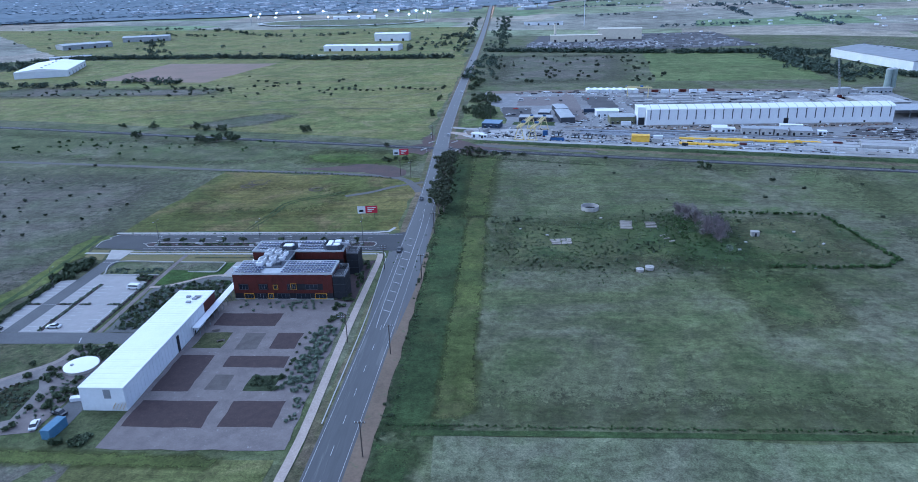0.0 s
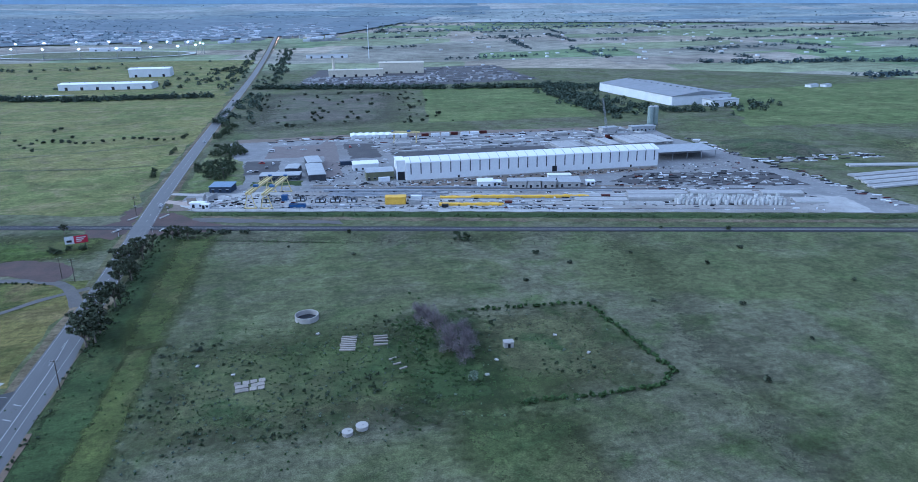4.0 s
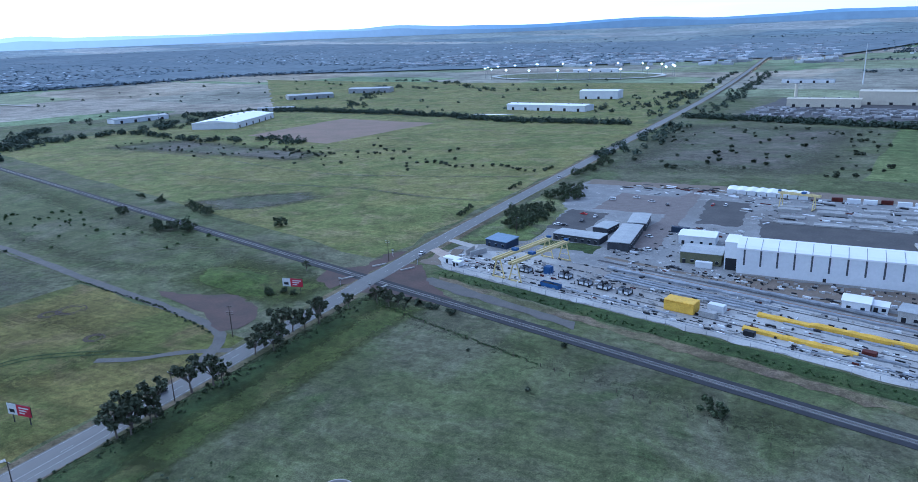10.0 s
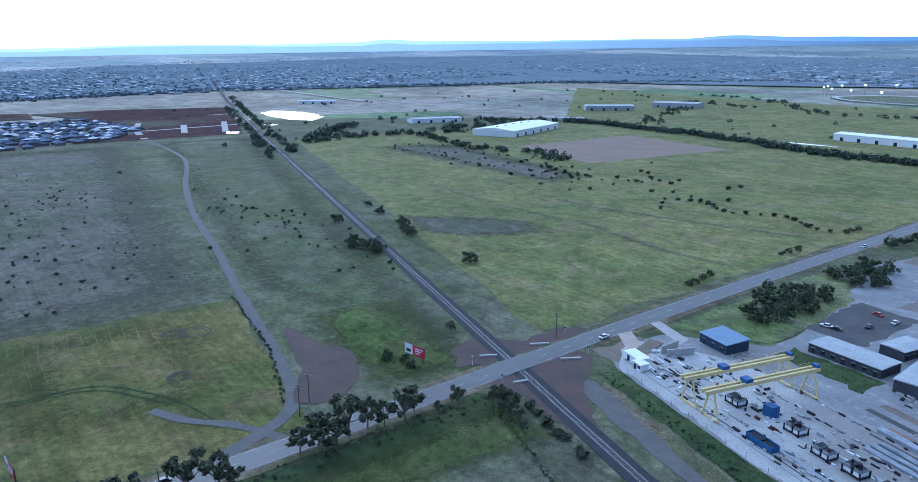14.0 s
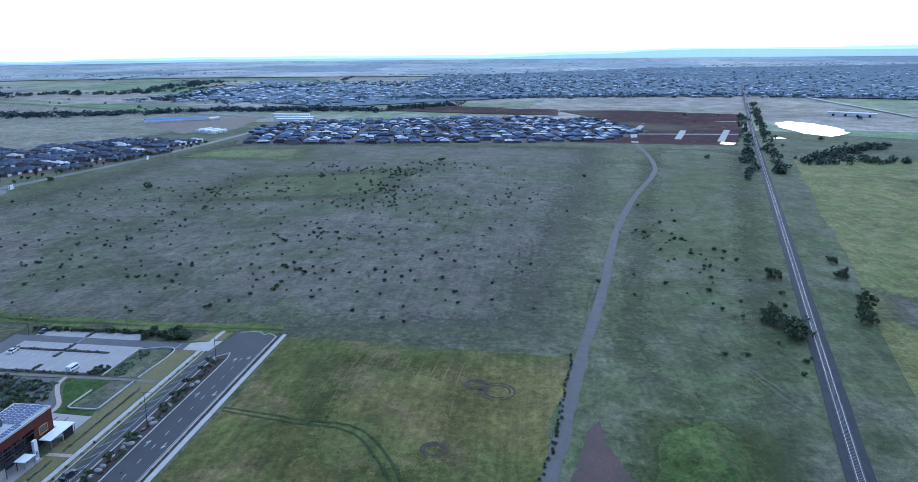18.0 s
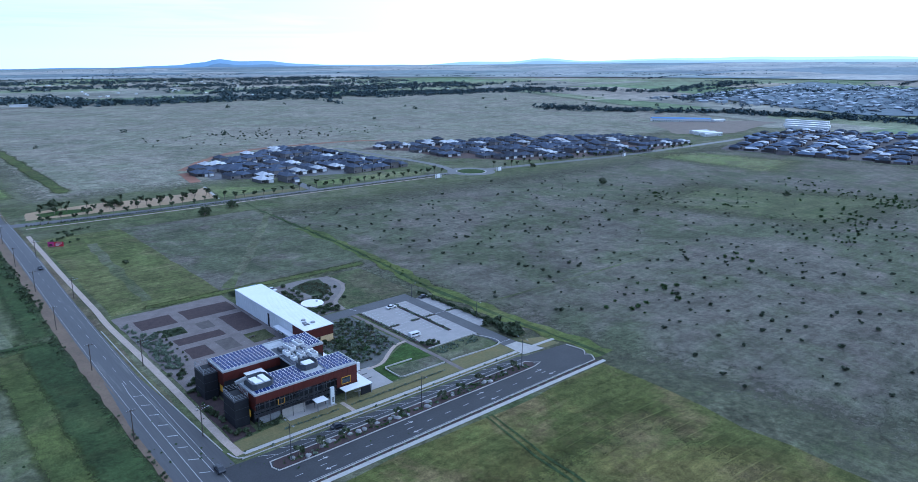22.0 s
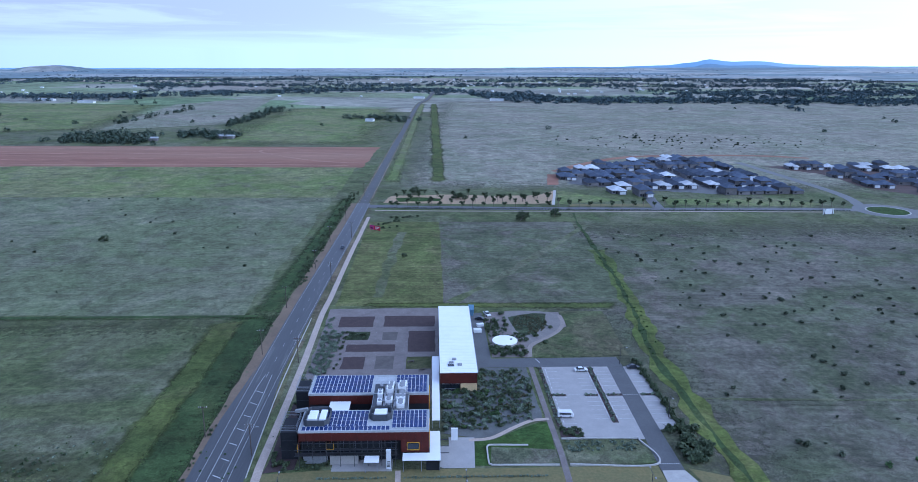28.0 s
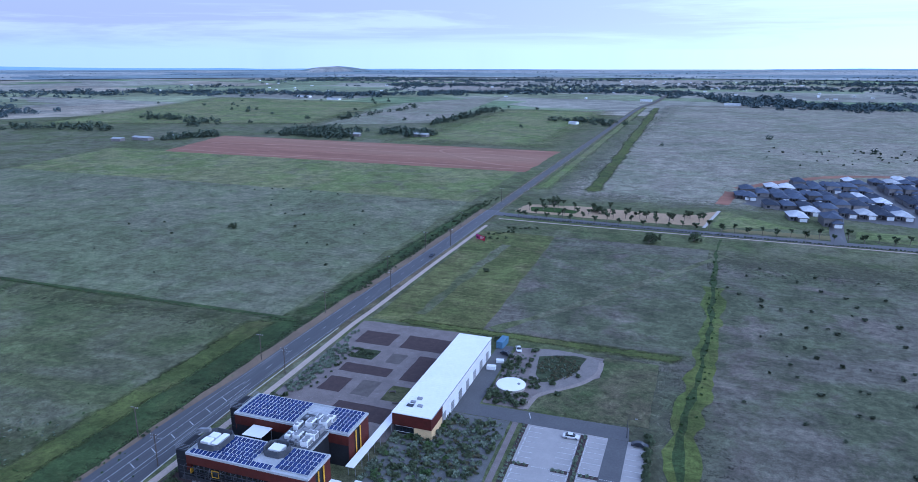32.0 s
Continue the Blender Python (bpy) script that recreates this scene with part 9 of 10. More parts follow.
poly_patch("park_lawn", [(-186, -61), (-250, -60), (-250, -70), (-190, -68)], "mown", 0.127, "dry verge along the avenue", "lawn", 0.5, 5)
ribbon("park_path", [(-186, -118), (-181, -92), (-176, -66)], 2.0, "kerb", 0.14, "white path edging the park", "path", step=4)
ribbon("avenue_path", [(-52, -48), (-110, -46), (-240, -45), (-360, -43)], 1.8, "path", 0.15, "pale footpath beside the avenue", "path", step=8)
ribbon("estate_street", [(-248, -56), (-252, -90), (-262, -150), (-275, -250)], 8, "asphalt", 0.135, "estate street between the houses", "road", step=10)
ribbon("estate_street", [(-392, -50), (-404, -100), (-400, -170), (-392, -260)], 8, "asphalt", 0.136, "estate street beside the reserve", "road", step=10)
for cx_, cy_ in ((-405, -46),):
    bm = bmesh.new()
    tube(bm, cx_, cy_, 0.1, 0.14, 22, n=36)
    tagged(part("roundabout", bm, "asphalt"), "asphalt roundabout of the estate", "road", kind="structure")
    bm = bmesh.new()
    tube(bm, cx_, cy_, 0.14, 0.3, 14, n=36)
    tagged(part("roundabout_kerb", bm, "kerb"), "pale kerb ring of the roundabout", "kerb", kind="structure")
    bm = bmesh.new()
    tube(bm, cx_, cy_, 0.3, 0.34, 13, n=36)
    tagged(part("roundabout_lawn", bm, "lawn"), "round green island of the roundabout", "lawn", kind="structure")
STREET = [(x, -59 - 1.5 * (k % 2)) for k, x in enumerate(np.arange(-66, -385, -7.5))] + [(x + rng.uniform(-3, 3), rng.uniform(-98, -70)) for x in np.arange(-66, -180, -3.6)] + [(-440 - k * 9, -50 + k * 0.9 + rng.uniform(-3, 3)) for k in range(34)]
YT = [tree(140 + k, 6.0, 2.6, "leaf_dark", "young dark street tree along the avenue", 4, 34, 0.75, 0.25) for k in range(2)]
for k, (x, y) in enumerate(STREET):
    t = copy_thing(YT[k % 2], pose(x, y, 0, 0, 0, k * 47) @ Matrix.Scale(0.8 + 0.5 * rng.random(), 4))
    tagged(t, group="street trees of the avenue")
YT[0].matrix_basis, YT[1].matrix_basis = pose(-62, -60, 0), pose(-90, -64, 0)
scatter("avenue_hedge", along([(-54, -55.5), (-240, -48), (-380, -46)], 1.8, 0.3), SH["dark"], "low dark hedge along the avenue", "hedge", "", rng, 0.5, 0.8, joined=True)
scatter("corner_bushes", along([(-58, -8), (-70, -18), (-64, -26), (-82, -30)], 1.6, 1.2) + along([(-56, 2), (-70, -2)], 2, 1.5), SH["dark"], "dark bushes on the street corner", "bush", "", rng, 0.6, 1.2, joined=True)
for x, y in ((-356, -34), (-425, -30), (-600, -18)):
    ob = thing("estate_sign", x, y, "large blank white sign board by the estate", "sign", 10)
    part("board", boxes((-4, 4, -0.15, 0.15, 0.8, 4.4)), "white_wall", ob)
    for s in (-3, 3):
        part("post", boxes((s - 0.15, s + 0.15, 0.15, 0.4, 0, 4.4)), "lamp_grey", ob)
ribbon("red_bank", [(-200, -205), (-250, -262), (-310, -300), (-420, -306), (-480, -290)], 9, "red_soil", 0.12, "bank of red earth behind the houses", "bank", wobble=2.5, step=8)
ribbon("clay_drive", [(-188, -140), (-196, -190)], 9, "red_soil", 0.121, "red earth beside the last house", "bank", wobble=2, step=8)
# school beside the far estate
M["blue_school"] = material("bright_blue_roof", (0.07, 0.22, 0.55), (0.06, 0.19, 0.5), 0.2, 0.5)
shed_thing(-1032, -216, 135, 96, 16, 5, "white_wall", "blue_school", "long school building under a bright blue roof", 1.6, name="school_building", cat="building")
for k in range(4):
    shed_thing(-1182 + k * 34, -72 + k * 14, 105, 66 - 6 * (k % 2), 9, 4.2, "white_wall", "white_roof", "long low white-roofed canopy of the school", 0.5, name="school_canopy", cat="building", door=False)
for x, y, l in ((-872, -70, 34), (-880, -84, 34), (-888, -98, 30), (-1075, -172, 26)):
    shed_thing(x, y, 168, l, 8, 4, "white_wall", "white_roof", "long pale-roofed school building", 0.8, name="school_building", cat="building")
poly_patch("school_ground", [(-850, -110), (-960, -232), (-1090, -180), (-1150, -110), (-930, -66)], "dirt", 0.12, "bare ground round the school", "ground", 4, 10)


# ---- sheds and works further off ----
M["grey_roof"] = material("grey_sheet_roof", (0.27, 0.285, 0.3), (0.23, 0.245, 0.26), 0.1, 0.6, fine=6, grain=0.9)
def big_shed(x, y, rot, l, w, h, wall, roof, label, doors=6):
    ob = thing("warehouse", x, y, label, "warehouse", rot)
    part("wall", boxes((-l / 2, l / 2, -w / 2, w / 2, 0, h)), wall, ob)
    bm = bmesh.new()
    prism(bm, ((-w / 2 - 0.5, h - 0.1), (-w / 2 - 0.5, h + 0.3), (0, h + w * 0.06), (w / 2 + 0.5, h + 0.3), (w / 2 + 0.5, h - 0.1)), -l / 2 - 0.5, l / 2 + 0.5)
    part("roof", bm, roof, ob)
    for k in range(doors):
        x0 = -l / 2 + (k + 0.5) * l / doors
        part("dock_door", boxes((x0 - 2, x0 + 2, -w / 2 - 0.1, -w / 2, 0, 4.2)), "dark_clad", ob)
        part("eave_vent", boxes((x0 - 1.5, x0 + 1.5, -1.0, 1.0, h + w * 0.06 - 0.2, h + w * 0.06 + 0.9)), "grey_metal", ob)
    return ob


big_shed(465, 868, 95, 164, 76, 10, "white_wall", "grey_roof", "huge white distribution warehouse with a grey roof", 12)
big_shed(486, 772, 6, 34, 18, 7, "white_wall", "tin_roof", "white office front of the warehouse", 3)
big_shed(127, 1266, -4, 88, 22, 11, "cream_pale", "cream_pale", "long cream factory building", 5) if M.setdefault("cream_pale", material("pale_cream_sheet", (0.66, 0.62, 0.5), (0.6, 0.56, 0.46), 0.2, 0.6)) else None
big_shed(208, 1304, -8, 76, 30, 18, "cream_pale", "cream_pale", "tall cream factory hall", 3)
ch = thing("factory_chimney", 92, 1278, "slender cream factory chimney", "chimney")
bm = bmesh.new()
tube(bm, 0, 0, 0, 30, 2.4, 1.9, 16)
part("shaft", bm, "cream_pale", ch)
bm = bmesh.new()
tube(bm, 0, 0, 30, 31, 2.1, n=16)
part("rim", bm, "grey_metal", ch)
mast = thing("radio_mast", 184, 1660, "tall thin radio mast", "mast")
bm = bmesh.new()
tube(bm, 0, 0, 0, 70, 0.9, 0.5, 8)
part("shaft", bm, "white_wall", mast)
big_shed(95, 1705, -6, 90, 18, 6, "white_wall", "tin_roof", "long low shed far along the road", 4)
M["stacked"] = material("weathered_stacked_goods", (0.4, 0.4, 0.4), (0.28, 0.28, 0.29), 0.05, 0.85, island=0.55)
poly_patch("works_lot", [(30, 1120), (205, 1080), (395, 1125), (400, 1400), (265, 1405), (70, 1400)], "yard_dark", 0.14, "dark stacking yard of the far factory", "yard", 5, 15)
bm = bmesh.new()
for _ in range(300):
    x = rng.uniform(45, 390)
    y = rng.uniform(1120, 1380) if x > 250 else rng.uniform(1120, 1245)
    box(bm, -rng.uniform(4, 9), rng.uniform(4, 9), -1.2, 1.2, 0, rng.uniform(1, 2.6), pose(x, y, gz(x, y) + 0.2, 0, 0, rng.choice((0, 0, 62, 90))))
tagged(part("stacked_goods", bm, "stacked"), "rows of pale stacked goods on the far lot", "stacked goods", kind="stuff")
ob = big_shed(-232, 1186, -7, 128, 30, 8, "white_wall", "white_roof", "long white warehouse behind the tree line", 6)
big_shed(-212, 1385, 0, 66, 34, 13, "white_wall", "white_roof", "tall white warehouse with low wings", 3)
big_shed(-618, 943, 112, 140, 62, 8.0, "white_wall", "white_roof", "broad white packing shed with an open end", 6)
big_shed(-820, 940, 75, 84, 28, 6.5, "white_wall", "tin_roof", "grey-white shed among trees", 4)
big_shed(-1318, 965, 62, 80, 24, 6.5, "white_wall", "roof_pale", "long pale green-white shed in open paddocks", 4)
big_shed(-800, 1330, 50, 90, 40, 8, "tin_roof", "tin_roof", "grey farm sheds among trees", 4)
big_shed(-745, 1470, 20, 90, 40, 9, "tin_roof", "tin_roof", "grey farm sheds among trees", 4)
big_shed(-700, 1120, 30, 60, 20, 5, "white_wall", "tin_roof", "low pale shed behind the trees", 3)
for x, y, l in ((700, 900, 16), (718, 896, 12), (-230, -1120, 30), (-60, -1180, 24), (590, -1000, 34), (700, -1060, 40), (4, -650, 12)):
    shed_thing(x, y, rng.uniform(-20, 20), l, 9, 3.2, "white_wall", "tin_roof", "low pale-roofed farm building among the paddocks", 1.2, name="farm_building", cat="building", door=False)
for x, y, l in ((238, -412, 16), (158, -436, 20), (170, -446, 12), (458, -294, 26), (432, -322, 16), (478, -276, 12)):
    shed_thing(x, y, rng.uniform(-10, 10), l, 9, 3.2, "house_wall", "tin_roof", "low grey farmhouse among dark trees", 1.4, name="farmhouse", cat="house", door=False)
M["pond_glow"] = material("still_pond_water", (0.35, 0.38, 0.42), (0.35, 0.38, 0.42), 0.02, 0.03, spec=1.0)
for pts in ([(-1159, 776), (-1080, 760), (-995, 767), (-960, 790), (-1018, 838), (-1090, 850), (-1156, 838), (-1190, 810)], [(-945, 700), (-925, 700), (-925, 716), (-950, 716)], [(-878, 622), (-850, 610), (-840, 622), (-866, 636)], [(-322, 1106), (-261, 1108), (-262, 1114), (-322, 1118)]):
    poly_patch("pond", pts, "pond_glow", 0.17, "still pond mirroring the pale sky", "water", 4, 8)
ribbon("white_lane", [(-1784, 1052), (-1500, 1064), (-1296, 1064)], 9, "kerb", 0.15, "pale lane far off", "road", step=20)


# ---- trees far off ----
def belt(pts, n, width):
    total = sum(math.dist(a, b) for a, b in zip(pts, pts[1:]))
    out = []
    for a, b in zip(pts, pts[1:]):
        k = max(1, int(n * math.dist(a, b) / total))
        for _ in range(k):
            t = rng.random()
            out.append((a[0] + (b[0] - a[0]) * t + rng.gauss(0, width), a[1] + (b[1] - a[1]) * t + rng.gauss(0, width)))
    return out


NEARBELT = belt([(-675, 645), (-710, 725), (-683, 818)], 50, 9) + belt([(-683, 818), (-508, 778), (-411, 812), (-372, 790)], 70, 6) + belt([(-690, 1118), (-617, 1114), (-448, 1100), (-339, 1074), (-236, 1034), (-76, 1030)], 430, 6) + belt([(-740, 1104), (-640, 1120)], 40, 14) + belt([(-40, 780), (-20, 900), (-16, 1040)], 46, 10) + belt([(-20, 1110), (60, 1092), (107, 1074), (239, 1034), (342, 1013), (440, 980)], 420, 6) + belt([(352, 960), (356, 860), (346, 730)], 130, 11) + belt([(385, 1030), (400, 960)], 60, 14) + belt([(-870, 812), (-780, 735), (-705, 668)], 90, 8) + belt([(-812, 1016), (-700, 1060), (-720, 900), (-660, 850)], 130, 16) + belt([(363, 968), (390, 800), (405, 742), (489, 742), (540, 760)], 110, 12) + belt([(-1640, RAIL(-1640) + 15), (-1097, RAIL(-1097) + 15), (-600, RAIL(-600) + 14)], 110, 3.5) + belt([(-1330, RAIL(-1330) - 14), (-821, RAIL(-821) - 14), (-560, RAIL(-560) - 14)], 62, 3.5) + belt([(-634, 1550), (-800, 1600), (-578, 1148)], 70, 10) + belt([(-66, 1100), (-70, 1500), (-68, 2000)], 60, 6) + belt([(-8, 1100), (2, 1500), (4, 2000)], 110, 9) + belt([(-150, 1190), (-100, 1300), (-90, 1500)], 60, 22) + belt([(-879, 1774), (-699, 1733), (-476, 1505), (-330, 1540)], 60, 10)
stuff_cloud("tree_belt", NEARBELT, "leaf_belt", "long dark belts of trees between the paddocks", rng, 2.4, 4.6, 0.8, 46, 0.5)
SOUTH_T = belt([(339, -399), (288, -397), (231, -389)], 60, 9) + belt([(220, -470), (150, -440)], 60, 12) + belt([(250, -450), (340, -440)], 40, 14) + belt([(190, -560), (186, -718), (183, -864)], 60, 5) + belt([(356, -592), (338, -735), (334, -854)], 22, 6) + belt([(40, -700), (-30, -690), (-45, -640)], 34, 9) + belt([(440, -290), (400, -360)], 30, 5) + belt([(720, -318), (665, -377), (580, -340)], 50, 14) + belt([(664, -522), (530, -500), (499, -440)], 46, 10)
stuff_cloud("tree_clumps", SOUTH_T, "leaf_belt", "dark wind-break clumps round a farmstead", rng, 2.8, 5.0, 0.95, 40, 0.55)
FAR_S = belt([(864, -1179), (620, -1150), (397, -1338), (215, -1400)], 150, 40) + belt([(300, -1430), (-27, -1520), (-246, -1300)], 130, 50) + belt([(-246, -1290), (-359, -1100), (-700, -1130), (-1113, -1080), (-1600, -1000)], 520, 45) + belt([(-700, -1350), (-1600, -1400)], 260, 70) + belt([(800, -1700), (-200, -1800), (-1500, -1750)], 330, 60) + belt([(1500, -900), (900, -1180)], 130, 60) + belt([(-300, -2200), (-1600, -2100)], 200, 80) + belt([(1400, -2000), (200, -2300)], 180, 80) + belt([(-1061, -556), (-1123, -414), (-1272, -227), (-1334, 60), (-1517, 198)], 170, 14) + belt([(-1526, -503), (-1976, -493), (-2300, -300)], 90, 30) + belt([(-1667, -920), (-1719, -709), (-2400, -800)], 90, 30) + belt([(900, -500), (1500, -700)], 60, 40) + belt([(1000, 300), (1700, 500)], 50, 60) + belt([(788, 1302), (1077, 1210), (1500, 1100)], 70, 9) + belt([(857, 1003), (960, 985), (1300, 900)], 46, 10)
FAR_S = [(x + rng.gauss(0, 14), y + rng.gauss(0, 8)) for x, y in FAR_S for _ in range(3)]
# The blue of distant haze is put into these leaf colours.
M["leaf_far"] = material("haze_blue_woodland", (0.078, 0.108, 0.118), (0.096, 0.126, 0.134), 0.02, 0.95, island=0.2, spec=0.0)
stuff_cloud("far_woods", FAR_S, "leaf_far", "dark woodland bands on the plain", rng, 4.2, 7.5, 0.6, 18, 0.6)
lone = [(rng.uniform(-1500, -120), rng.uniform(-1050, -330)) for _ in range(22)] + [(rng.uniform(-1400, -100), rng.uniform(1110, 1800)) for _ in range(45)] + [(rng.uniform(60, 900), rng.uniform(-1000, -480)) for _ in range(30)] + [(rng.uniform(-1300, -720), rng.uniform(640, 1080)) for _ in range(30)]
lone = [p for p in lone if math.dist(p, (-1075, 805)) > 140]
stuff_cloud("lone_trees", lone, "leaf_belt", "single dark trees scattered over far paddocks", rng, 2.2, 4.2, 0.8, 36, 0.6)
scatter("plain_scrub", [(rng.gauss(-420, 90), rng.gauss(-420, 35)) for _ in range(110)], SH["scrub"], "low scrub on the wide plain", "scrub", "", rng, 0.5, 1.3, joined=True)

# ---- the town ----
TOWN_TREES = [(rng.uniform(-3800, -1850), rng.uniform(-60, 2100)) for _ in range(4600)] + [(x, y) for x, y in ((rng.uniform(-3700, -1430), rng.uniform(-600, 260)) for _ in range(1500)) if x < -1430 - max(0.0, y + 60) * 1.2] + [(rng.uniform(-2700, -500), rng.uniform(2250, 3600)) for _ in range(3600)] + [(rng.uniform(-600, 1500), rng.uniform(2600, 3900)) for _ in range(900)] + belt([(-1853, 679), (-1905, 900), (-1780, 1257), (-1500, 1880), (-1140, 2190), (-900, 2480)], 900, 24) + belt([(-1700, 20), (-1853, 679)], 420, 22)
TOWN_TREES = [p for p in TOWN_TREES if p[0] > -2900 - max(0.0, p[1] + 60) * 0.6 and (p[1] > -60 or p[0] > -2500)]
# Blue haze of the distance is put into the foliage colour.
M["leaf_town"] = material("hazed_town_foliage", (0.18, 0.225, 0.262), (0.205, 0.25, 0.285), 0.01, 0.95, island=0.22, spec=0.0)
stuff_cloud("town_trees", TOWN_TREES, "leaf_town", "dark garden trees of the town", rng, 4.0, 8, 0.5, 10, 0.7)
# The ground under the town carries the same painted haze tint.
M["town_floor"] = material("hazed_suburb_ground", (0.2, 0.24, 0.27), (0.235, 0.272, 0.298), 0.004, 0.95, fine=6, spots=(0.17, 0.19, 0.195), spot_at=0.6, spec=0.0)
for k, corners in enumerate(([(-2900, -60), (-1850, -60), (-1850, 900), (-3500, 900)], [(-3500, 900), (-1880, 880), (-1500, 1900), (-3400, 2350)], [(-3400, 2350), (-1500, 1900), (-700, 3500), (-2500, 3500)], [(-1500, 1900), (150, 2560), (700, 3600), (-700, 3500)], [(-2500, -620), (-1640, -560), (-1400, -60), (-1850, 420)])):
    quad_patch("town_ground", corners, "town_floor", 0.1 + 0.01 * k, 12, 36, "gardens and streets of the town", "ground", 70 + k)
rb, wb = bmesh.new(), bmesh.new()
for _ in range(2400):
    x, y = rng.choice(((rng.uniform(-3600, -1800), rng.uniform(-100, 1900)), (rng.uniform(-2600, -700), rng.uniform(2300, 3500)), (rng.uniform(-2700, -1800), rng.uniform(-50, 1500)), (rng.uniform(-2400, -1480), rng.uniform(-580, 0))))
    stuff_house(x, y, rng.uniform(0, 180), rng.uniform(8, 12), rng.uniform(10, 15), rng.uniform(3, 5), 2.2)
# Roof and wall tones lean blue for the same haze.
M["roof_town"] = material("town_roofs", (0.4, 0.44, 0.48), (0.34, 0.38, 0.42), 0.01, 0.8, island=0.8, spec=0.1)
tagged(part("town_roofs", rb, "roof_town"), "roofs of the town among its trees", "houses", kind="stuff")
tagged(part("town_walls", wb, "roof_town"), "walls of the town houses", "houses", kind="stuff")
# hedgerow trees between the far paddocks
ROWS_T = []
for _ in range(110):
    side = rng.random()
    x0, y0 = (rng.uniform(-1700, 1500), rng.uniform(-2700, -1150)) if side < 0.45 else ((rng.uniform(900, 2600), rng.uniform(-900, 2200)) if side < 0.65 else ((rng.uniform(150, 1500), rng.uniform(1450, 2700)) if side < 0.85 else (rng.uniform(-3000, -1500), rng.uniform(-1400, -250))))
    l, vert = rng.uniform(120, 420), rng.random() < 0.35
    ROWS_T += belt([(x0, y0), (x0 + (30 if vert else l), y0 + (l if vert else 30))], int(l / 9), 5)
for _ in range(210):
    az_, r_ = rng.uniform(0, 6.283), rng.uniform(2850, 4450)
    x0, y0, l = r_ * math.sin(az_), 300 + r_ * math.cos(az_), rng.uniform(150, 700)
    tx, ty = math.cos(az_) + rng.uniform(-0.25, 0.25), -math.sin(az_) + rng.uniform(-0.25, 0.25)
    ROWS_T += belt([(x0, y0), (x0 + tx * l, y0 + ty * l)], int(l / 13), 12)
ROWS_T = [p for p in ROWS_T if math.hypot(p[0], p[1] - 300) < 4560]
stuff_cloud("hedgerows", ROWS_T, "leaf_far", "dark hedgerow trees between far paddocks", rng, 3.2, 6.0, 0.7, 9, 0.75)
bm = bmesh.new()
for _ in range(260):
    x, y = rng.choice(((rng.uniform(-1600, 1400), rng.uniform(-2600, -1150)), (rng.uniform(300, 1500), rng.uniform(1400, 2700)), (rng.uniform(-1600, 200), rng.uniform(-2300, -1150))))
    box(bm, -rng.uniform(1.5, 5), rng.uniform(1.5, 5), -3, 3, -1, rng.uniform(2, 3.4), pose(x, y, gz(x, y), 0, 0, rng.uniform(-20, 20)))
tagged(part("far_farm_roofs", bm, "white_wall"), "pale farm roofs scattered over the far plain", "buildings", kind="stuff")
bm = bmesh.new()
for _ in range(520):
    x, y = rng.choice(((rng.uniform(-1230, -310), rng.uniform(2260, 2850)), (rng.uniform(-310, 150), rng.uniform(2250, 3200))))
    if abs(x + 41) < 30:
        continue
    box(bm, -rng.uniform(5, 17), rng.uniform(5, 17), -rng.uniform(5, 10), rng.uniform(5, 10), -2, rng.uniform(5, 8), pose(x, y, gz(x, y), 0, 0, rng.uniform(-12, 12)))
M["roof_works"] = material("works_roofs", (0.5, 0.52, 0.55), (0.42, 0.44, 0.47), 0.02, 0.6, island=0.5, grain=0.9)
tagged(part("industrial_roofs", bm, "roof_works"), "pale factory roofs at the edge of the town", "buildings", kind="stuff")
# floodlit trotting track
bm = bmesh.new()
OVC, n = (-430, 1900), 60
pts = [(OVC[0] + 215 * math.cos(a), OVC[1] + 105 * math.sin(a)) for a in (6.2832 * i / 48 for i in range(49))]
ribbon("race_track", pts, 13, "track_sand", 0.16, "pale floodlit oval race track", "track", step=8) if M.setdefault("track_sand", material("pale_track_sand", (0.5, 0.52, 0.48), (0.46, 0.48, 0.45), 0.05)) else None
# Floodlight on the infield is put into its paler grass colour.
poly_patch("track_infield", [(OVC[0] + 200 * math.cos(a), OVC[1] + 92 * math.sin(a)) for a in (6.2832 * i / 40 for i in range(40))], "pasture_mid", 0.14, "pale green infield standing in for floodlit grass", "field")
bm.free()
M["flood"] = bpy.data.materials.new("floodlight_glow")
M["flood"].use_nodes = True
fb = M["flood"].node_tree.nodes["Principled BSDF"]
fb.inputs["Emission Color"].default_value, fb.inputs["Emission Strength"].default_value = (1.0, 0.97, 0.88, 1), 40
for k in range(20):
    a = 6.2832 * k / 20
    x, y = OVC[0] + 240 * math.cos(a), OVC[1] + 128 * math.sin(a)
    ob = thing("floodlight_mast", x, y, "tall floodlight mast with glowing lamps", "floodlight", math.degrees(a), group="floodlights of the race track")
    tb = bmesh.new()
    tube(tb, 0, 0, 0, 24, 0.5, 0.3, 6)
    part("mast", tb, "grey_metal", ob)
    part("lamp_bank", boxes((-1.0, 0.4, -2.0, 2.0, 23.2, 25.0)), "flood", ob, "glowing lamp bank")
big_shed(-420, 2040, 0, 120, 18, 8, "white_wall", "white_roof", "pale grandstand building of the race track", 4)
bm = bmesh.new()
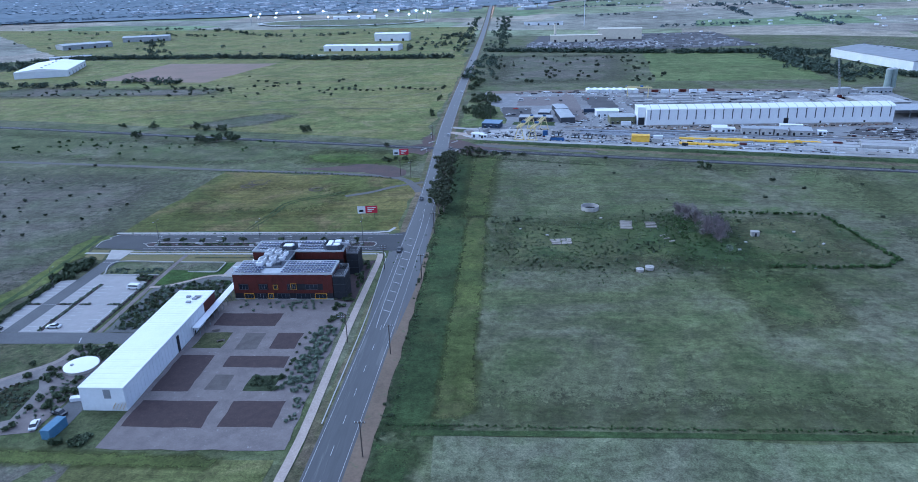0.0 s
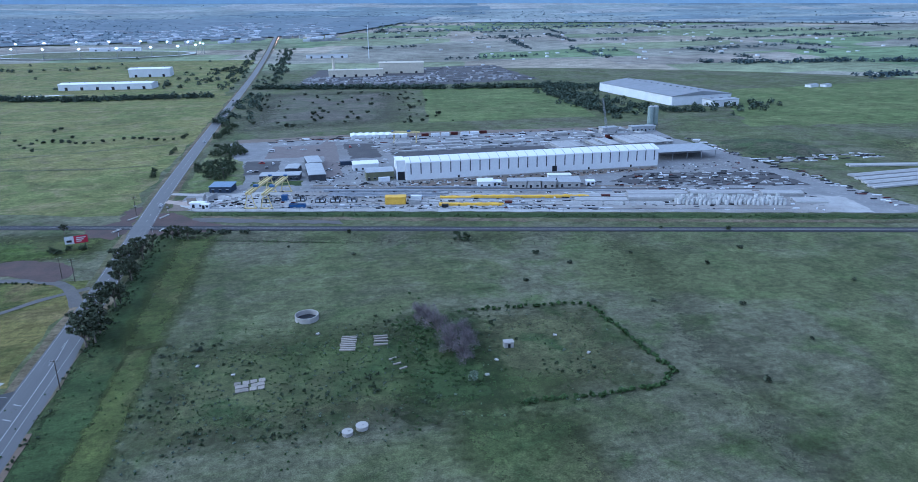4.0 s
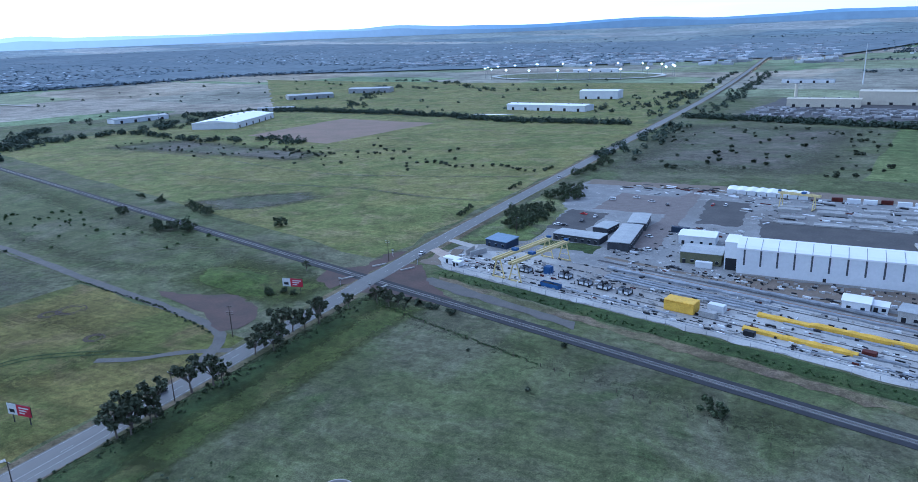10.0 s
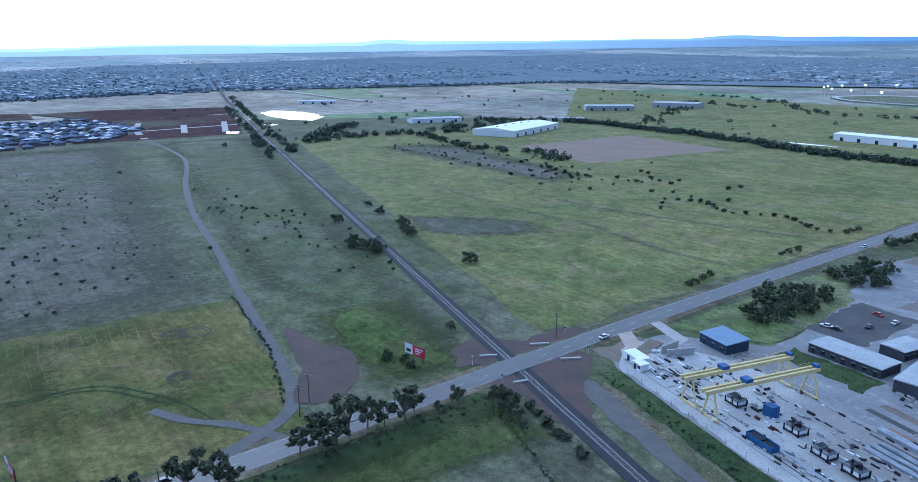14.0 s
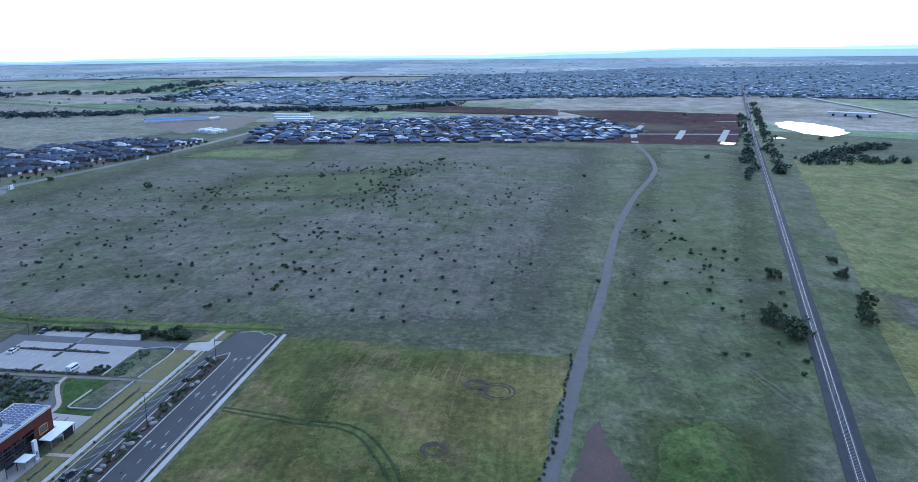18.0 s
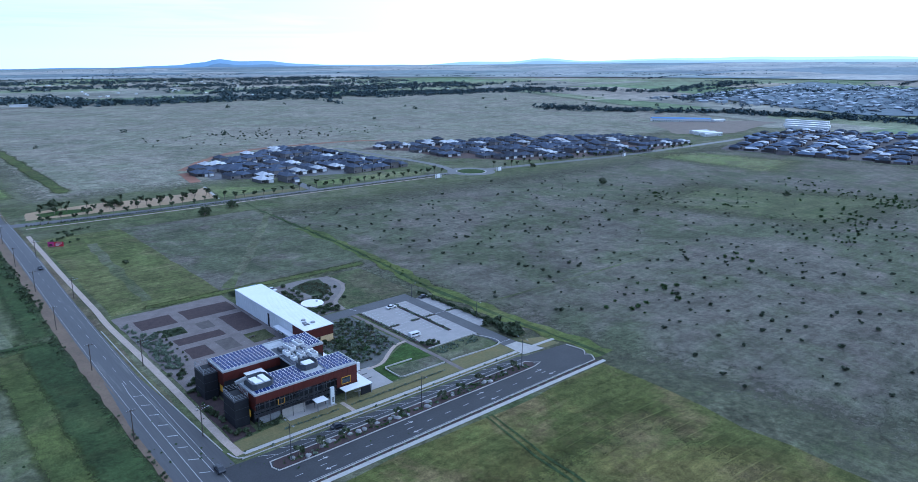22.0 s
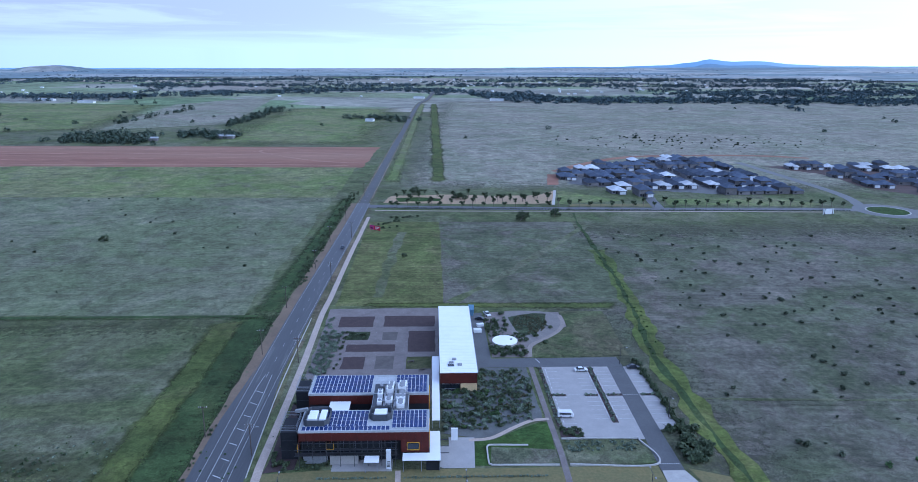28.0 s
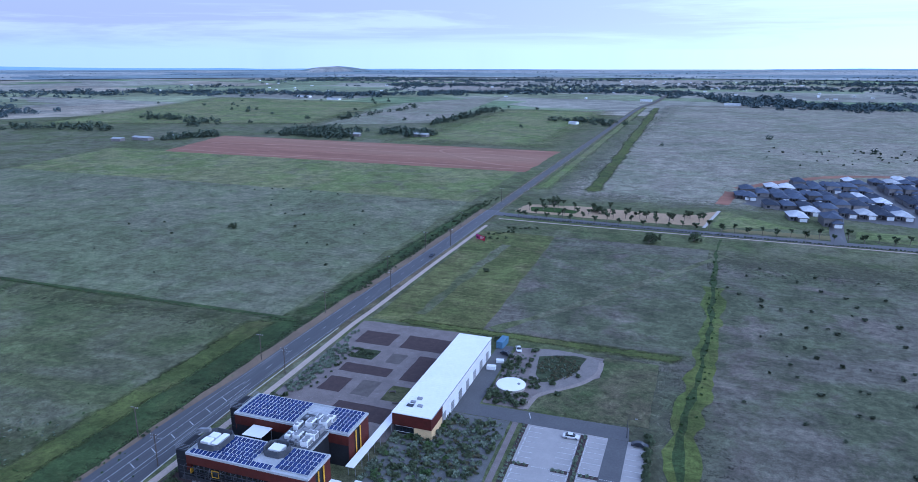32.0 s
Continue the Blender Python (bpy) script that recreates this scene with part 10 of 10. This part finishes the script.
for k in range(12):
    y = 1950 + k * 45
    z = gz(-38, y)
    box(bm, -40 + (k % 2) * 7, -38.6 + (k % 2) * 7, y, y + 1.5, z + 0.9, z + 1.5)
M["tail_lamp"] = bpy.data.materials.new("traffic_lamp_glow")
M["tail_lamp"].use_nodes = True
fb = M["tail_lamp"].node_tree.nodes["Principled BSDF"]
fb.inputs["Emission Color"].default_value, fb.inputs["Emission Strength"].default_value = (1.0, 0.35, 0.2, 1), 25
tagged(part("traffic_lamps", bm, "tail_lamp"), "lamps of the traffic queue far along the road", "traffic lamps", kind="stuff")

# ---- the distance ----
M["far_plain"] = patchwork("hazy_distant_plain", 0.0022, ((0.27, 0.27, 0.24), (0.17, 0.2, 0.19), (0.22, 0.235, 0.2), (0.3, 0.285, 0.24), (0.13, 0.16, 0.165), (0.2, 0.215, 0.19)), 0)
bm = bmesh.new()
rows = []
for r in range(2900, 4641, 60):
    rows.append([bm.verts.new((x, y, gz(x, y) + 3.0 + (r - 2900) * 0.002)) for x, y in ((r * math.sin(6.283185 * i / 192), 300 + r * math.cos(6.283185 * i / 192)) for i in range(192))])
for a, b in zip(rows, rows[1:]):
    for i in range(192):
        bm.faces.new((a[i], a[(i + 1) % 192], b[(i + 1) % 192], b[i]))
def haze_glow(m, colour, strength, west):
    """Haze added as emission: daylight scattered over a long way, brighter and paler towards the sunset."""
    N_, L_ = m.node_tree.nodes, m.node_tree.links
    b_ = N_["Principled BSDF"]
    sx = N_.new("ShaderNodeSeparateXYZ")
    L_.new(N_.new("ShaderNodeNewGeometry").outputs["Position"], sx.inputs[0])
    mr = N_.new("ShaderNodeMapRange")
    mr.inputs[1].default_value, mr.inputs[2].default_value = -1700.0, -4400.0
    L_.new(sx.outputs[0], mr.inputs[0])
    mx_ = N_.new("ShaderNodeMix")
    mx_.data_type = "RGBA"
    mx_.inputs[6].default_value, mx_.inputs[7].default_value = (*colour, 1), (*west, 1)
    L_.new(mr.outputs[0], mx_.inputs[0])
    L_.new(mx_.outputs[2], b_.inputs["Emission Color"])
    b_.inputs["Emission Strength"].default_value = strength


# The plain glows only to show haze lying over it.
haze_glow(M["far_plain"], (0.3, 0.42, 0.6), 0.14, (0.85, 1.0, 1.25))
tagged(part("backdrop_plain", bm, "far_plain", smooth=True), "distant plain with haze added as a glow", "backdrop", kind="structure")
# The low hill shares the plain's added haze glow.
az0 = radians(152.8)
hx0, hy0 = 4180 * math.sin(az0), 300 + 4180 * math.cos(az0)
bm = bmesh.new()
rr = []
for j in range(13):
    f = j / 12
    ring_ = []
    for i in range(40):
        a = 6.2832 * i / 40
        d = 1 - f
        x = hx0 + 340 * d * math.cos(a) * math.cos(az0) + 150 * d * math.sin(a) * math.sin(az0)
        y = hy0 - 340 * d * math.cos(a) * math.sin(az0) + 150 * d * math.sin(a) * math.cos(az0)
        ring_.append(bm.verts.new((x, y, gz(x, y) - 2 + 36 * (0.5 - 0.5 * math.cos(math.pi * f)) + 3 * noise.noise((x * 0.01, y * 0.01, 2)))))
    rr.append(ring_)
for a, b in zip(rr, rr[1:]):
    for i in range(40):
        bm.faces.new((a[i], a[(i + 1) % 40], b[(i + 1) % 40], b[i]))
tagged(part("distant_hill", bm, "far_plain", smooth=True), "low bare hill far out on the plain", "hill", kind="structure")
SKYLINE = [(-180, -1.45), (-165, -1.15), (-160.3, -0.95), (-158.4, -0.75), (-157, -0.45), (-155.5, -0.6), (-153.5, -0.55), (-151, -0.75), (-148, -0.82), (-141, -0.72), (-136.5, -0.42), (-134, -0.4), (-131, -0.1), (-128, -0.25), (-120, 0.05), (-114, 0.24), (-105, 0.35), (-95, 0.52), (-85, 0.85), (-78, 1.12), (-69, 1.19), (-61.5, 1.34), (-58.8, 1.58), (-56, 1.42), (-45, 1.4), (-35, 1.45), (-31.5, 1.62), (-27, 1.42), (-20, 1.3), (-12, 1.5), (-6, 1.25), (2, 1.42), (12, 1.2), (22, 1.05), (35, 0.85), (60, 0.2), (90, -0.4), (120, -0.95), (140, -1.33), (150, -1.42), (156, -1.43), (160, -1.45), (180, -1.45)]
# Blue haze is painted into the base colour and glow of both hill rings.
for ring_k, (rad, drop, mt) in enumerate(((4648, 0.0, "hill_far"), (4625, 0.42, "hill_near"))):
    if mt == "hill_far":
        M[mt] = material("haze_blue_hills", (0.16, 0.24, 0.34), (0.14, 0.21, 0.3), 0.002, 1.0, fine=4, spec=0)
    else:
        M[mt] = material("haze_blue_green_hills", (0.14, 0.19, 0.24), (0.12, 0.165, 0.21), 0.003, 1.0, fine=4, spec=0)
    haze_glow(M[mt], (0.2, 0.3, 0.44) if mt == "hill_far" else (0.15, 0.21, 0.3), 0.85, (0.9, 1.0, 1.12) if mt == "hill_far" else (0.62, 0.74, 0.9))
    bm = bmesh.new()
    lo, hi = [], []
    for i in range(721):
        az = -180 + i * 0.5
        for (a0, e0), (a1, e1) in zip(SKYLINE, SKYLINE[1:]):
            if a0 <= az <= a1:
                t = (az - a0) / (a1 - a0)
                e = e0 + (e1 - e0) * t * t * (3 - 2 * t)
                break
        e += 0.035 * noise.noise((az * 0.35, ring_k * 5, 0)) - drop * (0.5 + 0.5 * noise.noise((az * 0.06, 3, 0)))
        x, y = rad * math.sin(radians(az)), 300 + rad * math.cos(radians(az))
        lo.append(bm.verts.new((x, y, gz(x, y) - 60)))
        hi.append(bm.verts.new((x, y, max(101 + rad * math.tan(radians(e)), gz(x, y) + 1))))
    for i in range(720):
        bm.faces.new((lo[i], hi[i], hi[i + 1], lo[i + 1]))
    tagged(part("backdrop_hills", bm, mt), "faint hills along the horizon with blue haze painted in", "backdrop", kind="structure")
